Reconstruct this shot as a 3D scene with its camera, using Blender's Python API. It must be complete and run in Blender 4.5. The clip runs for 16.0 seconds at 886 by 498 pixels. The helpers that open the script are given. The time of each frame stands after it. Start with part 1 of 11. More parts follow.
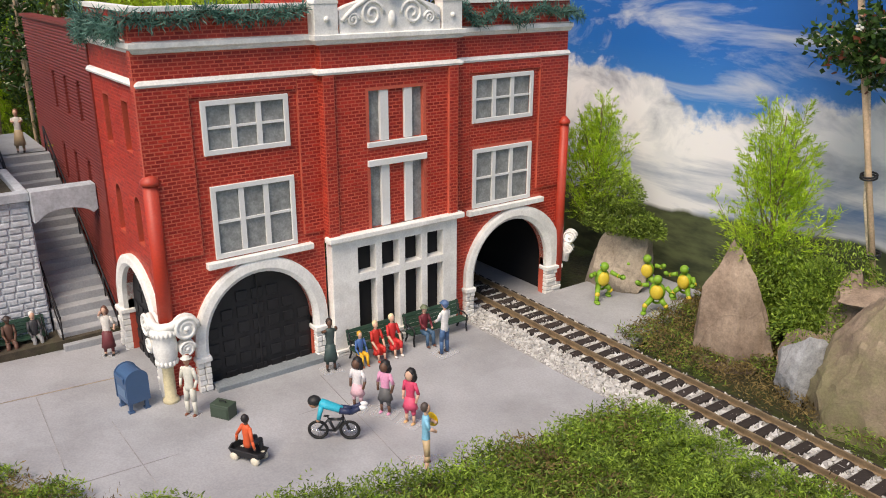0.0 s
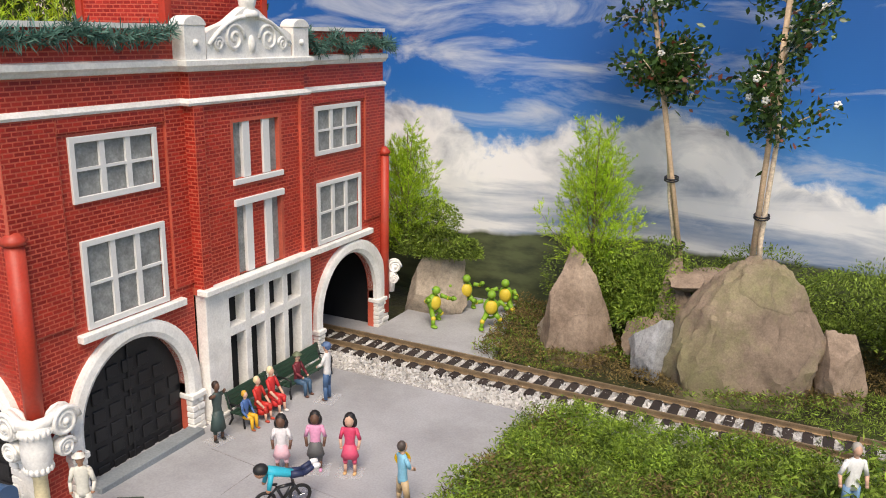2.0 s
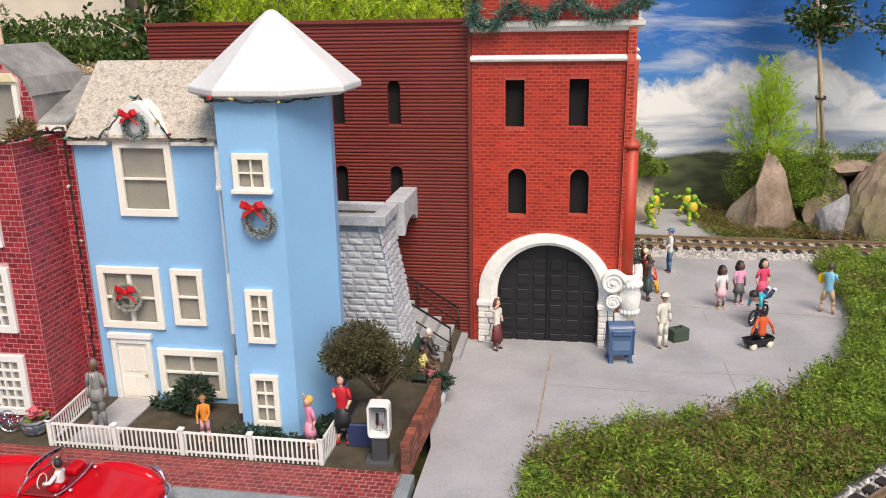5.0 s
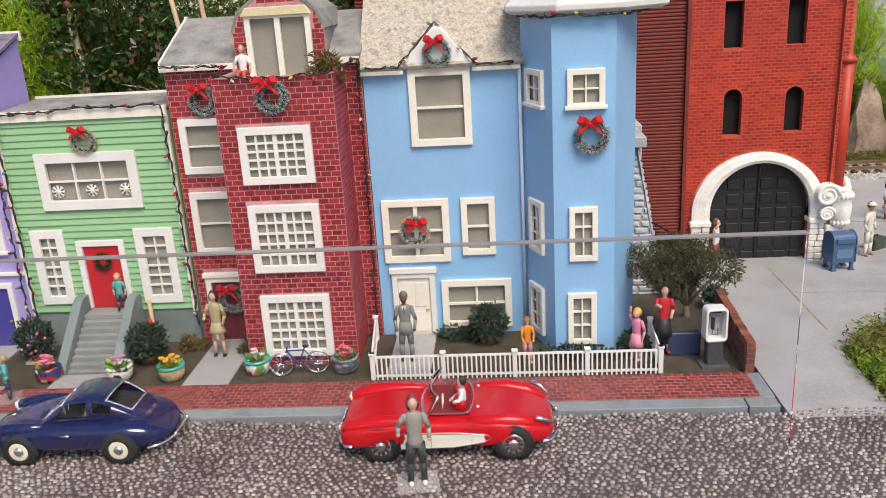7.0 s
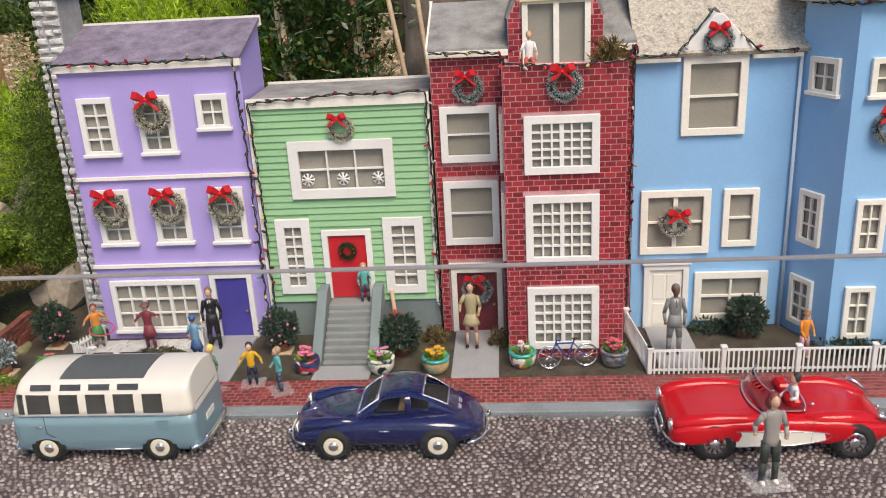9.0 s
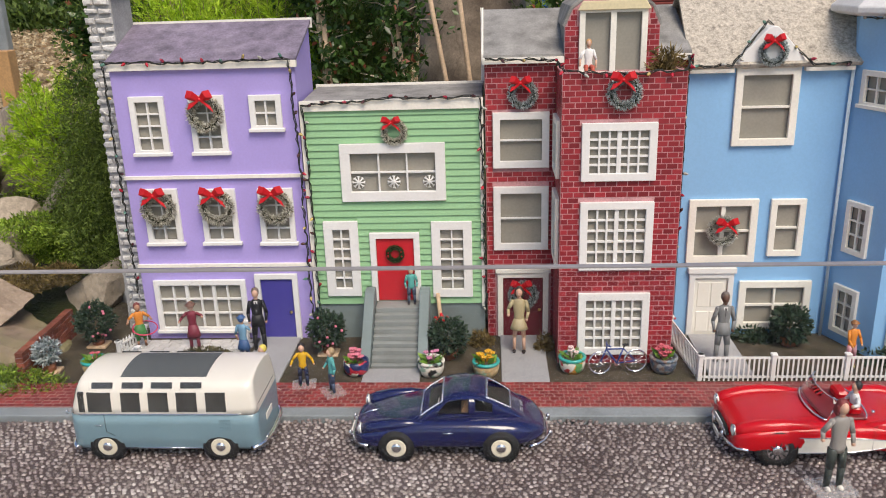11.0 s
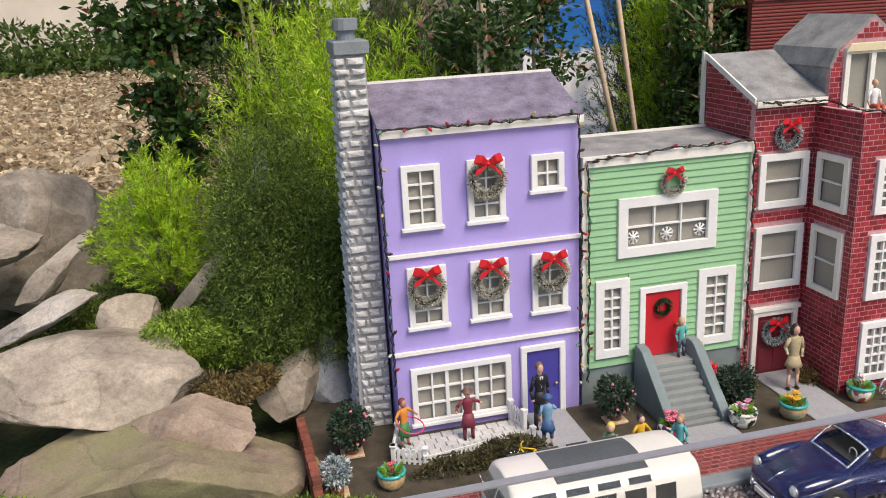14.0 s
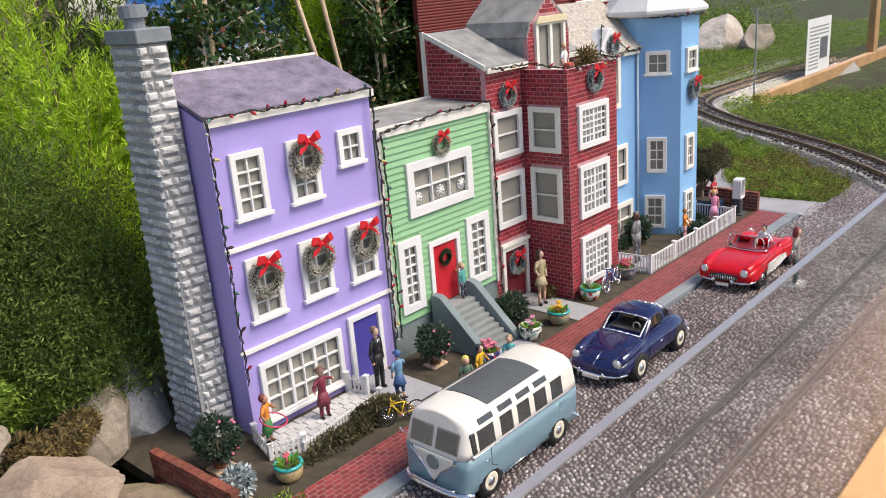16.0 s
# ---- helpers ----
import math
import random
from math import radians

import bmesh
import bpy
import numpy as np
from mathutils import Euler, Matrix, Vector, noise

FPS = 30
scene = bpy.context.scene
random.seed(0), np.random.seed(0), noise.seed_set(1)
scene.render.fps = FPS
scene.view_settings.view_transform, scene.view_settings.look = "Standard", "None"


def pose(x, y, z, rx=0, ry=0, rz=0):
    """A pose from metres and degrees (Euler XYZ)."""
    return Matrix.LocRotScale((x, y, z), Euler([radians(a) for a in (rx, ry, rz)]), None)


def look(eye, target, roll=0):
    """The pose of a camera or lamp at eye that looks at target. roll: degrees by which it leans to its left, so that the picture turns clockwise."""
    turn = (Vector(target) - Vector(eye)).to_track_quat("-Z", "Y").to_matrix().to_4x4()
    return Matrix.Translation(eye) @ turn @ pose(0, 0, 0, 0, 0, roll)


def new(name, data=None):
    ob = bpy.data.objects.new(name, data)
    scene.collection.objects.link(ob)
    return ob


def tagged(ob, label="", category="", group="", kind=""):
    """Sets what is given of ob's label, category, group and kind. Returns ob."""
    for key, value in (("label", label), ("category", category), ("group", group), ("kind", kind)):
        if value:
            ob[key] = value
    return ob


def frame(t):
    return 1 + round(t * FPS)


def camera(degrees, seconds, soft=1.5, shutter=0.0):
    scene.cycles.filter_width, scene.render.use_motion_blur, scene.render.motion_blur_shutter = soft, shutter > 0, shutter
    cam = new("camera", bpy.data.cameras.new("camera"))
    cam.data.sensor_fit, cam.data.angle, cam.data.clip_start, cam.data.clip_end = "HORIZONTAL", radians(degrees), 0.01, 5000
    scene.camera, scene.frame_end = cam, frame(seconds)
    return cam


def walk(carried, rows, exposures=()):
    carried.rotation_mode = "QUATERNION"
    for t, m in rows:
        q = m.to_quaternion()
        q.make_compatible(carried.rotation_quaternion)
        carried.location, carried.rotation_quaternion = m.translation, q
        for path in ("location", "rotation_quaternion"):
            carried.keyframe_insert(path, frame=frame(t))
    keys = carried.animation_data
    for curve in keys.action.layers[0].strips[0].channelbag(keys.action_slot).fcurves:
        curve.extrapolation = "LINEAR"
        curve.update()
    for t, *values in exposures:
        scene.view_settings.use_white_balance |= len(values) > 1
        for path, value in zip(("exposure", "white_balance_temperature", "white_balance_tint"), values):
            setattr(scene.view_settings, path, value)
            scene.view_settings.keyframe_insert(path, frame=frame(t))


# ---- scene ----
cam = camera(56.98, 16.0, soft=1.0)
PATH = (
    (0, 1.5238, 0.0024, 0.4695, 53.91, -18.91, 0.07),
    (0.5, 1.5267, -0.0067, 0.4630, 49.62, -18.14, 0.80),
    (1, 1.4553, -0.0633, 0.4459, 40.26, -16.53, 1.46),
    (1.5, 1.3859, -0.1259, 0.4507, 32.03, -15.58, 1.42),
    (2, 1.2683, -0.1901, 0.4305, 26.26, -14.93, 1.04),
    (2.5, 1.1666, -0.2853, 0.4290, 22.63, -14.55, 0.74),
    (3, 1.0886, -0.4367, 0.4439, 19.85, -14.38, 0.55),
    (3.5, 0.9745, -0.6072, 0.4501, 17.61, -14.38, 0.39),
    (4, 0.8514, -0.6711, 0.4277, 15.49, -14.88, 0.11),
    (4.2, 0.7847, -0.6793, 0.4184, 14.51, -15.13, -0.01),
    (6.3, 0.3423, -0.8795, 0.4012, 3.80, -17.31, -2.79),
    (6.5, 0.3018, -0.8744, 0.3883, 3.92, -17.32, -3.03),
    (7, 0.1979, -0.8267, 0.3711, 4.40, -18.05, -3.40),
    (7.5, 0.1205, -0.8094, 0.3695, 4.97, -18.66, -3.54),
    (8, 0.0124, -0.8260, 0.3872, 5.43, -19.15, -3.67),
    (8.5, -0.0682, -0.8290, 0.3896, 5.16, -19.17, -3.47),
    (8.7, -0.0676, -0.8257, 0.3885, 5.02, -19.20, -3.40),
    (10.8, -0.1197, -0.8286, 0.3865, 3.51, -18.65, -1.93),
    (11, -0.1360, -0.8350, 0.3879, 3.60, -18.65, -1.82),
    (11.5, -0.1715, -0.8498, 0.3916, 3.33, -18.61, -1.52),
    (12, -0.2339, -0.8368, 0.3878, 2.56, -18.32, -1.25),
    (12.5, -0.3342, -0.7878, 0.3782, 1.18, -17.98, -1.44),
    (13, -0.4197, -0.7543, 0.3801, -0.66, -17.60, -2.08),
    (13.5, -0.5574, -0.7410, 0.3964, -6.49, -16.89, -2.60),
    (14, -0.6450, -0.7266, 0.4202, -13.28, -16.95, -2.95),
    (14.5, -0.6733, -0.6975, 0.4290, -22.13, -16.68, -3.41),
    (15, -0.6912, -0.6348, 0.4225, -31.05, -16.63, -3.92),
    (15.5, -0.7874, -0.6153, 0.4079, -40.02, -17.16, -4.06),
    (16, -0.9078, -0.6233, 0.4029, -46.94, -17.75, -4.59),
)
walk(cam, [(t, pose(x, y, z, 0, 0, yaw) @ pose(0, 0, 0, 90 + pitch, 0, 0) @ pose(0, 0, 0, 0, 0, roll)) for t, x, y, z, yaw, pitch, roll in PATH], exposures=[(0.0, 0.0, 6850, 14), (4.0, 0.10, 6850, 14), (7.0, 0.0, 6850, 14), (8.5, -0.06, 6850, 14), (11.0, -0.12, 6750, 14), (13.5, -0.06, 6650, 14), (14.5, 0.06, 6600, 14), (16.0, 0.18, 6550, 14)])

# ---- light ----
world = bpy.data.worlds.new("daylight")
scene.world = world
world.use_nodes = True
_wn = world.node_tree.nodes
_sky = _wn.new("ShaderNodeTexSky")
_sky.sky_type = "NISHITA"
_sky.sun_disc = False
_sky.sun_elevation = radians(54)
_sky.sun_rotation = radians(153)
_wn["Background"].inputs["Strength"].default_value = 0.15
world.node_tree.links.new(_sky.outputs["Color"], _wn["Background"].inputs["Color"])
sun_data = bpy.data.lights.new("sun", "SUN")
sun_data.energy = 3.7
sun_data.angle = radians(32)
sun_data.color = (1.0, 0.90, 0.76)
sun = new("sun", sun_data)
sun.matrix_world = look((1.3, -2.6, 4.0), (0, 0, 0))


# ---- mesh helpers ----
class Face:
    """A wall's own frame: u along it, v up, w out of it."""

    def __init__(self, origin, u, w):
        self.o, self.u, self.w = Vector(origin), Vector(u).normalized(), Vector(w).normalized()
        self.v = Vector((0, 0, 1))

    def at(self, u, v, w=0.0):
        return self.o + self.u * u + self.v * v + self.w * w


SOUTH = Face((0, 0, 0), (1, 0, 0), (0, -1, 0))


def B():
    return bmesh.new()


def hexa(bm, pts, mi=0):
    """A box from its eight corners: the four of one side, then those of the other."""
    vs = [bm.verts.new(p) for p in pts]
    for q in ((0, 1, 2, 3), (7, 6, 5, 4), (0, 4, 5, 1), (1, 5, 6, 2), (2, 6, 7, 3), (3, 7, 4, 0)):
        bm.faces.new([vs[i] for i in q]).material_index = mi
    return vs


def box(bm, x0, x1, y0, y1, z0, z1, mi=0):
    return hexa(bm, [(x0, y0, z0), (x1, y0, z0), (x1, y1, z0), (x0, y1, z0), (x0, y0, z1), (x1, y0, z1), (x1, y1, z1), (x0, y1, z1)], mi)


def fbox(bm, f, u0, u1, v0, v1, w0, w1, mi=0):
    return hexa(bm, [f.at(*p) for p in ((u0, v0, w0), (u1, v0, w0), (u1, v1, w0), (u0, v1, w0), (u0, v0, w1), (u1, v0, w1), (u1, v1, w1), (u0, v1, w1))], mi)


def plate(bm, f, loops, w0, w1):
    """A flat plate of a wall's frame with holes: the first loop is its outline."""
    edges, rings = [], []
    for loop in loops:
        vs = [bm.verts.new(f.at(u, v, w1)) for u, v in loop]
        rings.append(vs)
        edges += [bm.edges.new((vs[i], vs[(i + 1) % len(vs)])) for i in range(len(vs))]
    top = [g for g in bmesh.ops.triangle_fill(bm, use_beauty=True, edges=edges)["geom"] if isinstance(g, bmesh.types.BMFace)]
    low = {}
    for vs in rings:
        for v in vs:
            low[v] = bm.verts.new(v.co + f.w * (w0 - w1))
    for face in top:
        bm.faces.new([low[v] for v in reversed(face.verts)])
    for vs in rings:
        for i in range(len(vs)):
            a, b = vs[i], vs[(i + 1) % len(vs)]
            bm.faces.new((a, b, low[b], low[a]))


def rect(u0, u1, v0, v1):
    return [(u0, v0), (u1, v0), (u1, v1), (u0, v1)]


def arch(u0, u1, v0, vs, n=20, top=None):
    """An arched opening: springing at vs, rising to top (a half circle if none is given)."""
    c, r = (u0 + u1) / 2, (u1 - u0) / 2
    h = r if top is None else top - vs
    return [(u0, v0), (u1, v0)] + [(c + r * math.cos(math.pi * i / n), vs + h * math.sin(math.pi * i / n)) for i in range(n + 1)]


def ring(bm, pts):
    return [bm.verts.new(p) for p in pts]


def skin(bm, rings, closed=True, caps=True, mi=0, smooth=True):
    """Faces between rings of the same number of points."""
    rows = [ring(bm, r) for r in rings]
    n = len(rows[0])
    for a, b in zip(rows, rows[1:]):
        for i in range(n if closed else n - 1):
            j = (i + 1) % n
            fc = bm.faces.new((a[i], a[j], b[j], b[i]))
            fc.material_index, fc.smooth = mi, smooth
    if caps and closed:
        bm.faces.new(list(reversed(rows[0]))).material_index = mi
        bm.faces.new(rows[-1]).material_index = mi
    return rows


def limb(bm, p0, p1, r0, r1, n=8, mi=0, caps=True):
    p0, p1 = Vector(p0), Vector(p1)
    d = (p1 - p0).normalized()
    a = d.orthogonal().normalized()
    b = d.cross(a)
    cs = [(math.cos(2 * math.pi * i / n), math.sin(2 * math.pi * i / n)) for i in range(n)]
    skin(bm, [[p + (a * c + b * s) * r for c, s in cs] for p, r in ((p0, r0), (p1, r1))], mi=mi, caps=caps)


def tube(bm, pts, r, n=6, mi=0):
    """A tube along points; r is one radius or one for each point."""
    pts = [Vector(p) for p in pts]
    rs = r if isinstance(r, (list, tuple)) else [r] * len(pts)
    out, a = [], None
    for i, p in enumerate(pts):
        d = (pts[min(i + 1, len(pts) - 1)] - pts[max(i - 1, 0)]).normalized()
        a = d.orthogonal().normalized() if a is None else (a - d * a.dot(d)).normalized()
        b = d.cross(a)
        out.append([p + (a * math.cos(2 * math.pi * k / n) + b * math.sin(2 * math.pi * k / n)) * rs[i] for k in range(n)])
    skin(bm, out, mi=mi)


def lathe(bm, c, prof, n=16, mi=0, smooth=True):
    """A turned form about the upright through c; prof: radius, height."""
    skin(bm, [[(c[0] + r * math.cos(2 * math.pi * k / n), c[1] + r * math.sin(2 * math.pi * k / n), c[2] + z) for k in range(n)] for r, z in prof], mi=mi, smooth=smooth)


def ball(bm, c, r, sub=2, mi=0, squash=(1, 1, 1), rough=0.0, seed=0):
    vs = bmesh.ops.create_icosphere(bm, subdivisions=sub, radius=1.0)["verts"]
    for v in vs:
        k = 1.0 + (rough * noise.noise(v.co * 2.3 + Vector((seed, seed * 2, 0))) if rough else 0)
        v.co = Vector((v.co.x * squash[0], v.co.y * squash[1], v.co.z * squash[2])) * (r * k) + Vector(c)
    for v in vs:
        for fc in v.link_faces:
            fc.material_index, fc.smooth = mi, True


def torus(bm, f, cu, cv, cw, R, r, n=24, m=8, mi=0):
    rows = []
    for i in range(n):
        t = 2 * math.pi * i / n
        rows.append([bm.verts.new(f.at(cu + (R + r * math.cos(2 * math.pi * j / m)) * math.cos(t), cv + (R + r * math.cos(2 * math.pi * j / m)) * math.sin(t), cw + r * math.sin(2 * math.pi * j / m))) for j in range(m)])
    for i in range(n):
        for j in range(m):
            fc = bm.faces.new((rows[i][j], rows[(i + 1) % n][j], rows[(i + 1) % n][(j + 1) % m], rows[i][(j + 1) % m]))
            fc.smooth, fc.material_index = True, mi


def uv_by_normal(me):
    """Lays the surface out in metres: along it and up."""
    layer = me.uv_layers.new(name="metres")
    n = len(me.loops)
    co = np.empty(len(me.vertices) * 3)
    me.vertices.foreach_get("co", co)
    co = co.reshape(-1, 3)
    idx = np.empty(n, int)
    me.loops.foreach_get("vertex_index", idx)
    nor = np.empty(len(me.polygons) * 3)
    me.polygons.foreach_get("normal", nor)
    tot = np.empty(len(me.polygons), int)
    me.polygons.foreach_get("loop_total", tot)
    nor = np.abs(np.repeat(nor.reshape(-1, 3), tot, axis=0))
    p = co[idx]
    top = nor[:, 2] > 0.8
    side = nor[:, 0] > nor[:, 1]
    u = np.where(top, p[:, 0], np.where(side, p[:, 1], p[:, 0]))
    v = np.where(top, p[:, 1], p[:, 2])
    layer.data.foreach_set("uv", np.stack([u, v], 1).ravel())


def mesh_of(name, bm, mats, bevel=0.0):
    if bevel:
        bmesh.ops.recalc_face_normals(bm, faces=bm.faces[:])
        es = [e for e in bm.edges if len(e.link_faces) == 2 and e.calc_face_angle(0) > 0.6]
        bmesh.ops.bevel(bm, geom=es, offset=bevel, segments=1, affect="EDGES", clamp_overlap=True)
    bmesh.ops.recalc_face_normals(bm, faces=bm.faces[:])
    me = bpy.data.meshes.new(name)
    bm.to_mesh(me)
    bm.free()
    for m in mats if isinstance(mats, (list, tuple)) else [mats]:
        me.materials.append(m)
    uv_by_normal(me)
    return me


def part(name, bm, material, parent, label="", bevel=0.0):
    """ONE mesh object under a thing or a part."""
    ob = new(name, mesh_of(name, bm, material, bevel))
    ob.parent = parent
    if parent is not None:
        ob.matrix_parent_inverse = parent.matrix_world.inverted() if parent.type != "EMPTY" else Matrix()
    return tagged(ob, label) if label else ob


def parts(name, bm, material, parent, label="", bevel=0.0):
    """Each loose piece of the bmesh as ONE mesh object of its own."""
    left = set(bm.verts)
    bm.verts.index_update()
    while left:
        seed = min(left, key=lambda v: v.index)
        got, todo = {seed}, [seed]
        while todo:
            for e in todo.pop().link_edges:
                for v in e.verts:
                    if v not in got:
                        got.add(v)
                        todo.append(v)
        left -= got
        one, twin = B(), {}
        for v in sorted(got, key=lambda v: v.index):
            twin[v] = one.verts.new(v.co)
        for f in bm.faces:
            if f.verts[0] in got:
                one.faces.new([twin[v] for v in f.verts]).smooth = f.smooth
        part(name, one, material, parent, label, bevel)
    bm.free()


def thing(name, label, category, group="", kind="", at=None):
    """An Empty that holds a thing's parts."""
    ob = new(name)
    ob.empty_display_size = 0.01
    return tagged(ob, label, category, group, kind)


def solid(name, bm, material, label, category, group="", kind="", bevel=0.0):
    return tagged(new(name, mesh_of(name, bm, material, bevel)), label, category, group, kind)


# ---- materials ----
def nodes_of(name):
    m = bpy.data.materials.new(name)
    m.use_nodes = True
    return m, m.node_tree.nodes, m.node_tree.links, m.node_tree.nodes["Principled BSDF"]


def add_node(ns, kind, **kw):
    n = ns.new(kind)
    for k, v in kw.items():
        n.inputs[k].default_value = v
    return n


def ramp_of(ns, stops):
    r = ns.new("ShaderNodeValToRGB")
    el = r.color_ramp.elements
    while len(el) < len(stops):
        el.new(0.5)
    for e, (p, c) in zip(el, stops):
        e.position, e.color = p, (*c, 1)
    return r


def mixer(ns, ls, fac, a, b, mode="MIX"):
    n = ns.new("ShaderNodeMix")
    n.data_type, n.blend_type = "RGBA", mode
    for sock, val in ((n.inputs[0], fac), (n.inputs[6], a), (n.inputs[7], b)):
        if hasattr(val, "is_linked"):
            ls.new(val, sock)
        elif isinstance(val, (int, float)):
            sock.default_value = val
        else:
            sock.default_value = (*val, 1)
    return n.outputs[2]


def shade(c, k):
    return tuple(min(1.0, v * k) for v in c)


def surface(name, base, rough=0.55, metal=0.0, var=0.15, scale=25.0, fine=400.0, bump=0.15, dirt=None, dirt_amount=0.5, coat=0.0, rand=0.0, sheen=0.0):
    """A plain coloured surface with broad stains and fine grain."""
    m, ns, ls, p = nodes_of(name)
    tc = ns.new("ShaderNodeTexCoord")
    n1 = add_node(ns, "ShaderNodeTexNoise", Scale=scale, Detail=5.0, Roughness=0.6)
    n2 = add_node(ns, "ShaderNodeTexNoise", Scale=fine, Detail=3.0)
    ls.new(tc.outputs["Object"], n1.inputs["Vector"])
    ls.new(tc.outputs["Object"], n2.inputs["Vector"])
    r = ramp_of(ns, [(0.3, shade(base, 1 - var)), (0.7, shade(base, 1 + var * 0.6))])
    ls.new(n1.outputs["Fac"], r.inputs["Fac"])
    r2 = ramp_of(ns, [(0.35, (0.82, 0.82, 0.82)), (0.65, (1.1, 1.1, 1.1))])
    ls.new(n2.outputs["Fac"], r2.inputs["Fac"])
    col = mixer(ns, ls, min(1.0, var * 3), r.outputs["Color"], r2.outputs["Color"], "MULTIPLY")
    if dirt:
        n3 = add_node(ns, "ShaderNodeTexNoise", Scale=scale * 0.45, Detail=8.0, Roughness=0.72)
        ls.new(tc.outputs["Object"], n3.inputs["Vector"])
        r3 = ramp_of(ns, [(0.5, (0, 0, 0)), (0.72, (dirt_amount,) * 3)])
        ls.new(n3.outputs["Fac"], r3.inputs["Fac"])
        col = mixer(ns, ls, r3.outputs["Color"], col, dirt)
    if rand:
        oi = ns.new("ShaderNodeObjectInfo")
        r4 = ramp_of(ns, [(0.0, (1 - rand,) * 3), (1.0, (1 + rand,) * 3)])
        ls.new(oi.outputs["Random"], r4.inputs["Fac"])
        col = mixer(ns, ls, 1.0, col, r4.outputs["Color"], "MULTIPLY")
    ls.new(col, p.inputs["Base Color"])
    b = add_node(ns, "ShaderNodeBump", Strength=bump, Distance=0.0006)
    ls.new(n2.outputs["Fac"], b.inputs["Height"])
    ls.new(b.outputs["Normal"], p.inputs["Normal"])
    p.inputs["Roughness"].default_value = rough
    p.inputs["Metallic"].default_value = metal
    p.inputs["Coat Weight"].default_value = coat
    p.inputs["Coat Roughness"].default_value = 0.06
    return m


def bricks(name, c1, c2, mortar, w, h, gap=0.0004, rough=0.6, bump=0.5, worn=None, flip=False):
    """Courses of small bricks, laid out in metres."""
    m, ns, ls, p = nodes_of(name)
    uv = ns.new("ShaderNodeUVMap")
    uv.uv_map = "metres"
    br = add_node(ns, "ShaderNodeTexBrick", Scale=1.0, Bias=-0.1)
    br.inputs["Mortar Size"].default_value = gap
    br.inputs["Mortar Smooth"].default_value = 0.25
    br.inputs["Brick Width"].default_value = w
    br.inputs["Row Height"].default_value = h
    br.inputs["Color1"].default_value, br.inputs["Color2"].default_value, br.inputs["Mortar"].default_value = (*c1, 1), (*c2, 1), (*mortar, 1)
    warp = add_node(ns, "ShaderNodeTexNoise", Scale=70.0, Detail=2.0)
    tc = ns.new("ShaderNodeTexCoord")
    ls.new(tc.outputs["Object"], warp.inputs["Vector"])
    vm = ns.new("ShaderNodeVectorMath")
    vm.operation = "MULTIPLY_ADD"
    vm.inputs[1].default_value = (h * 0.25,) * 3
    ls.new(warp.outputs["Color"], vm.inputs[0])
    ls.new(uv.outputs["UV"], vm.inputs[2])
    ls.new(vm.outputs[0], br.inputs["Vector"])
    n1 = add_node(ns, "ShaderNodeTexNoise", Scale=9.0, Detail=6.0, Roughness=0.65)
    ls.new(tc.outputs["Object"], n1.inputs["Vector"])
    r = ramp_of(ns, [(0.3, (0.72,) * 3), (0.7, (1.12,) * 3)])
    ls.new(n1.outputs["Fac"], r.inputs["Fac"])
    col = mixer(ns, ls, 0.8, br.outputs["Color"], r.outputs["Color"], "MULTIPLY")
    if worn:
        n3 = add_node(ns, "ShaderNodeTexNoise", Scale=150.0, Detail=5.0, Roughness=0.7)
        ls.new(tc.outputs["Object"], n3.inputs["Vector"])
        r3 = ramp_of(ns, [(0.56, (0, 0, 0)), (0.74, (0.55,) * 3)])
        ls.new(n3.outputs["Fac"], r3.inputs["Fac"])
        col = mixer(ns, ls, r3.outputs["Color"], col, worn)
    ls.new(col, p.inputs["Base Color"])
    inv = ns.new("ShaderNodeMath")
    inv.operation = "SUBTRACT"
    inv.inputs[0].default_value = 1.0
    ls.new(br.outputs["Fac"], inv.inputs[1])
    b = add_node(ns, "ShaderNodeBump", Strength=bump, Distance=0.0008)
    ls.new(inv.outputs[0], b.inputs["Height"])
    ls.new(b.outputs["Normal"], p.inputs["Normal"])
    p.inputs["Roughness"].default_value = rough
    return m


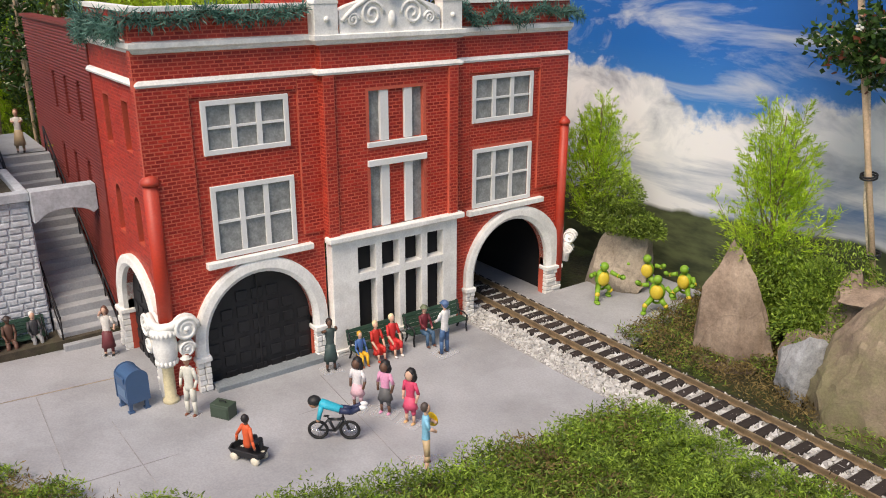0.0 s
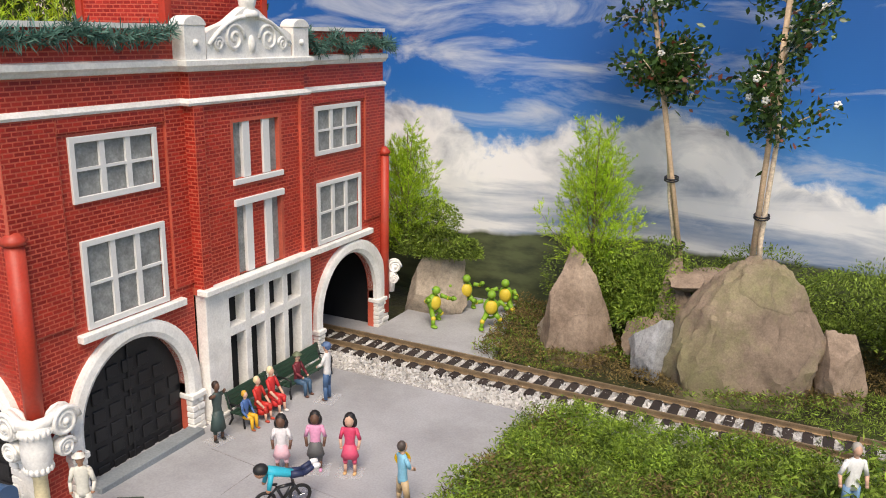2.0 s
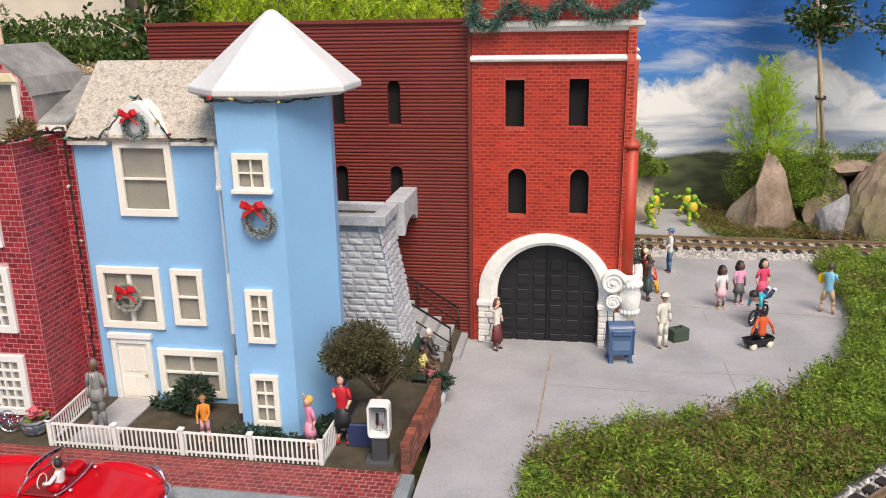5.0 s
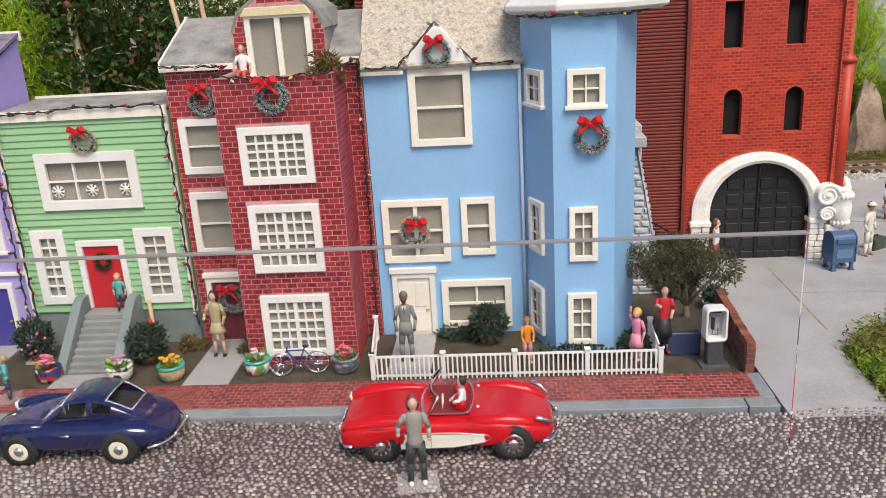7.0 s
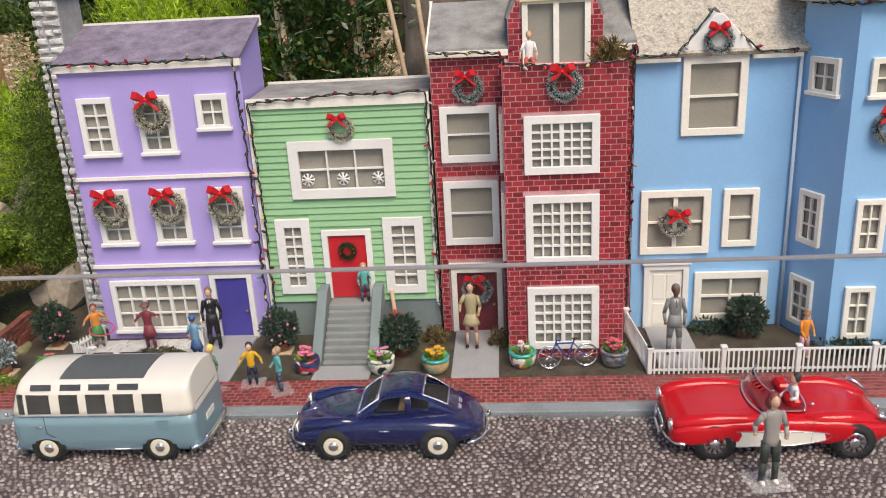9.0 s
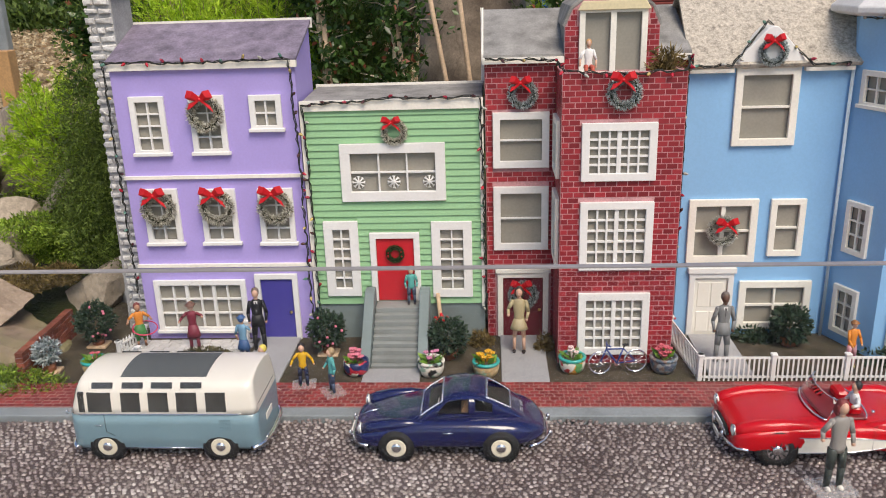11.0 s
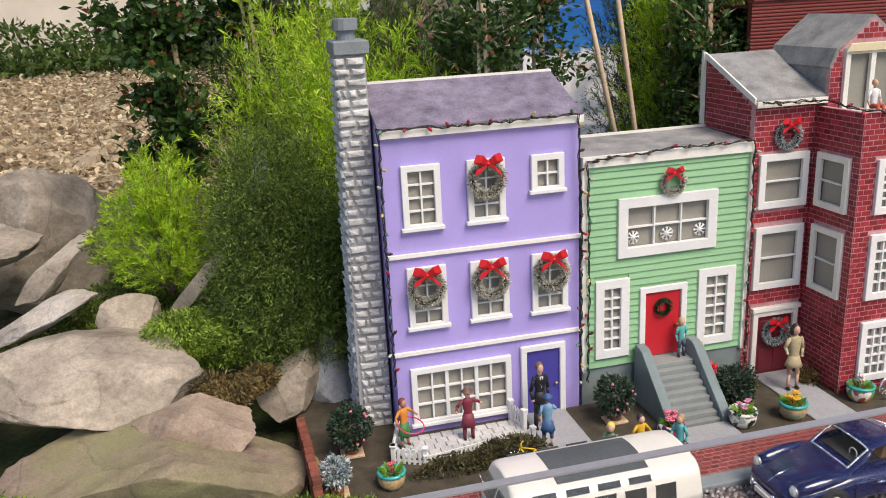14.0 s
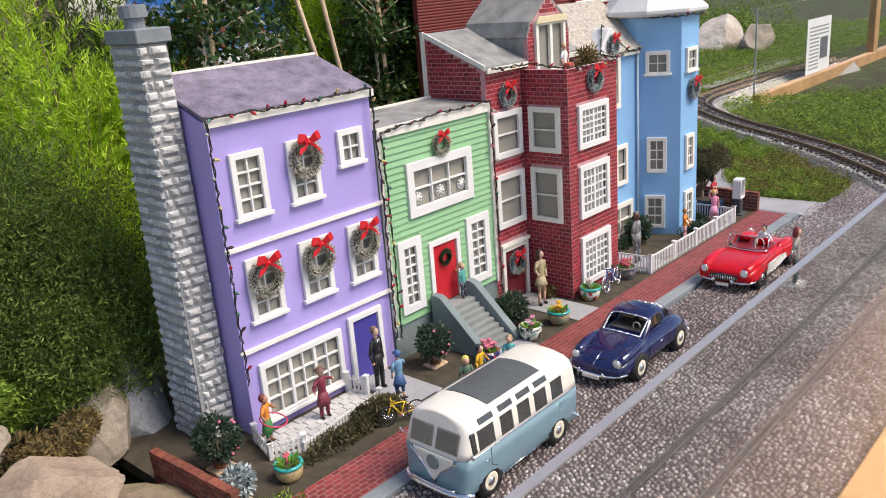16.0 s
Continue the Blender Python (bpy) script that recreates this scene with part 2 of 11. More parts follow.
def clay(name, c1, c2, worn, rough=0.5):
    """Painted bricks that differ one from another, rubbed paler here and there."""
    m, ns, ls, p = nodes_of(name)
    geo, oi, tc = ns.new("ShaderNodeNewGeometry"), ns.new("ShaderNodeObjectInfo"), ns.new("ShaderNodeTexCoord")
    add = ns.new("ShaderNodeMath")
    add.operation = "ADD"
    ls.new(geo.outputs["Random Per Island"], add.inputs[0])
    ls.new(oi.outputs["Random"], add.inputs[1])
    fr = ns.new("ShaderNodeMath")
    fr.operation = "FRACT"
    ls.new(add.outputs[0], fr.inputs[0])
    r = ramp_of(ns, [(0.0, c1), (0.75, c2), (1.0, shade(c2, 1.2))])
    ls.new(fr.outputs[0], r.inputs["Fac"])
    n1 = add_node(ns, "ShaderNodeTexNoise", Scale=11.0, Detail=6.0, Roughness=0.65)
    n2 = add_node(ns, "ShaderNodeTexNoise", Scale=190.0, Detail=5.0, Roughness=0.7)
    n3 = add_node(ns, "ShaderNodeTexNoise", Scale=900.0, Detail=3.0)
    for n in (n1, n2, n3):
        ls.new(tc.outputs["Object"], n.inputs["Vector"])
    wide = ramp_of(ns, [(0.3, (0.74,) * 3), (0.7, (1.16,) * 3)])
    ls.new(n1.outputs["Fac"], wide.inputs["Fac"])
    col = mixer(ns, ls, 0.9, r.outputs["Color"], wide.outputs["Color"], "MULTIPLY")
    rub = ramp_of(ns, [(0.56, (0, 0, 0)), (0.74, (0.5,) * 3)])
    ls.new(n2.outputs["Fac"], rub.inputs["Fac"])
    ls.new(mixer(ns, ls, rub.outputs["Color"], col, worn), p.inputs["Base Color"])
    b = add_node(ns, "ShaderNodeBump", Strength=0.35, Distance=0.0005)
    ls.new(n3.outputs["Fac"], b.inputs["Height"])
    ls.new(b.outputs["Normal"], p.inputs["Normal"])
    p.inputs["Roughness"].default_value = rough
    return m


def leafy(name, dark, light, rough=0.5, rand=0.25):
    """Leaves that differ one from another."""
    m, ns, ls, p = nodes_of(name)
    geo = ns.new("ShaderNodeNewGeometry")
    r = ramp_of(ns, [(0.0, dark), (1.0, light)])
    ls.new(geo.outputs["Random Per Island"], r.inputs["Fac"])
    tc = ns.new("ShaderNodeTexCoord")
    n1 = add_node(ns, "ShaderNodeTexNoise", Scale=48.0, Detail=4.0, Roughness=0.6)
    ls.new(tc.outputs["Object"], n1.inputs["Vector"])
    r2 = ramp_of(ns, [(0.3, (1 - rand,) * 3), (0.7, (1 + rand,) * 3)])
    ls.new(n1.outputs["Fac"], r2.inputs["Fac"])
    ls.new(mixer(ns, ls, 1.0, r.outputs["Color"], r2.outputs["Color"], "MULTIPLY"), p.inputs["Base Color"])
    p.inputs["Roughness"].default_value = rough
    thru = ns.new("ShaderNodeBsdfTranslucent")
    ls.new(mixer(ns, ls, 1.0, r.outputs["Color"], r2.outputs["Color"], "MULTIPLY"), thru.inputs["Color"])
    mix = ns.new("ShaderNodeMixShader")
    mix.inputs["Fac"].default_value = 0.35
    ls.new(p.outputs[0], mix.inputs[1])
    ls.new(thru.outputs[0], mix.inputs[2])
    out = [n for n in ns if n.bl_idname == "ShaderNodeOutputMaterial"][0]
    ls.new(mix.outputs[0], out.inputs["Surface"])
    return m


def glassy(name, tint=(1, 1, 1), rough=0.03):
    m, ns, ls, p = nodes_of(name)
    p.inputs["Base Color"].default_value = (*tint, 1)
    p.inputs["Transmission Weight"].default_value = 1.0
    p.inputs["Roughness"].default_value = rough
    p.inputs["IOR"].default_value = 1.12
    return m


WHITE = surface("white_trim_paint", (0.80, 0.795, 0.77), 0.5, var=0.05, bump=0.1, dirt=(0.55, 0.50, 0.42), dirt_amount=0.2)
CREAM = surface("cream_trim_paint", (0.86, 0.83, 0.74), 0.5, var=0.08, bump=0.1)
PURPLE = surface("purple_wall_paint", (0.42, 0.34, 0.72), 0.55, var=0.06, scale=12, bump=0.12)
GREEN = surface("green_siding_paint", (0.28, 0.51, 0.27), 0.5, var=0.07, scale=14, bump=0.12)
BLUE = surface("blue_wall_paint", (0.26, 0.51, 0.80), 0.5, var=0.06, scale=10, bump=0.12)
SILL_GREY = surface("grey_foundation_paint", (0.20, 0.25, 0.25), 0.8, var=0.2, fine=900, bump=0.5)
STAIR_GREY = surface("grey_stair_paint", (0.26, 0.28, 0.27), 0.75, var=0.2, fine=900, bump=0.5)
STONE_STAIR = surface("pale_grey_stair_paint", (0.36, 0.37, 0.38), 0.7, var=0.15, bump=0.3)
PANE_GREY = surface("dim_window_backing", (0.31, 0.295, 0.25), 0.35, var=0.1, scale=20, bump=0.0)
CURTAIN = surface("net_curtain_backing", (0.30, 0.31, 0.30), 0.6, var=0.35, scale=90, bump=0.1)
BLACK = surface("black_paint", (0.012, 0.012, 0.014), 0.55, var=0.3, bump=0.3)
# near-black colour that stands in for unlit hollows behind openings
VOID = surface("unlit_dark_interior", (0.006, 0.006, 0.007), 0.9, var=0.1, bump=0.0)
RED_DOOR = surface("red_door_paint", (0.55, 0.02, 0.03), 0.35, var=0.05, bump=0.05)
BLUE_DOOR = surface("indigo_door_paint", (0.07, 0.06, 0.33), 0.4, var=0.1, bump=0.1)
MAROON_DOOR = surface("maroon_door_paint", (0.17, 0.02, 0.03), 0.4, var=0.1, bump=0.1)
BRASS = surface("brass", (0.75, 0.55, 0.2), 0.3, metal=1.0, var=0.05)
CHROME = surface("chrome", (0.8, 0.8, 0.82), 0.12, metal=1.0, var=0.03, bump=0.0)
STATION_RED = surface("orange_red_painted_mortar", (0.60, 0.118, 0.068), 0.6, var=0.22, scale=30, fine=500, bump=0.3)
# darker and less orange than the front's mortar, so courses contrast less
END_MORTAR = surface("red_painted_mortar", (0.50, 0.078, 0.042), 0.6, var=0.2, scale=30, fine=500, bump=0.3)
STATION_BRICK = clay("red_painted_brick", (0.30, 0.014, 0.008), (0.44, 0.028, 0.014), (0.52, 0.07, 0.038))
STATION_RED_PLAIN = surface("red_station_paint", (0.48, 0.040, 0.016), 0.5, var=0.15, scale=20, bump=0.25, dirt=(0.45, 0.16, 0.11), dirt_amount=0.4)
WING_RED = surface("dark_red_corrugated_paint", (0.19, 0.028, 0.02), 0.55, var=0.12, bump=0.1)
HOUSE_BRICK = surface("pale_pink_mortar", (0.56, 0.30, 0.31), 0.7, var=0.25, scale=60, fine=600, bump=0.3, dirt=(0.30, 0.05, 0.06), dirt_amount=0.6)
CRIMSON_BRICK = clay("crimson_brick", (0.20, 0.013, 0.020), (0.35, 0.026, 0.036), (0.44, 0.13, 0.14))
PATH_BRICK = surface("dusty_pavement_mortar", (0.36, 0.20, 0.18), 0.8, var=0.3, scale=40, fine=700, bump=0.4)
PAVER = clay("red_paver", (0.17, 0.022, 0.022), (0.27, 0.038, 0.036), (0.30, 0.11, 0.09))
LOW_WALL_BRICK = bricks("garden_wall_brick", (0.30, 0.085, 0.05), (0.20, 0.06, 0.04), (0.12, 0.09, 0.07), 0.012, 0.0055, 0.0006, 0.8, 0.8)
ASPHALT_SHINGLE = surface("grey_roof_grit", (0.30, 0.295, 0.28), 0.9, var=0.42, scale=40, fine=800, bump=1.0)
PURPLE_SHINGLE = surface("purple_roof_grit", (0.225, 0.19, 0.255), 0.9, var=0.45, scale=55, fine=520, bump=1.0, dirt=(0.36, 0.32, 0.38), dirt_amount=0.5)
BEIGE_SHINGLE = surface("beige_roof_grit", (0.53, 0.48, 0.40), 0.9, var=0.33, scale=330, fine=620, bump=1.0, dirt=(0.10, 0.085, 0.065), dirt_amount=0.85)
STONE = surface("pale_grey_stone_paint", (0.47, 0.495, 0.53), 0.75, var=0.22, scale=60, fine=300, bump=0.5, rand=0.09)
STONE_GROUT = surface("grey_stone_joint", (0.42, 0.44, 0.47), 0.9, var=0.2)
PLASTER_WHITE = surface("white_carved_plaster", (0.88, 0.865, 0.815), 0.6, var=0.12, scale=50, bump=0.4, dirt=(0.46, 0.41, 0.34), dirt_amount=0.35)
CONCRETE = surface("grey_plaza_paint", (0.375, 0.378, 0.39), 0.7, var=0.17, scale=11, fine=420, bump=0.45, dirt=(0.21, 0.205, 0.20), dirt_amount=0.55)
KERB = surface("grey_kerb_paint", (0.25, 0.28, 0.295), 0.7, var=0.2, bump=0.3)
SOIL = surface("dark_garden_soil", (0.075, 0.06, 0.04), 0.95, var=0.45, scale=60, fine=700, bump=1.0, dirt=(0.05, 0.06, 0.02), dirt_amount=0.6)


# ---- ground ----
def gz(x, y):
    """The plaza dips a little towards the station."""
    return -0.014 * min(1.0, max(0.0, (y + 0.15) / 0.4)) if x > 0.43 else 0.0


def sheet(name, pts, z, material, label, category, thick=0.004, kind="structure"):
    bm = B()
    top = [bm.verts.new((x, y, z)) for x, y in pts]
    low = [bm.verts.new((x, y, z - thick)) for x, y in pts]
    bm.faces.new(top)
    bm.faces.new(list(reversed(low)))
    for i in range(len(pts)):
        j = (i + 1) % len(pts)
        bm.faces.new((top[i], low[i], low[j], top[j]))
    return solid(name, bm, material, label, category, kind=kind)


def cobble_material(name, tones, rough, bump):
    """Stones that differ one from another, with wide brown and violet stains."""
    m, ns, ls, p = nodes_of(name)
    tc = ns.new("ShaderNodeTexCoord")
    geo = ns.new("ShaderNodeNewGeometry")
    stone = ramp_of(ns, tones)
    ls.new(geo.outputs["Random Per Island"], stone.inputs["Fac"])
    n1 = add_node(ns, "ShaderNodeTexNoise", Scale=6.0, Detail=7.0, Roughness=0.68)
    ls.new(tc.outputs["Object"], n1.inputs["Vector"])
    stain = ramp_of(ns, [(0.30, (0.42, 0.34, 0.33)), (0.44, (0.72, 0.66, 0.66)), (0.54, (0.95, 0.93, 0.92)), (0.7, (1.12, 1.12, 1.14))])
    ls.new(n1.outputs["Fac"], stain.inputs["Fac"])
    n2 = add_node(ns, "ShaderNodeTexNoise", Scale=700.0, Detail=3.0)
    ls.new(tc.outputs["Object"], n2.inputs["Vector"])
    grain = ramp_of(ns, [(0.3, (0.72,) * 3), (0.7, (1.2,) * 3)])
    ls.new(n2.outputs["Fac"], grain.inputs["Fac"])
    c = mixer(ns, ls, 0.9, stone.outputs["Color"], stain.outputs["Color"], "MULTIPLY")
    ls.new(mixer(ns, ls, 0.8, c, grain.outputs["Color"], "MULTIPLY"), p.inputs["Base Color"])
    b = add_node(ns, "ShaderNodeBump", Strength=bump, Distance=0.0006)
    ls.new(n2.outputs["Fac"], b.inputs["Height"])
    ls.new(b.outputs["Normal"], p.inputs["Normal"])
    p.inputs["Roughness"].default_value = rough
    return m


def moss_soil_material():
    m, ns, ls, p = nodes_of("mossy_earth")
    tc = ns.new("ShaderNodeTexCoord")
    n1 = add_node(ns, "ShaderNodeTexNoise", Scale=11.0, Detail=8.0, Roughness=0.7)
    n2 = add_node(ns, "ShaderNodeTexNoise", Scale=160.0, Detail=4.0)
    ls.new(tc.outputs["Object"], n1.inputs["Vector"])
    ls.new(tc.outputs["Object"], n2.inputs["Vector"])
    r = ramp_of(ns, [(0.3, (0.035, 0.028, 0.018)), (0.5, (0.05, 0.055, 0.015)), (0.68, (0.07, 0.11, 0.02))])
    ls.new(n1.outputs["Fac"], r.inputs["Fac"])
    r2 = ramp_of(ns, [(0.3, (0.6,) * 3), (0.7, (1.25,) * 3)])
    ls.new(n2.outputs["Fac"], r2.inputs["Fac"])
    ls.new(mixer(ns, ls, 1.0, r.outputs["Color"], r2.outputs["Color"], "MULTIPLY"), p.inputs["Base Color"])
    b = add_node(ns, "ShaderNodeBump", Strength=0.9, Distance=0.003)
    ls.new(n2.outputs["Fac"], b.inputs["Height"])
    ls.new(b.outputs["Normal"], p.inputs["Normal"])
    p.inputs["Roughness"].default_value = 0.95
    return m


COBBLE = cobble_material("worn_grey_cobble", [(0.0, (0.14, 0.115, 0.11)), (0.3, (0.25, 0.215, 0.205)), (0.75, (0.36, 0.325, 0.315)), (1.0, (0.52, 0.49, 0.47))], 0.42, 0.4)
COBBLE_BED = cobble_material("dark_cobble_joint", [(0.0, (0.100, 0.080, 0.080)), (1.0, (0.115, 0.092, 0.091))], 0.8, 0.6)
MOSS_SOIL = moss_soil_material()

bm = B()
vs = [bm.verts.new(p) for p in ((-60, -60, -0.03), (60, -60, -0.03), (60, 60, -0.03), (-60, 60, -0.03))]
bm.faces.new(vs)
solid("ground", bm, MOSS_SOIL, "dark mossy earth under the whole model garden", "ground", kind="structure")
sheet("road", [(-1.6, -0.52), (0.66, -0.52), (0.72, -0.36), (0.72, -0.187), (0.53, -0.187), (-1.6, -0.176)], -0.0006, COBBLE_BED, "grey and brown cobblestone street of a model town", "road", 0.02)


def cobbles(x0, x1, y0, y1, sx, sy, seed, inside):
    """Small rounded stones in wavering rows."""
    rnd = np.random.RandomState(seed)
    gx, gy = np.meshgrid(np.arange(x0, x1, sx), np.arange(y0, y1, sy))
    row = np.arange(gx.shape[0])[:, None]
    gx = gx + (row % 2) * sx * 0.5 + rnd.uniform(-0.32, 0.32, gx.shape) * sx
    gy = gy + rnd.uniform(-0.28, 0.28, gx.shape) * sy + 0.0030 * np.sin(gx * 31 + row * 0.06) + 0.0011 * np.sin(gx * 83)
    c = np.stack([gx.ravel(), gy.ravel()], 1)
    c = c[inside(c[:, 0], c[:, 1])]
    n, k = len(c), 6
    a = np.arange(k) * 2 * math.pi / k + rnd.uniform(0, 1.0, n)[:, None]
    r = rnd.uniform(0.70, 1.15, (n, k))
    ox, oy = np.cos(a) * r * sx * rnd.uniform(0.36, 0.50, n)[:, None], np.sin(a) * r * sy * rnd.uniform(0.36, 0.50, n)[:, None]
    h = rnd.uniform(0.00035, 0.0011, n)[:, None]
    V = np.zeros((n, 2 * k + 1, 3))
    for j, (f, z) in enumerate(((1.0, -0.0012), (0.72, h * 0.8))):
        V[:, j * k:(j + 1) * k, 0] = c[:, :1] + ox * f
        V[:, j * k:(j + 1) * k, 1] = c[:, 1:] + oy * f
        V[:, j * k:(j + 1) * k, 2] = z
    V[:, 2 * k, :2] = c
    V[:, 2 * k, 2] = h[:, 0]
    tri = []
    for i in range(k):
        j = (i + 1) % k
        tri += [(i, j, k + j), (i, k + j, k + i), (k + i, k + j, 2 * k)]
    F = (np.arange(n)[:, None, None] * (2 * k + 1) + np.array(tri)[None]).reshape(-1, 3)
    me = bpy.data.meshes.new("cobbles")
    me.from_pydata(V.reshape(-1, 3), [], F.tolist())
    me.polygons.foreach_set("use_smooth", np.ones(len(F), bool))
    me.materials.append(COBBLE)
    return tagged(new("cobblestones", me), "small rounded grey cobblestones with dark joints", "cobbles", kind="stuff")


cobbles(-0.95, 0.72, -0.515, -0.178, 0.0054, 0.0044, 5, lambda x, y: (x < np.where(y < -0.36, 0.66 + (y + 0.52) * 0.37, 0.71)) & ((x < 0.53) | (y < -0.188)) & (np.abs(y + 0.3325) > 0.0048) & (np.abs(y + 0.385) > 0.0048))
bm = B()
rows = [(-0.19, 0.44, 0.53), (-0.05, 0.44, 0.535), (0.1, 0.41, 0.79), (0.2, 0.31, 0.90), (0.4, 0.31, 0.975), (0.55, 0.31, 0.985), (0.668, 0.31, 0.98)]
a = [[bm.verts.new((x0 + (x1 - x0) * i / 6, y, gz(1, y))) for i in range(7)] for y, x0, x1 in rows]
for r0, r1 in zip(a, a[1:]):
    for i in range(6):
        bm.faces.new((r0[i], r0[i + 1], r1[i + 1], r1[i]))
g = bmesh.ops.extrude_face_region(bm, geom=bm.faces[:])
bmesh.ops.translate(bm, verts=[v for v in g["geom"] if isinstance(v, bmesh.types.BMVert)], vec=(0, 0, -0.012))
solid("plaza", bm, CONCRETE, "pale grey painted plaza with scored joints", "plaza", kind="structure")
JOINT = surface("dirty_slab_joint", (0.31, 0.30, 0.295), 0.9, var=0.3)
TAN_CRACK = surface("tan_slab_crack", (0.36, 0.30, 0.23), 0.9, var=0.35, scale=60)
for xa, ya, xb, yb, wide, m in ((0.5415, 0.0, 0.549, 0.232, 0.0022, TAN_CRACK), (0.548, 0.118, 0.80, 0.108, 0.0010, JOINT), (0.655, 0.176, 0.80, 0.179, 0.0009, JOINT), (0.761, 0.112, 0.7615, 0.40, 0.0009, JOINT), (0.690, 0.420, 0.975, 0.392, 0.0008, JOINT), (0.66, 0.236, 0.761, 0.240, 0.0008, JOINT), (0.762, 0.30, 0.90, 0.292, 0.0006, JOINT)):
    d = Vector((yb - ya, xa - xb, 0)).normalized() * wide * 0.5
    bm = B()
    n = 12
    for i in range(n):
        q = [Vector((xa + (xb - xa) * k / n, ya + (yb - ya) * k / n, 0)) for k in (i, i + 1.0)]
        hexa(bm, [Vector((v.x, v.y, gz(1, v.y) + z)) for z in (-0.002, 0.0004) for v in (q[0] - d, q[1] - d, q[1] + d, q[0] + d)])
    bmesh.ops.remove_doubles(bm, verts=bm.verts[:], dist=1e-6)
    solid("slab_joint", bm, m, "dirt-filled joint scored across the plaza", "joint", kind="structure")
sheet("platform", [(0.655, 0.80), (0.86, 0.80), (0.80, 1.04), (0.655, 1.04)], -0.013, CONCRETE, "pale grey platform slab beside the railway track", "platform", 0.012)
sheet("station_floor", [(0.30, 0.62), (0.66, 0.62), (0.66, 0.875), (0.30, 0.875)], -0.0182, CONCRETE, "grey floor inside the railway arch", "floor", 0.008)
sheet("garden_soil", [(-0.625, -0.112), (0.428, -0.116), (0.428, 0.25), (-0.625, 0.25)], 0.0015, SOIL, "dark moist soil of the front gardens", "soil", 0.012)
sheet("brick_pavement", [(-0.628, -0.160), (0.424, -0.160), (0.424, -0.112), (-0.628, -0.112)], 0.004, PATH_BRICK, "red brick pavement along the street", "pavement", 0.012)
bm = B()
x = -0.64
while x < 0.43:
    x1 = min(x + 0.262, 0.436)
    box(bm, x + 0.0006, x1 - 0.0006, -0.176, -0.160, -0.01, 0.0035)
    x = x1
box(bm, 0.424, 0.436, -0.159, -0.112, -0.01, 0.0035)
box(bm, -0.64, -0.628, -0.159, -0.112, -0.01, 0.0035)
solid("kerb", bm, KERB, "grey painted kerb edging the brick pavement", "kerb", kind="structure", bevel=0.0007)


# ---- windows and doors ----
def window(parent, f, u0, u1, v0, v1, cols, rows, frame=0.006, bar=0.0016, trim=WHITE, back=PANE_GREY, sill=True, proud=0.004, lintel=False, mull=0, panes=True):
    """A framed window with bars; mull: thicker posts every so many columns."""
    bm = B()
    plate(bm, f, [rect(u0, u1, v0, v1), rect(u0 + frame, u1 - frame, v0 + frame, v1 - frame)], 0.0, proud)
    win = part("window", bm, trim, parent, bevel=0.0004)
    a0, a1, b0, b1 = u0 + frame, u1 - frame, v0 + frame, v1 - frame
    bm = B()
    for i in range(1, cols):
        thick = bar * (2.2 if mull and i % mull == 0 else 1)
        u = a0 + (a1 - a0) * i / cols
        fbox(bm, f, u - thick / 2, u + thick / 2, b0, b1, -0.001, proud * 0.6)
    for j in range(1, rows):
        v = b0 + (b1 - b0) * j / rows
        fbox(bm, f, a0, a1, v - bar / 2, v + bar / 2, -0.001, proud * 0.55)
    if cols > 1 or rows > 1:
        parts("glazing_bar", bm, trim, win)
    else:
        bm.free()
    bm = B()
    fbox(bm, f, a0 - 0.001, a1 + 0.001, b0 - 0.001, b1 + 0.001, -0.0035, -0.0015)
    part("pane", bm, back, win)
    if sill:
        bm = B()
        fbox(bm, f, u0 - 0.0022, u1 + 0.0022, v0 - 0.0006, v0 + 0.0030, 0.0, proud + 0.0016)
        part("window_sill", bm, trim, win, bevel=0.0004)
    return win


def door(parent, f, u0, u1, v0, v1, paint, trim=WHITE, frame=0.006, knob=0, panels=False, head=0.0):
    bm = B()
    plate(bm, f, [[(u0, v0), (u0 + frame, v0), (u0 + frame, v1 - frame), (u1 - frame, v1 - frame), (u1 - frame, v0), (u1, v0), (u1, v1), (u0, v1)]], 0.0, 0.004)
    fr = part("door_frame", bm, trim, parent, bevel=0.0004)
    if head:
        bm = B()
        fbox(bm, f, u0 - 0.002, u1 + 0.002, v1, v1 + head, 0.0, 0.006)
        part("lintel", bm, trim, fr, bevel=0.0004)
    bm = B()
    fbox(bm, f, u0 + frame + 0.0003, u1 - frame - 0.0003, v0, v1 - frame - 0.0003, -0.003, 0.0012)
    if panels:
        a0, a1, h = u0 + frame + 0.004, u1 - frame - 0.004, (v1 - frame - v0)
        for lo, hi in ((0.06, 0.42), (0.50, 0.92)):
            for s in (0, 1):
                m0 = a0 + (a1 - a0) * 0.53 * s
                fbox(bm, f, m0, m0 + (a1 - a0) * 0.47, v0 + h * lo, v0 + h * hi, 0.0012, 0.0019)
    leaf = part("door", bm, paint, parent, bevel=0.0003)
    if knob:
        bm = B()
        ball(bm, f.at(u1 - frame - 0.004 if knob > 0 else u0 + frame + 0.004, v0 + (v1 - v0) * 0.42, 0.003), 0.0018, 2)
        part("door_knob", bm, BRASS, leaf, "round brass knob")
    return leaf


def shell(parent, f, loops, thick, material, name="wall"):
    bm = B()
    plate(bm, f, loops, -thick, 0.0)
    return part(name, bm, material, parent)


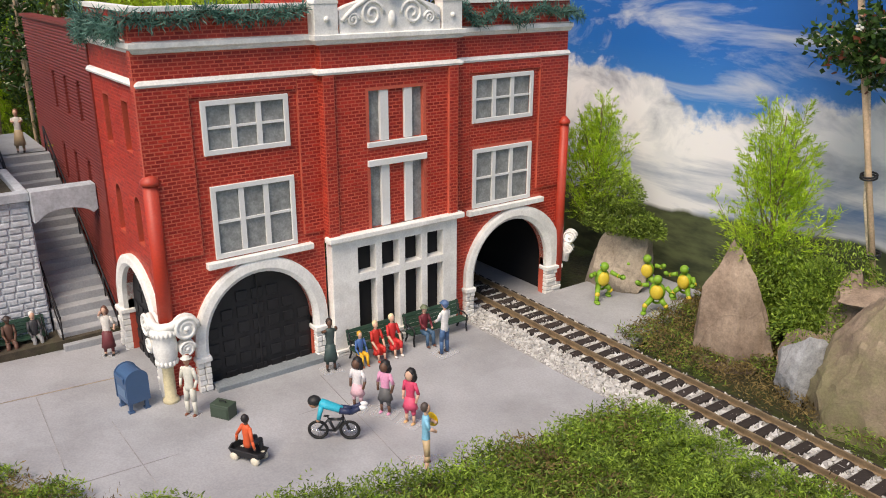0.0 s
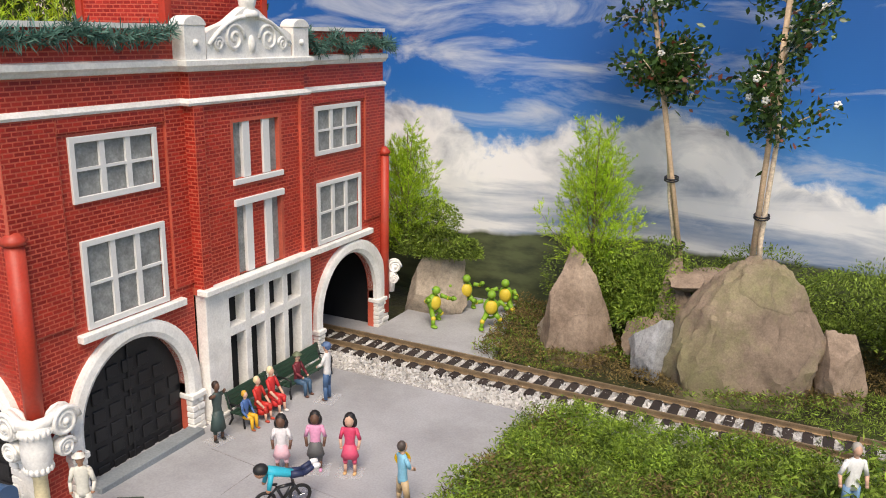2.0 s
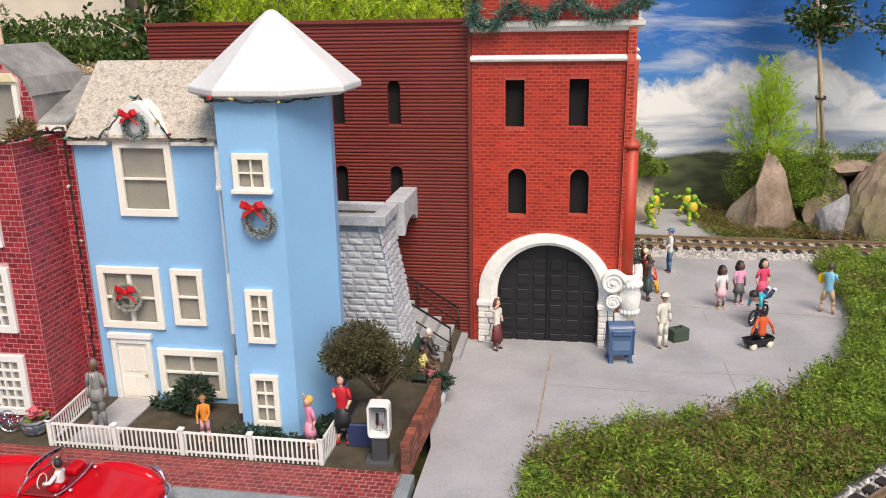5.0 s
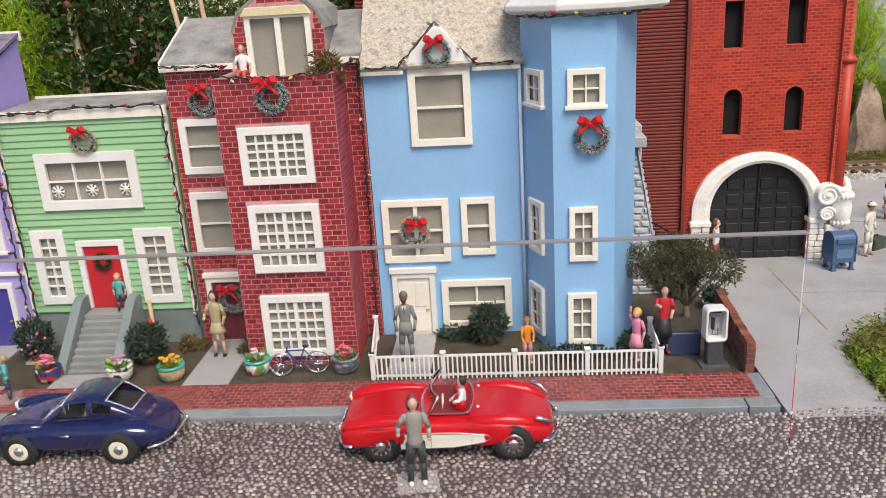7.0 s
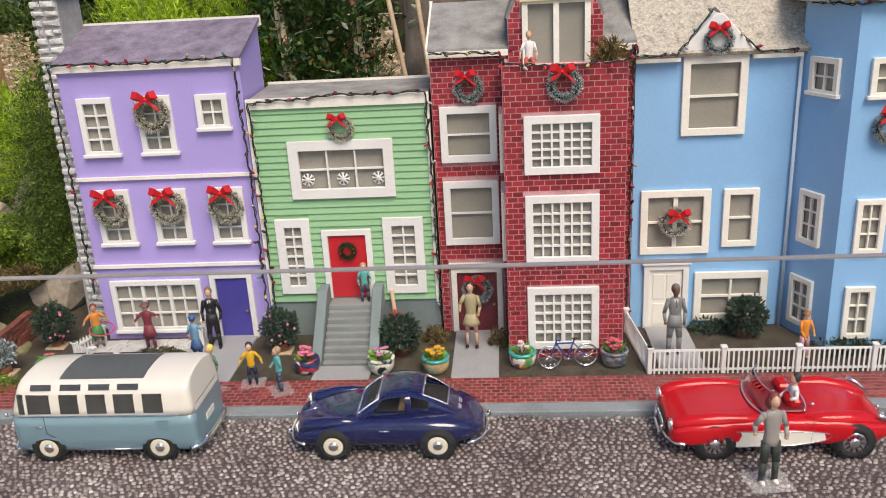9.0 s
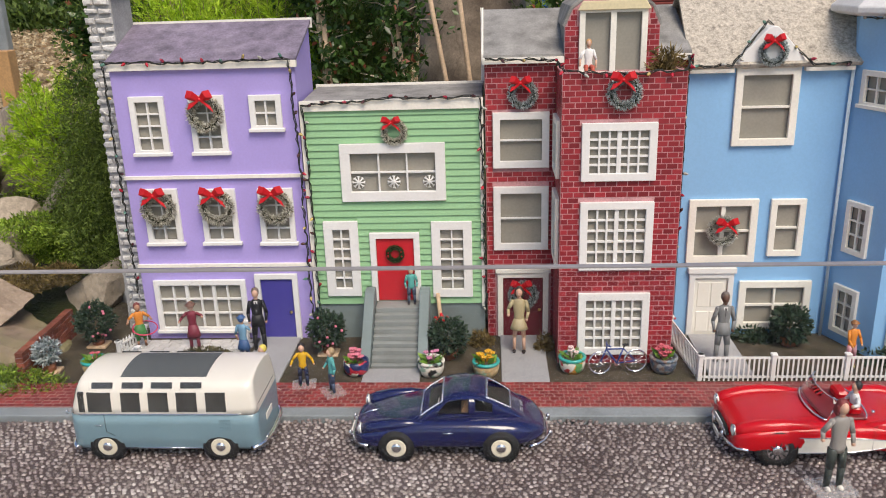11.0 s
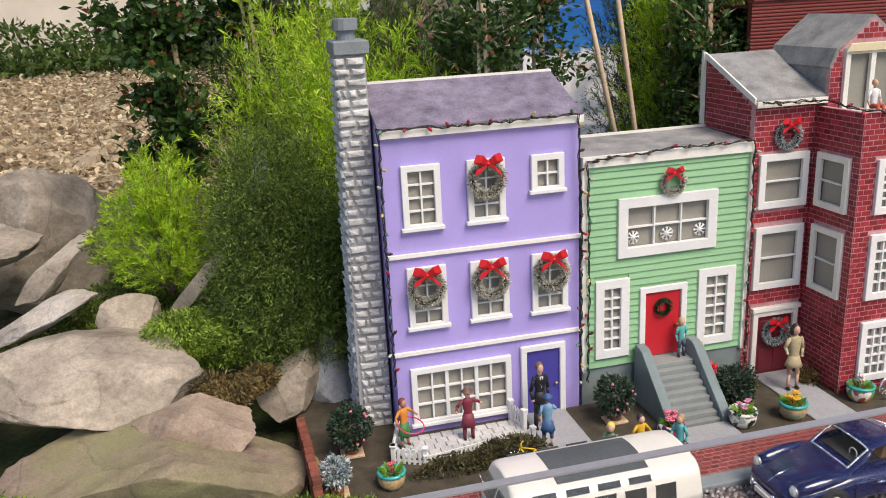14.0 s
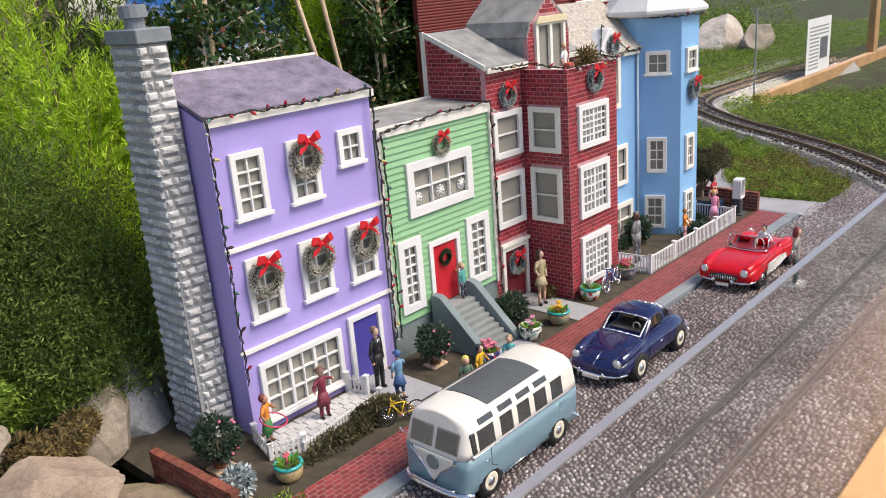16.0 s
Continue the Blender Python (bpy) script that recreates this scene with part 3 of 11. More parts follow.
# ---- purple house ----
def purple_house():
    h = thing("purple_house", "three-storey lilac model house with indigo door and white windows", "house")
    x0, x1, e = -0.527, -0.334, 0.308
    wins = [(-0.5105, -0.4735, 0.2145, 0.2765), (-0.4475, -0.4103, 0.2145, 0.2764), (-0.384, -0.3505, 0.238, 0.2755),
            (-0.5109, -0.4723, 0.1148, 0.178), (-0.4482, -0.4093, 0.1148, 0.177), (-0.3851, -0.3472, 0.1138, 0.1768)]
    holes = [rect(a + 0.004, b - 0.004, c + 0.004, d - 0.004) for a, b, c, d in wins]
    holes += [rect(-0.5094, -0.4133, 0.0145, 0.0692), rect(-0.3925, -0.3565, 0.001, 0.0735)]
    shell(h, SOUTH, [rect(x0, x1, 0.0, e)] + holes, 0.006, PURPLE)
    bm = B()
    for xa, xb in ((x0, x0 + 0.006), (x1 - 0.006, x1)):
        hexa(bm, [(xa, 0.006, 0), (xb, 0.006, 0), (xb, 0.081, 0), (xa, 0.081, 0), (xa, 0.006, e), (xb, 0.006, e), (xb, 0.081, 0.338), (xa, 0.081, 0.338)])
    parts("side_wall", bm, PURPLE, h)
    bm = B()
    hexa(bm, [(x0 - 0.002, -0.004, e + 0.001), (x1 + 0.003, -0.004, e + 0.001), (x1 + 0.003, 0.081, 0.341), (x0 - 0.002, 0.081, 0.341), (x0 - 0.002, -0.004, e + 0.004), (x1 + 0.003, -0.004, e + 0.004), (x1 + 0.003, 0.081, 0.3445), (x0 - 0.002, 0.081, 0.3445)])
    roof = part("roof", bm, PURPLE_SHINGLE, h)
    bm = B()
    box(bm, x0 - 0.003, x1 + 0.004, 0.0815, 0.0845, 0.336, 0.3468)
    box(bm, x0 - 0.001, x1 + 0.003, -0.005, -0.0001, e - 0.005, e + 0.002)
    parts("ridge_trim", bm, CREAM, roof)
    bm = B()
    for z in (0.1885, 0.0885):
        box(bm, x0 - 0.001, x1 + 0.002, -0.0035, 0.0, z, z + 0.0035)
    parts("string_course", bm, CREAM, h)
    for n, (a, b, c, d) in enumerate(wins):
        window(h, SOUTH, a, b, c, d, 2, 2 if n == 2 else 4)
    window(h, SOUTH, -0.5134, -0.4093, 0.0105, 0.0732, 6, 3, mull=2)
    door(h, SOUTH, -0.3985, -0.3505, 0.001, 0.0795, BLUE_DOOR, knob=1)
    return h


purple_house()


# ---- green house ----
def green_house():
    h = thing("green_house", "two-storey green clapboard model house with red door", "house")
    x0, x1 = -0.3305, -0.144
    holes = [rect(-0.286, -0.190, 0.169, 0.2155), rect(-0.3105, -0.2855, 0.060, 0.132), rect(-0.1935, -0.164, 0.059, 0.131), rect(-0.261, -0.219, 0.05, 0.119)]
    shell(h, SOUTH, [rect(x0, x1, 0.043, 0.262)] + holes, 0.006, GREEN)
    shell(h, SOUTH, [rect(x0, x1, 0.0, 0.043)], 0.006, SILL_GREY, "foundation")
    z, k = 0.0432, 0
    blocks = [(-0.2935, -0.1832, 0.161, 0.223), (-0.317, -0.2795, 0.053, 0.139), (-0.2005, -0.157, 0.051, 0.1375), (-0.2675, -0.2135, 0.04, 0.127)]
    while z < 0.255:
        top = z + 0.0072
        cuts = sorted((a, b) for a, b, c, d in blocks if d > z + 0.001 and c < top - 0.001)
        u, bm = x0, B()
        for a, b in cuts + [(x1, x1)]:
            if a - u > 0.002:
                hexa(bm, [SOUTH.at(*p) for p in ((u, z, 0.0001), (a, z, 0.0001), (a, top, 0.0001), (u, top, 0.0001), (u, z, 0.0022), (a, z, 0.0022), (a, top, 0.0006), (u, top, 0.0006))])
            u = max(u, b)
        parts("clapboard", bm, GREEN, h)
        z = top
    bm = B()
    box(bm, x0, x0 + 0.006, 0.006, 0.09, 0, 0.262)
    box(bm, x1 - 0.006, x1, 0.006, 0.09, 0, 0.262)
    parts("side_wall", bm, GREEN, h)
    bm = B()
    hexa(bm, [(x0, 0.0, 0.2635), (x1, 0.0, 0.2635), (x1, 0.09, 0.2675), (x0, 0.09, 0.2675), (x0, 0.0, 0.2665), (x1, 0.0, 0.2665), (x1, 0.09, 0.2705), (x0, 0.09, 0.2705)])
    roof = part("roof", bm, ASPHALT_SHINGLE, h)
    bm = B()
    box(bm, x0 - 0.001, x1 + 0.001, -0.0045, 0.0, 0.2575, 0.268)
    box(bm, x0 - 0.002, x1 + 0.001, 0.0905, 0.0935, 0.262, 0.2730)
    box(bm, x0 - 0.0015, x0 + 0.003, -0.004, 0.0, 0.04, 0.2575)
    box(bm, x1 - 0.003, x1 + 0.001, -0.004, 0.0, 0.04, 0.2575)
    parts("fascia", bm, CREAM, roof)
    win = window(h, SOUTH, -0.2935, -0.1832, 0.161, 0.223, 3, 2, frame=0.0105, sill=False, proud=0.005)
    for c in (-0.2755, -0.238, -0.2005):
        bm = B()
        for i in range(4):
            t = math.pi * i / 4
            d = Vector((math.cos(t), 0, math.sin(t)))
            limb(bm, Vector((c, -0.0002, 0.181)) - d * 0.0068, Vector((c, -0.0002, 0.181)) + d * 0.0068, 0.0009, 0.0009, 5)
        for i in range(8):
            t = math.pi * i / 4
            d = Vector((math.cos(t), 0, math.sin(t)))
            q = Vector((c, -0.0002, 0.181)) + d * 0.0048
            for s in (0.7, -0.7):
                dd = Vector((math.cos(t + s), 0, math.sin(t + s)))
                limb(bm, q, q + dd * 0.0026, 0.0006, 0.0005, 4)
        part("snowflake", bm, WHITE, win, "white snowflake ornament")
    window(h, SOUTH, -0.317, -0.2795, 0.053, 0.139, 2, 6, frame=0.0095, sill=False)
    window(h, SOUTH, -0.2005, -0.157, 0.051, 0.1375, 2, 6, frame=0.0095, sill=False)
    door(h, SOUTH, -0.2675, -0.2135, 0.047, 0.1255, RED_DOOR, knob=1, frame=0.0065)
    return h


green_house()


def green_steps():
    s = thing("front_steps", "grey painted front steps with sloping cheek walls", "steps")
    n, y0, y1, z1 = 9, -0.078, -0.016, 0.0465
    bm = B()
    for i in range(n):
        z, y = z1 * (i + 1) / n, y0 + (y1 - y0) * i / n
        box(bm, -0.2625, -0.2145, y, -0.001, z1 * i / n, z)
    parts("step", bm, STAIR_GREY, s, bevel=0.0004)
    for xa, xb in ((-0.2735, -0.263), (-0.214, -0.2035)):
        bm = B()
        prof = [(0.0, 0), (-0.080, 0), (-0.080, 0.008), (-0.074, 0.014), (-0.021, 0.062), (-0.015, 0.0645), (-0.0048, 0.0645), (-0.0048, 0.0)]
        skin(bm, [[(xa, y, z) for y, z in prof[1:]], [(xb, y, z) for y, z in prof[1:]]], smooth=False)
        part("cheek_wall", bm, SILL_GREY, s, bevel=0.0006)
    return s


green_steps()


# ---- crimson brick house ----
def brick_house():
    h = thing("crimson_brick_house", "tall crimson brick model house with bay and dormer", "house")
    x0, x1, ya = -0.141, 0.062, 0.003
    fa = Face((0, ya, 0), (1, 0, 0), (0, -1, 0))
    shell(h, fa, [rect(x0, -0.070, 0.0, 0.306), rect(-0.129, -0.080, 0.199, 0.247), rect(-0.129, -0.080, 0.109, 0.169), rect(-0.125, -0.079, 0.002, 0.075)], 0.006, HOUSE_BRICK)
    shell(h, fa, [rect(0.0455, x1, 0.0, 0.306)], 0.006, HOUSE_BRICK)
    window(h, fa, -0.1335, -0.0755, 0.1935, 0.2515, 1, 2, frame=0.0075, sill=False)
    window(h, fa, -0.1335, -0.0755, 0.1035, 0.1735, 1, 2, frame=0.0075, sill=False)
    door(h, fa, -0.130, -0.0745, 0.002, 0.0775, MAROON_DOOR, CREAM, knob=1, panels=True, head=0.005)
    fb = Face((0, -0.0655, 0), (1, 0, 0), (0, -1, 0))
    bays = [(-0.050, 0.0205, 0.195, 0.2508), (-0.050, 0.0207, 0.1045, 0.1742), (-0.0495, 0.0213, 0.0125, 0.0796)]
    shell(h, fb, [rect(-0.069, 0.0455, 0.0, 0.297)] + [rect(a + 0.004, b - 0.004, c + 0.004, d - 0.004) for a, b, c, d in bays], 0.006, HOUSE_BRICK, "bay_wall")
    for a, b, c, d in bays:
        window(h, fb, a, b, c, d, 6, 5, frame=0.0075, bar=0.0018, sill=False, mull=3)
    fl = Face((-0.069, 0, 0), (0, -1, 0), (-1, 0, 0))
    shell(h, fl, [rect(-0.003, 0.0595, 0.0, 0.297), rect(0.012, 0.050, 0.199, 0.247), rect(0.012, 0.050, 0.108, 0.170)], 0.006, HOUSE_BRICK, "bay_wall")
    window(h, fl, 0.0075, 0.0545, 0.1945, 0.2515, 1, 2, frame=0.0065, sill=False, trim=CREAM)
    window(h, fl, 0.0075, 0.0545, 0.1035, 0.1745, 1, 2, frame=0.0065, sill=False, trim=CREAM)
    bm = B()
    box(bm, 0.0395, 0.0455, -0.0595, ya, 0, 0.297)
    part("bay_wall", bm, HOUSE_BRICK, h)
    bm = B()
    box(bm, -0.063, 0.0395, -0.0595, ya + 0.03, 0.285, 0.288)
    part("balcony_floor", bm, ASPHALT_SHINGLE, h)
    bm = B()
    for xa, xb in ((x0, x0 + 0.006), (x1 - 0.006, x1)):
        hexa(bm, [(xa, 0.009, 0), (xb, 0.009, 0), (xb, 0.095, 0), (xa, 0.095, 0), (xa, 0.009, 0.305), (xb, 0.009, 0.305), (xb, 0.095, 0.345), (xa, 0.095, 0.345)])
    parts("side_wall", bm, HOUSE_BRICK, h)
    bm = B()
    hexa(bm, [(x0 - 0.001, -0.001, 0.306), (x1 + 0.001, -0.001, 0.306), (x1 + 0.001, 0.095, 0.3455), (x0 - 0.001, 0.095, 0.3455), (x0 - 0.001, -0.001, 0.309), (x1 + 0.001, -0.001, 0.309), (x1 + 0.001, 0.095, 0.349), (x0 - 0.001, 0.095, 0.349)])
    roof = part("roof", bm, ASPHALT_SHINGLE, h)
    bm = B()
    hexa(bm, [(x0 - 0.003, 0.0, 0.304), (x0 - 0.001, 0.0, 0.304), (x0 - 0.001, 0.096, 0.3445), (x0 - 0.003, 0.096, 0.3445), (x0 - 0.003, 0.0, 0.310), (x0 - 0.001, 0.0, 0.310), (x0 - 0.001, 0.096, 0.351), (x0 - 0.003, 0.096, 0.351)])
    box(bm, x0 - 0.002, -0.058, -0.004, -0.0012, 0.3005, 0.3065)
    box(bm, 0.03, x1, -0.004, -0.0012, 0.3005, 0.3065)
    box(bm, x0 - 0.0045, x0 - 0.001, 0.0955, 0.100, 0.20, 0.351)
    parts("roof_trim", bm, CREAM, roof)
    # dormer
    fd = Face((0, -0.004, 0), (1, 0, 0), (0, -1, 0))
    bm = B()
    plate(bm, fd, [[(-0.062, 0.288), (0.030, 0.288), (0.030, 0.335), (0.0225, 0.352), (-0.0155, 0.382), (-0.0545, 0.352), (-0.062, 0.335)], rect(-0.043, 0.013, 0.292, 0.350)], -0.006, 0.0)
    dormer = part("dormer_wall", bm, HOUSE_BRICK, h)
    bm = B()
    for pts in ([(-0.062, 0.288), (-0.062, 0.335), (-0.0545, 0.352)], [(0.030, 0.288), (0.030, 0.335), (0.0225, 0.352)]):
        (ua, va), (ub, vb), _ = pts
        s = 0.004 if ua < 0 else -0.004
        hexa(bm, [(ua, 0.002, va), (ua + s, 0.002, va), (ua + s, 0.09, va), (ua, 0.09, va), (ub, 0.002, vb), (ub + s, 0.002, vb), (ub + s, 0.09, vb), (ub, 0.09, vb)])
    parts("dormer_side", bm, ASPHALT_SHINGLE, dormer)
    bm = B()
    skin(bm, [[(-0.064, y, 0.336), (-0.0565, y, 0.354), (-0.0155, y, 0.3855), (0.0245, y, 0.354), (0.032, y, 0.336), (0.030, y, 0.334), (0.0225, y, 0.351), (-0.0155, y, 0.382), (-0.0545, y, 0.351), (-0.062, y, 0.334)] for y in (-0.004, 0.098)], smooth=False)
    part("dormer_roof", bm, ASPHALT_SHINGLE, dormer)
    bm = B()
    plate(bm, fd, [rect(-0.0480, 0.0175, 0.289, 0.354), rect(-0.0425, -0.0180, 0.291, 0.3475), rect(-0.0125, 0.0120, 0.291, 0.3475)], 0.0, 0.004)
    part("dormer_window_frame", bm, CREAM, dormer)
    bm = B()
    plate(bm, fd, [[(-0.0505, 0.3500), (0.0200, 0.3500), (0.0150, 0.3585), (-0.0455, 0.3585)]], 0.0042, 0.0070)
    part("dormer_lintel", bm, surface("pale_yellow_board", (0.72, 0.63, 0.40), 0.6, var=0.1), dormer, "pale yellow board over the window", bevel=0.0005)
    bm = B()
    fbox(bm, fd, -0.0428, 0.0128, 0.290, 0.349, -0.003, -0.0015)
    part("pane", bm, PANE_GREY, dormer)
    return h


brick_house()


# ---- blue house with the corner tower ----
def blue_house():
    h = thing("blue_house", "sky blue model house with octagonal corner tower", "house")
    x0, x1, y = 0.063, 0.222, 0.004
    f = Face((0, y, 0), (1, 0, 0), (0, -1, 0))
    w = [(0.1085, 0.1712, 0.2120, 0.2905), (0.0712, 0.1425, 0.0865, 0.1560), (0.1552, 0.1910, 0.0928, 0.1555), (0.130, 0.206, 0.009, 0.0645)]
    shell(h, f, [rect(x0, x1, 0, 0.292)] + [rect(a + 0.004, b - 0.004, c + 0.004, d - 0.004) for a, b, c, d in w] + [rect(0.081, 0.119, 0.001, 0.069)], 0.006, BLUE)
    window(h, f, *w[0], 1, 2, frame=0.0075, sill=False, bar=0.0022, trim=CREAM)
    window(h, f, *w[1], 2, 2, frame=0.0075, sill=False, mull=1, bar=0.002, trim=CREAM)
    window(h, f, *w[2], 1, 2, frame=0.0065, sill=False, bar=0.002, trim=CREAM)
    window(h, f, *w[3], 2, 2, frame=0.0075, sill=False, bar=0.0022, trim=CREAM)
    door(h, f, 0.0765, 0.1235, 0.001, 0.0745, CREAM, WHITE, knob=1, panels=True, head=0.006)
    bm = B()
    box(bm, x0, x0 + 0.006, 0.0105, 0.12, 0, 0.292)
    box(bm, 0.2290, 0.2350, 0.0605, 0.12, 0, 0.292)
    parts("side_wall", bm, BLUE, h)
    bm = B()
    hexa(bm, [(x0 - 0.002, -0.004, 0.291), (0.235, -0.004, 0.291), (0.235, 0.072, 0.362), (x0 - 0.002, 0.072, 0.362), (x0 - 0.002, -0.006, 0.2945), (0.235, -0.006, 0.2945), (0.235, 0.072, 0.366), (x0 - 0.002, 0.072, 0.366)])
    hexa(bm, [(x0 - 0.002, 0.0725, 0.3620), (0.235, 0.0725, 0.3620), (0.235, 0.14, 0.30), (x0 - 0.002, 0.14, 0.30), (x0 - 0.002, 0.0725, 0.366), (0.235, 0.0725, 0.366), (0.235, 0.14, 0.304), (x0 - 0.002, 0.14, 0.304)])
    roof = part("roof", bm, BEIGE_SHINGLE, h)
    bm = B()
    box(bm, x0 - 0.001, 0.105, -0.0035, 0.0038, 0.2865, 0.2905)
    box(bm, 0.174, 0.221, -0.0035, 0.0038, 0.2865, 0.2905)
    parts("eave_trim", bm, CREAM, roof)
    bm = B()
    plate(bm, f, [[(0.1050, 0.2925), (0.1745, 0.2925), (0.1745, 0.2965), (0.1440, 0.3295), (0.1390, 0.3305), (0.1345, 0.3285), (0.1050, 0.2965)]], -0.02, 0.0075)
    part("gable", bm, WHITE, h, "white gable over the upper window", bevel=0.0008)
    # tower
    pts = [(0.2225, 0.004), (0.2487, -0.0565), (0.3075, -0.0560), (0.3365, 0.010), (0.3335, 0.031), (0.30, 0.06), (0.24, 0.06)]
    faces = [(pts[i], pts[(i + 1) % len(pts)]) for i in range(len(pts))]
    tw = {1: [(0.0135, 0.0485, 0.2523, 0.2890), (0.0145, 0.0422, 0.1025, 0.1575), (0.0125, 0.0412, 0.0130, 0.0685)],
          0: [(0.014, 0.050, 0.2515, 0.2875), (0.016, 0.046, 0.1025, 0.1575), (0.013, 0.044, 0.0130, 0.066)]}
    for i, (p, q) in enumerate(faces):
        d = Vector((q[0] - p[0], q[1] - p[1], 0))
        ft = Face((p[0], p[1], 0), d, (d.y, -d.x, 0))
        holes = [rect(a + 0.003, b - 0.003, c + 0.003, e - 0.003) for a, b, c, e in tw.get(i, [])]
        shell(h, ft, [rect(0, d.length, 0, 0.340)] + holes, 0.004, BLUE, "tower_wall")
        for n, (a, b, c, e) in enumerate(tw.get(i, [])):
            window(h, ft, a, b, c, e, 2, 2 if n == 0 else 3, frame=0.0055, bar=0.0014, sill=(n == 0), trim=CREAM)
    c = Vector((0.2845, 0.010, 0))
    rim = [Vector((math.cos(math.pi * (i + 0.5) / 4), math.sin(math.pi * (i + 0.5) / 4), 0)) for i in range(8)]
    bm = B()
    skin(bm, [[c + r * k + Vector((0, 0, z)) for r in rim] for k, z in ((0.076, 0.338), (0.083, 0.341), (0.083, 0.3465), (0.080, 0.349), (0.006, 0.413), (0.002, 0.415))], smooth=False)
    part("tower_roof", bm, surface("white_tower_roof_paint", (0.70, 0.70, 0.69), 0.6, var=0.1, bump=0.2), h, "pointed white tower roof", bevel=0.0008)
    bm = B()
    limb(bm, (0.2205, 0.0, 0.0), (0.2205, 0.0, 0.288), 0.0018, 0.0018, 8)
    part("drainpipe", bm, surface("pale_blue_pipe", (0.55, 0.66, 0.72), 0.5, var=0.1), h, "pale blue drainpipe")
    return h


blue_house()


# ---- brick station ----
EAST = Face((0.640, 0, 0), (0, 1, 0), (1, 0, 0))
LEFT = Face((0, 0.253, 0), (1, 0, 0), (0, -1, 0))
ZB, ZT = -0.02, 0.428


def arch_ring(bm, f, o0, o1, i0, i1, spring, otop, itop, base, w0, w1, n=24):
    """A flat moulded arch with its two jambs."""
    co, ro, ci, ri = (o0 + o1) / 2, (o1 - o0) / 2, (i0 + i1) / 2, (i1 - i0) / 2
    out = [(o1, base)] + [(co + ro * math.cos(math.pi * k / n), spring + (otop - spring) * math.sin(math.pi * k / n)) for k in range(n + 1)] + [(o0, base)]
    inn = [(i1, base)] + [(ci + ri * math.cos(math.pi * k / n), spring + (itop - spring) * math.sin(math.pi * k / n)) for k in range(n + 1)] + [(i0, base)]
    sect = [[f.at(*p, w0), f.at(*p, w1 - 0.0015), f.at(p[0] * 0.8 + q[0] * 0.2, p[1] * 0.8 + q[1] * 0.2, w1), f.at(p[0] * 0.3 + q[0] * 0.7, p[1] * 0.3 + q[1] * 0.7, w1 + 0.001), f.at(*q, w1 - 0.002), f.at(*q, w0)] for p, q in zip(out, inn)]
    skin(bm, sect, smooth=False)


def stone_jamb(parent, f, u0, u1, v0, v1, w0=0.0, w1=0.009, rows=6, seed=1):
    rnd = random.Random(seed)
    z = v0
    for r in range(rows):
        z1 = v0 + (v1 - v0) * (r + 1) / rows
        k = rnd.uniform(0.35, 0.65)
        for a, b in (((u0, u0 + (u1 - u0) * k), (u0 + (u1 - u0) * k, u1))):
            bm = B()
            fbox(bm, f, a + 0.0004, b - 0.0004, z + 0.0004, z1 - 0.0004, w0, w1 + rnd.uniform(-0.001, 0.0015))
            part("stone_block", bm, PLASTER_WHITE, parent, bevel=0.0008)
        z = z1


def garage_door(parent, f, i0, i1, spring, itop, base, cols, rows):
    bm = B()
    plate(bm, f, [arch(i0 - 0.001, i1 + 0.001, base, spring, 24, itop + 0.001)], -0.012, -0.008)
    d = part("arched_door", bm, BLACK, parent, "black panelled double door")
    c, r = (i0 + i1) / 2, (i1 - i0) / 2
    du, dv = (i1 - i0) / cols, (itop - base) / rows
    for i in range(cols):
        for j in range(rows):
            u, v = i0 + du * (i + 0.5), base + dv * (j + 0.5)
            far = max(abs(u - c - du * 0.4), abs(u - c + du * 0.4)) / r
            if far < 0.99 and (v + dv * 0.5 < spring + (itop - spring) * math.sqrt(max(0, 1 - far * far))):
                bm = B()
                fbox(bm, f, u - du * 0.36, u + du * 0.36, v - dv * 0.34, v + dv * 0.34, -0.008, -0.0062)
                part("door_panel", bm, BLACK, d, bevel=0.0006)
    bm = B()
    fbox(bm, f, c - 0.0012, c + 0.0012, base, itop - 0.003, -0.008, -0.0055)
    part("meeting_rail", bm, BLACK, d, bevel=0.0006)


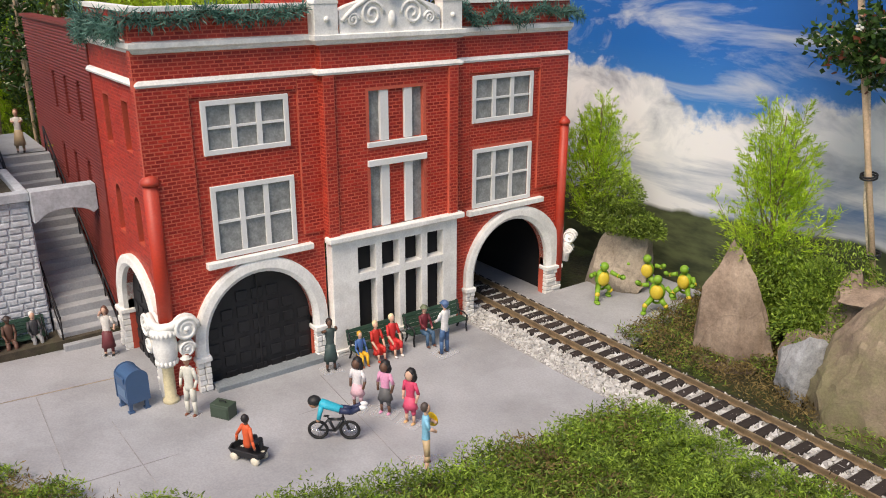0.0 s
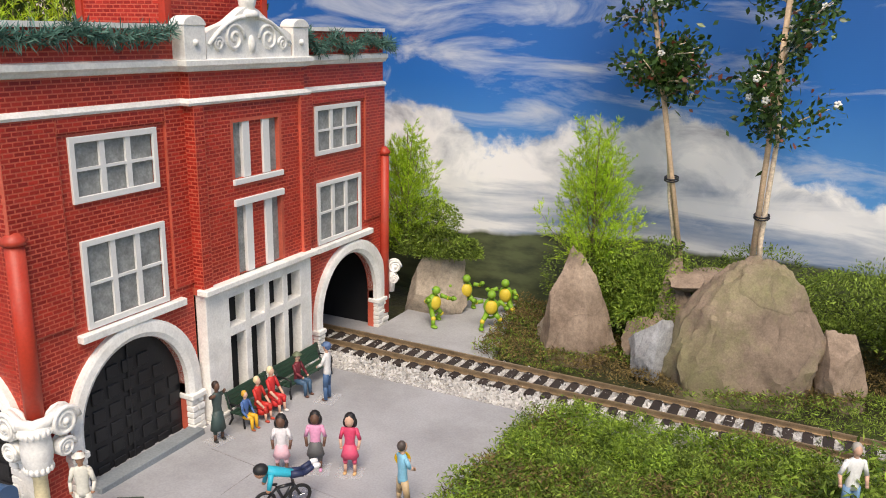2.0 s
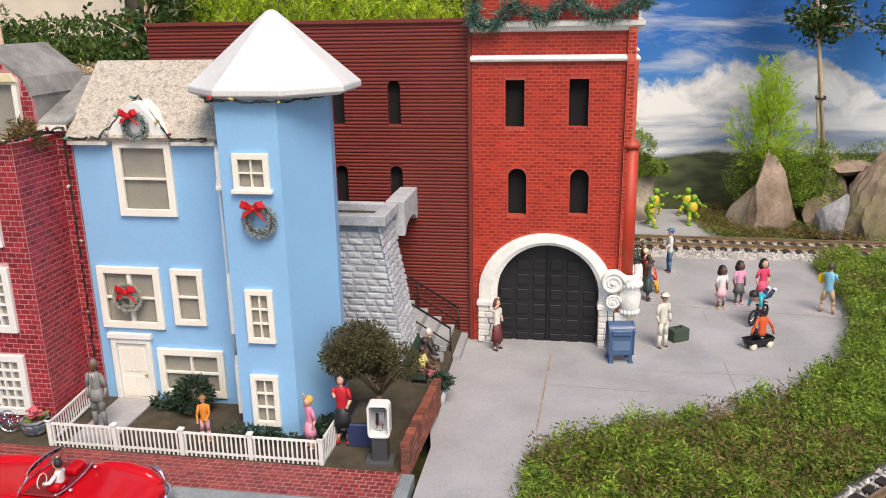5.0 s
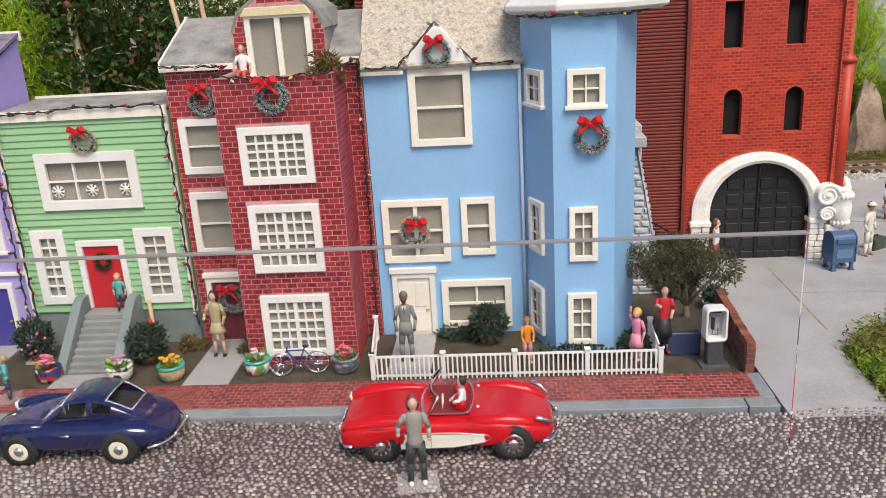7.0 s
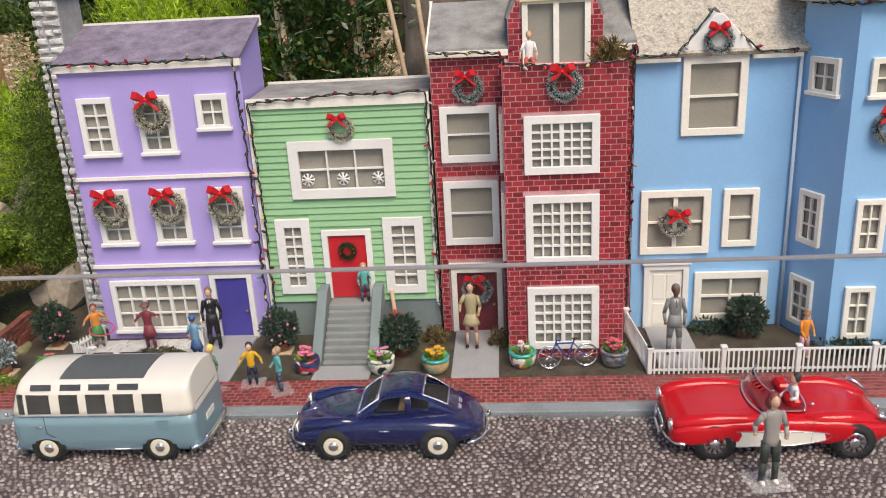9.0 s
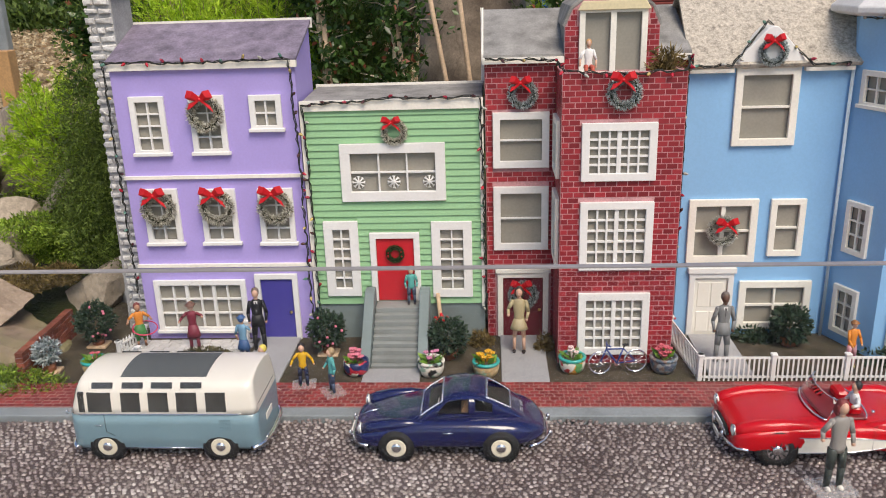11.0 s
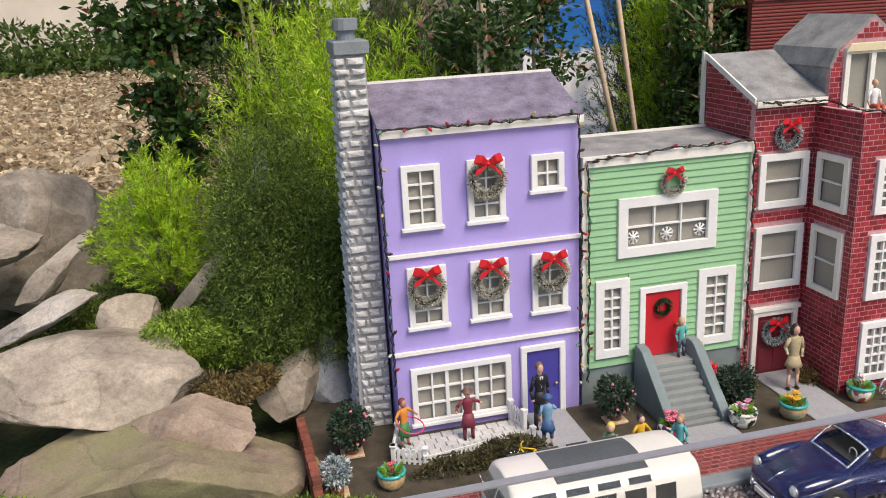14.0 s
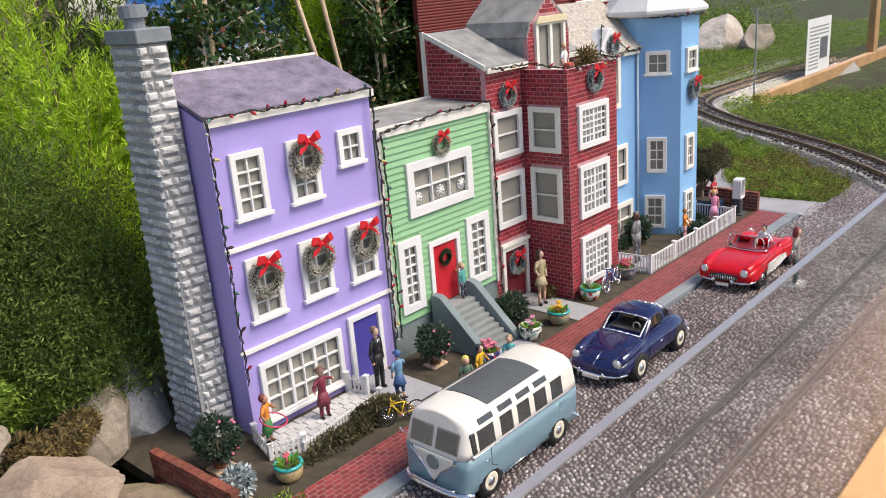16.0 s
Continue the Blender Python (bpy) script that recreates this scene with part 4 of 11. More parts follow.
def station():
    s = thing("brick_station", "red brick model station with white arches and cornices", "building")
    wins = [(0.315, 0.4205, 0.2710, 0.3325), (0.3178, 0.4225, 0.1480, 0.2352)]
    wins_r = [(0.695, 0.8052, 0.2680, 0.3330), (0.697, 0.806, 0.1459, 0.2314)]
    hole = lambda w: rect(w[0] + 0.004, w[1] - 0.004, w[2] + 0.004, w[3] - 0.004)  # noqa: E731
    shell(s, EAST, [rect(0.247, 0.460, ZB, ZT)] + [hole(w) for w in wins] + [arch(0.297, 0.438, ZB + 0.001, 0.045, 24, 0.123)], 0.010, STATION_RED)
    shell(s, EAST, [rect(0.660, 0.872, ZB, ZT)] + [hole(w) for w in wins_r] + [arch(0.698, 0.842, ZB + 0.001, 0.040, 24, 0.1186)], 0.010, STATION_RED)
    mid = Face((0.652, 0, 0), (0, 1, 0), (1, 0, 0))
    cw = [rect(0.524, 0.606, 0.264, 0.328), rect(0.524, 0.606, 0.151, 0.233)]
    shell(s, mid, [rect(0.460, 0.660, 0.143, ZT - 0.02)] + cw, 0.012, STATION_RED)
    # recessed panel borders round the upper windows
    for u0, u1, v0 in ((0.247, 0.303, 0.158), (0.4325, 0.460, 0.158), (0.660, 0.6885, 0.158), (0.818, 0.872, 0.158), (0.3035, 0.432, 0.337), (0.689, 0.8175, 0.337)):
        bm = B()
        fbox(bm, EAST, u0, u1, v0, 0.352, 0.0, 0.003)
        part("pilaster" if v0 < 0.2 else "frieze", bm, STATION_RED, s)
    for u0, u1 in ((0.460, 0.4745), (0.6455, 0.660)):
        bm = B()
        fbox(bm, mid, u0, u1, 0.150, 0.352, 0.0, 0.004)
        part("pilaster", bm, STATION_RED, s)
    for w in wins + wins_r:
        window(s, EAST, *w, 3, 2, frame=0.0060, bar=0.0028, mull=1, back=CURTAIN, sill=False, proud=0.003)
    for u0, u1, v0 in ((0.305, 0.4415, 0.1385), (0.687, 0.8295, 0.1365)):
        bm = B()
        fbox(bm, EAST, u0, u1, v0, v0 + 0.008, 0.0, 0.009)
        part("stone_sill", bm, PLASTER_WHITE, s, bevel=0.0008)
    # middle windows: two lights and a brick pier between white posts
    for v0, v1, top in ((0.264, 0.328, False), (0.151, 0.233, True)):
        bm = B()
        fbox(bm, mid, 0.524, 0.606, v0, v1, -0.008, -0.006)
        part("pane", bm, CURTAIN, s)
        bm = B()
        fbox(bm, mid, 0.5535, 0.5765, v0, v1, -0.006, -0.0035)
        part("brick_pier", bm, STATION_RED, s)
        for u in (0.541, 0.577):
            bm = B()
            fbox(bm, mid, u, u + 0.0125, v0, v1, -0.006, -0.001)
            part("window_post", bm, WHITE, s, bevel=0.0005)
        bm = B()
        if top:
            fbox(bm, mid, 0.520, 0.610, v1, v1 + 0.008, -0.002, 0.003)
        else:
            fbox(bm, mid, 0.520, 0.610, v0 - 0.0065, v0, -0.002, 0.003)
        part("lintel" if top else "stone_sill", bm, WHITE, s, bevel=0.0005)
    # white ground storey of the middle bay
    cols = [0.5, 0.5365, 0.573, 0.6095]
    holes = [rect(c, c + 0.0265, 0.0045, 0.083) for c in cols] + [rect(c, c + 0.0265, 0.094, 0.130) for c in cols]
    bm = B()
    plate(bm, mid, [rect(0.462, 0.660, -0.005, 0.143)] + holes, -0.012, 0.003)
    g = part("window_wall", bm, PLASTER_WHITE, s, "white window front with eight dark lights", bevel=0.0005)
    # No glass: a black backing stands for the unlit room behind the lights.
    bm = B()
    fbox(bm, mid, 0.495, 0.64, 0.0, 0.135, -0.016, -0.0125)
    part("unlit_backing", bm, VOID, g)
    stone_jamb(g, mid, 0.462, 0.561, ZB, -0.005, -0.012, 0.006, 3, 3)
    stone_jamb(g, mid, 0.561, 0.660, ZB, -0.005, -0.012, 0.006, 3, 4)
    bm = B()
    fbox(bm, mid, 0.456, 0.668, 0.1435, 0.151, -0.004, 0.011)
    fbox(bm, mid, 0.494, 0.643, -0.002, 0.0035, 0.003, 0.007)
    parts("stone_ledge", bm, PLASTER_WHITE, s, bevel=0.0012)
    # arches
    for o0, o1, i0, i1, sp, ot, it in ((0.2815, 0.457, 0.297, 0.438, 0.045, 0.140, 0.123), (0.683, 0.8725, 0.698, 0.842, 0.040, 0.1355, 0.1186)):
        bm = B()
        arch_ring(bm, EAST, o0, o1, i0, i1, sp, ot, it, sp - 0.012, -0.009, 0.008)
        part("stone_arch", bm, PLASTER_WHITE, s, "white moulded arch")
        for a, b, k in ((o0 - 0.001, i0, 5), (i1, o1 + 0.001, 6)):
            stone_jamb(s, EAST, a, b, ZB, sp - 0.019, -0.009, 0.009, 6, k + int(100 * o0))
            bm = B()
            fbox(bm, EAST, a - 0.0015, b + 0.0015, sp - 0.019, sp - 0.012, -0.009, 0.0115)
            part("impost", bm, PLASTER_WHITE, s, bevel=0.0012)
    garage_door(s, EAST, 0.297, 0.438, 0.045, 0.123, ZB, 7, 7)
    bm = B()
    box(bm, 0.632, 0.655, 0.298, 0.437, ZB, gz(1, 0.4) + 0.003)
    part("door_step", bm, CONCRETE, s)
    # left end wall
    o0, o1, i0, i1, sp, ot, it = 0.4525, 0.6255, 0.4765, 0.6070, 0.058, 0.137, 0.1228
    small = [rect(0.4855, 0.5090, 0.2715, 0.3290), rect(0.5630, 0.5865, 0.2725, 0.3300), arch(0.4892, 0.5124, 0.1600, 0.2085, 10), arch(0.5667, 0.5898, 0.1622, 0.2085, 10)]
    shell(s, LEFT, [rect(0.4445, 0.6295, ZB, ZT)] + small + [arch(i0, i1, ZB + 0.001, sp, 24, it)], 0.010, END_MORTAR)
    # Black sheet behind the small windows paints in the unlit interior.
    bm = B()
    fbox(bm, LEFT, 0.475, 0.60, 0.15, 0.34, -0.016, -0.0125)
    part("interior_shade_sheet", bm, VOID, s)
    bm = B()
    arch_ring(bm, LEFT, o0, o1, i0, i1, sp, ot, it, sp - 0.012, -0.009, 0.008)
    part("stone_arch", bm, PLASTER_WHITE, s, "white moulded arch")
    for a, b, k in ((o0 - 0.001, i0, 15), (i1, o1 + 0.001, 16)):
        stone_jamb(s, LEFT, a, b, ZB, sp - 0.019, -0.009, 0.009, 7, k)
        bm = B()
        fbox(bm, LEFT, a - 0.0015, b + 0.0015, sp - 0.019, sp - 0.012, -0.009, 0.0115)
        part("impost", bm, PLASTER_WHITE, s, bevel=0.0012)
    garage_door(s, LEFT, i0, i1, sp, it, ZB, 6, 7)
    # bands round both fronts: profile rings swept along the plan
    plan = [(0.443, 0.253), (0.640, 0.253), (0.640, 0.458), (0.652, 0.458), (0.652, 0.662), (0.640, 0.662), (0.640, 0.8735)]
    turn = [(0, -1), (1, -1), (1, -1), (1, -1), (1, 1), (1, 1), (1, 0)]
    for zs, prof, nm in ((0.3505, [(0, 0), (0.0045, 0.001), (0.0055, 0.0035), (0.0035, 0.0065), (0, 0.008)], "band"), (0.3855, [(0, 0), (0.004, 0.001), (0.0055, 0.004), (0.0085, 0.0065), (0.0085, 0.0115), (0, 0.013)], "cornice")):
        bm = B()
        skin(bm, [[(p[0] + d[0] * a * (1 if i not in (3,) else 1), p[1] + d[1] * a, zs + b) for a, b in prof] for i, (p, d) in enumerate(zip(plan, turn))], smooth=False)
        part(nm, bm, PLASTER_WHITE, s, "white moulded " + nm)
    bm = B()
    for (xa, ya), (xb, yb) in zip(plan, plan[1:]):
        if abs(xa - xb) > 0.05:
            box(bm, xa - 0.002, xb + 0.003, ya - 0.003, ya + 0.012, ZT, ZT + 0.005)
        elif abs(ya - yb) > 0.1 and xa < 0.645:
            box(bm, xa - 0.012, xa + 0.003, ya + (0.012 if ya < 0.3 else 0), yb, ZT, ZT + 0.005)
    parts("coping", bm, PLASTER_WHITE, s)
    bm = B()
    box(bm, 0.4445, 0.630, 0.263, 0.862, 0.385, 0.390)
    part("flat_roof", bm, STATION_RED_PLAIN, s)
    bm = B()
    box(bm, 0.4445, 0.6295, 0.862, 0.8718, ZB, ZT)
    part("end_wall", bm, STATION_RED, s)
    # Added black box inside the arch: its colour stands in for shade.
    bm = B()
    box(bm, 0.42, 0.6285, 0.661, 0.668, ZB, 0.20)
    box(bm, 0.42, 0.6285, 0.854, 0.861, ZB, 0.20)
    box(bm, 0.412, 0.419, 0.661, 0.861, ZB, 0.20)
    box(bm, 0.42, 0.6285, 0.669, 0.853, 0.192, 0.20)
    part("tunnel_shade_box", bm, VOID, s)
    bm = B()
    limb(bm, (0.640, 0.2525, 0.055), (0.640, 0.2525, 0.247), 0.0085, 0.0085, 14)
    lathe(bm, (0.640, 0.2525, 0.247), [(0.0085, 0), (0.0108, 0.001), (0.0108, 0.005), (0.006, 0.010), (0.001, 0.012)], 14)
    part("corner_shaft", bm, STATION_RED_PLAIN, s, "round red corner shaft with domed cap")
    bm = B()
    limb(bm, (0.645, 0.868, 0.0), (0.645, 0.868, 0.250), 0.007, 0.007, 12)
    lathe(bm, (0.645, 0.868, 0.250), [(0.007, 0), (0.009, 0.001), (0.009, 0.005), (0.003, 0.012)], 12)
    part("corner_shaft", bm, STATION_RED_PLAIN, s, "round red corner shaft with domed cap")
    bm = B()
    box(bm, 0.6405, 0.6600, 0.2990, 0.4430, -0.0145, -0.0070)
    part("door_step", bm, KERB, s, "grey painted door step", bevel=0.0006)
    # clock-less red tower on the roof
    bm = B()
    box(bm, 0.503, 0.624, 0.462, 0.618, 0.390, 0.62)
    part("roof_tower", bm, STATION_RED, s)
    bm = B()
    for x, y in ((0.503, 0.462), (0.624, 0.462), (0.624, 0.618)):
        box(bm, x - 0.006, x + 0.003, y - 0.003, y + 0.006, 0.390, 0.62)
    parts("tower_corner", bm, STATION_RED_PLAIN, s)
    # carved pediment
    cr = Face((0.649, 0, 0), (0, 1, 0), (1, 0, 0))
    bm = B()
    pts = [(0.486, 0.3975)] + [(0.631, 0.3975)] + [(0.631 - 0.145 * k / 20, 0.420 + 0.030 * math.sin(math.pi * k / 20) + 0.004 * math.cos(math.pi * k / 5)) for k in range(21)]
    plate(bm, cr, [pts], -0.006, 0.006)
    for c, sg in ((0.530, 1), (0.588, -1)):
        for cc, R in ((c, 0.0165), (c - sg * 0.026, 0.008)):
            tube(bm, [cr.at(cc + sg * (R - R * 0.85 * k / 26) * math.cos(k * 0.42), 0.419 - (0 if R > 0.01 else 0.006) + (R - R * 0.85 * k / 26) * math.sin(k * 0.42), 0.0065) for k in range(27)], 0.0021, 6)
        tube(bm, [cr.at(0.5585 + sg * -1 * (0.008 + 0.062 * k / 10), 0.442 - 0.03 * (k / 10) ** 2, 0.0065) for k in range(11)], 0.0026, 6)
    ball(bm, cr.at(0.5585, 0.413, 0.006), 0.008, 2, squash=(0.5, 0.7, 1.3))
    ped = part("pediment", bm, PLASTER_WHITE, s, "white carved scroll pediment")
    for u in (0.452, 0.6335):
        bm = B()
        fbox(bm, cr, u, u + 0.031, 0.3975, 0.432, -0.010, 0.008)
        skin(bm, [[cr.at(u + 0.0155 + 0.0165 * math.cos(math.pi * k / 10), 0.432 + 0.010 * math.sin(math.pi * k / 10), w) for k in range(11)] for w in (-0.011, 0.009)], smooth=False)
        ball(bm, cr.at(u + 0.0155, 0.415, 0.0085), 0.0035, 2)
        part("pedestal", bm, PLASTER_WHITE, ped, bevel=0.0005)
    # dark red corrugated wing
    wing = thing("corrugated_wing", "dark red corrugated side wing with narrow black windows", "building")
    fw = Face((0, 0.258, 0), (1, 0, 0), (0, -1, 0))
    holes = [arch(a, a + 0.0165, 0.2735, 0.3205, 8) for a in (0.1895, 0.2632, 0.3365)] + [arch(a, a + 0.0165, 0.166, 0.212, 8) for a in (0.1935, 0.2635, 0.3365)]
    shell(wing, fw, [rect(0.02, 0.4438, ZB, 0.398)] + holes, 0.008, WING_RED)
    bm = B()
    n = 92
    cuts = [(a, a + 0.0165, 0.2735, 0.328) for a in (0.1895, 0.2632, 0.3365)] + [(a, a + 0.0165, 0.166, 0.220) for a in (0.1935, 0.2635, 0.3365)]
    for i in range(n):
        z = ZB + (0.396 - ZB) * i / n
        u = 0.02
        for a, b in sorted((a, b) for a, b, c, d in cuts if c < z + 0.003 and d > z) + [(0.4435, 0.4435)]:
            hexa(bm, [fw.at(*p) for p in ((u, z, 0), (a, z, 0), (a, z + 0.0034, 0), (u, z + 0.0034, 0), (u, z + 0.0006, 0.0014), (a, z + 0.0006, 0.0014), (a, z + 0.0022, 0.0014), (u, z + 0.0022, 0.0014))])
            u = b
    part("ribs", bm, WING_RED, wing)
    # The wing's unlit inside, painted as one black sheet behind its windows.
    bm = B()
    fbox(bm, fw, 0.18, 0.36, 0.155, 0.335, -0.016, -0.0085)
    part("interior_shade_sheet", bm, VOID, wing)
    bm = B()
    box(bm, 0.02, 0.4438, 0.254, 0.275, 0.3982, 0.4025)
    box(bm, 0.02, 0.4438, 0.267, 0.60, 0.390, 0.394)
    box(bm, 0.4395, 0.4442, 0.251, 0.256, ZB, 0.398)
    parts("coping", bm, WING_RED, wing)
    return s


station()


# ---- rock-faced stone wall, steps and bridge beside the wing ----
def stones(parent, f, u0, u1, v0, v1, w, rows, width, seed, slope=None, name="stone_block", rubble=0.0, mat=STONE):
    """Uneven courses of rock-faced blocks; slope(v) moves the right end."""
    rnd = random.Random(seed)
    z = v0
    for r in range(rows):
        z1 = v0 + (v1 - v0) * (r + 1) / rows
        u = u0 - rnd.uniform(0, width * 0.6)
        end = u1 if slope is None else slope((z + z1) / 2)
        while u < end - 0.002:
            b = min(end, u + width * rnd.uniform(0.55 - 0.25 * (rubble > 0), 1.35 + 0.5 * (rubble > 0)))
            a = max(u, u0)
            if b - a > 0.002:
                bm = B()
                g, d = 0.0006, rnd.uniform(0.0, 0.0016)
                t = min(0.0016, (b - a) * 0.25)
                j = [rubble * rnd.uniform(0.0, 0.5) * (z1 - z) for q in range(4)]
                if rubble:
                    g, d = 0.0008, rnd.uniform(0.0, 0.0022)
                lo = [(a + g, z + g + j[0], w), (b - g, z + g + j[1], w), (b - g, z1 - g - j[2], w), (a + g, z1 - g - j[3], w)]
                hi = [(a + g + t, z + g + j[0] + t * 0.8, w + 0.0018 + d), (b - g - t, z + g + j[1] + t * 0.6, w + 0.0022 + d * rnd.random()), (b - g - t * 0.7, z1 - g - j[2] - t * 0.8, w + 0.0018 + d * rnd.random()), (a + g + t * 0.8, z1 - g - j[3] - t * 0.7, w + 0.0024 + d)]
                hexa(bm, [f.at(*p) for p in lo + hi])
                part(name, bm, mat, parent)
            u = b
        z = z1


def stone_wall():
    s = thing("stone_retaining_wall", "pale grey rock-faced retaining wall with slab top", "wall")
    bm = B()
    hexa(bm, [(0.20, 0.104, ZB), (0.392, 0.104, ZB), (0.392, 0.172, ZB), (0.20, 0.172, ZB), (0.20, 0.112, 0.180), (0.356, 0.112, 0.180), (0.356, 0.172, 0.180), (0.20, 0.172, 0.180)])
    part("core", bm, STONE_GROUT, s)
    front = Face((0, 0.104 + 0.041 * 0.014, 0), (1, 0, 0), (0, -1, 0))
    front.v = Vector((0, 0.041, 1))
    stones(s, front, 0.25, 0.392, ZB, 0.180, -0.0013, 25, 0.017, 21, lambda v: 0.392 - (v - ZB) * 0.185)
    side = Face((0.379, 0, 0), (0, 1, 0), (1, 0, 0))
    side.v = Vector((-0.185, 0, 1))
    side.o = Vector((0.392 - 0.185 * 0.014, 0, 0))
    stones(s, side, 0.106, 0.172, ZB, 0.180, -0.0010, 24, 0.018, 22)
    bm = B()
    box(bm, 0.20, 0.365, 0.102, 0.116, 0.180, 0.1925)
    box(bm, 0.349, 0.365, 0.1165, 0.174, 0.180, 0.1925)
    box(bm, 0.20, 0.3485, 0.162, 0.174, 0.180, 0.1925)
    parts("coping", bm, STONE, s, bevel=0.001)
    bm = B()
    box(bm, 0.20, 0.3485, 0.1165, 0.1615, 0.175, 0.184)
    part("planting_soil", bm, SOIL, s)
    bm = B()
    prof = [(0.174, 0.1935), (0.256, 0.1935), (0.256, 0.158)] + [(0.215 + 0.036 * math.cos(math.pi * k / 10), 0.148 + 0.017 * math.sin(math.pi * k / 10)) for k in range(1, 10)] + [(0.174, 0.150)]
    skin(bm, [[(x, y, z) for y, z in prof] for x in (0.349, 0.372)], smooth=False)
    part("bridge", bm, STONE, s, "grey stone bridge spanning the steps", bevel=0.0008)
    return s


stone_wall()


def long_steps():
    s = thing("outdoor_steps", "pale grey painted steps climbing beside the wing", "steps")
    n = 19
    bm = B()
    for i in range(n):
        x = 0.437 - 0.0178 * i
        z = -0.014 + 0.0108 * (i + 1)
        box(bm, x - 0.0178 * 1.5, x, 0.175, 0.252, z - 0.03, z)
    part("treads", bm, STONE_STAIR, s, bevel=0.0005)
    bm = B()
    box(bm, -0.10, 0.0985, 0.118, 0.252, 0.160, 0.1912)
    part("landing", bm, STONE_STAIR, s)
    for y in (0.249, 0.177):
        bm = B()
        pts = [(0.425, y, 0.032), (0.25, y, 0.140), (0.10, y, 0.232)]
        tube(bm, pts, 0.0014, 6)
        tube(bm, [(x, yy, z - 0.020) for x, yy, z in pts], 0.001, 6)
        for k in range(7):
            x = 0.425 - 0.325 * k / 6
            z = 0.032 + 0.200 * k / 6
            limb(bm, (x, y, z - 0.04), (x, y, z), 0.0012, 0.0012, 6)
        part("handrail", bm, BLACK, s, "thin black metal handrail")
    return s


long_steps()


# ---- railway ----
RAIL = surface("tarnished_brass_rail", (0.38, 0.28, 0.17), 0.4, metal=0.55, var=0.25, scale=80, bump=0.1)
TIE = surface("dark_brown_plastic_tie", (0.035, 0.026, 0.022), 0.7, var=0.3, scale=120, bump=0.4, rand=0.2)
BALLAST = leafy("white_ballast_chips", (0.55, 0.53, 0.50), (0.88, 0.87, 0.84), 0.8, 0.12)


def track(name, label, path, step=0.0215, z=-0.010, chips=2600, seed=5, wide=0.05):
    """Rails, ties and a bed of chips along a path of points."""
    t = thing(name, label, "railway track")
    pts = [Vector((x, y, z)) for x, y in path]
    acc = [0.0]
    for a, b in zip(pts, pts[1:]):
        acc.append(acc[-1] + (b - a).length)

    def along(d):
        for i in range(len(pts) - 1):
            if d <= acc[i + 1] or i == len(pts) - 2:
                k = (d - acc[i]) / (acc[i + 1] - acc[i])
                p = pts[i].lerp(pts[i + 1], k)
                j0, j1 = max(i - 1, 0), min(i + 2, len(pts) - 1)
                return p, (pts[i + 1] - pts[i]).lerp(pts[j1] - pts[j0], 0.5).normalized()
    for sg in (-1, 1):
        bm = B()
        prof = [(-0.0032, 0), (0.0032, 0), (0.0032, 0.0009), (0.0007, 0.0016), (0.0007, 0.0052), (0.0014, 0.0056), (0.0014, 0.0078), (-0.0014, 0.0078), (-0.0014, 0.0056), (-0.0007, 0.0052), (-0.0007, 0.0016), (-0.0032, 0.0009)]
        rows, m = [], max(2, int(acc[-1] / 0.02))
        for i in range(m + 1):
            p, d = along(acc[-1] * i / m)
            nrm = Vector((-d.y, d.x, 0))
            rows.append([p + nrm * (sg * 0.0235 + a) + Vector((0, 0, b)) for a, b in prof])
        skin(bm, rows, smooth=False)
        part("rail", bm, RAIL, t)
    bm = B()
    box(bm, -0.0060, 0.0060, -0.040, 0.040, -0.005, 0.0010)
    for s2 in (-0.0235, 0.0235):
        box(bm, -0.004, 0.004, s2 - 0.005, s2 - 0.003, 0.0010, 0.0024)
        box(bm, -0.004, 0.004, s2 + 0.003, s2 + 0.005, 0.0010, 0.0024)
    me = mesh_of("tie", bm, TIE, 0.0006)
    for i in range(int(acc[-1] / step)):
        p, d = along(step * (i + 0.5))
        ob = new("tie", me)
        ob.parent = t
        ob.matrix_basis = Matrix.Translation(p) @ Matrix.Rotation(math.atan2(d.y, d.x), 4, "Z")
    rnd = np.random.RandomState(seed)
    base = np.array([(1, 1, 1), (-1, -1, 1), (-1, 1, -1), (1, -1, -1)], float)
    V, Fc = [], []
    for i in range(chips):
        p, d = along(acc[-1] * rnd.rand())
        nrm = Vector((-d.y, d.x, 0))
        off = rnd.uniform(-wide, wide) - (0.018 if wide > 0.055 else 0.0)
        q, _ = np.linalg.qr(rnd.randn(3, 3))
        sz = rnd.uniform(0.0012, 0.0030) * np.array([1, rnd.uniform(0.6, 1), rnd.uniform(0.6, 1)])
        c = np.array(p + nrm * off + Vector((0, 0, -0.0026 - 0.12 * max(0, abs(off) - 0.036) + rnd.uniform(-0.001, 0.0012))))
        k = len(V)
        V += [tuple(c + q @ (b * sz)) for b in base]
        Fc += [(k, k + 1, k + 2), (k, k + 3, k + 1), (k, k + 2, k + 3), (k + 1, k + 3, k + 2)]
    me = bpy.data.meshes.new("ballast")
    me.from_pydata(V, [], Fc)
    me.materials.append(BALLAST)
    tagged(new("ballast", me), "loose white stone ballast chips between the ties", "ballast", kind="stuff")
    return t


sheet("ballast_bed", [(0.40, 0.670), (0.98, 0.670), (1.02, 0.694), (3.0, 0.694), (3.0, 0.792), (0.40, 0.799)], -0.0165, surface("pale_gravel_bed", (0.40, 0.39, 0.37), 0.95, var=0.5, scale=260, fine=900, bump=1.0), "pale gravel bed under the railway track", "gravel", 0.010)
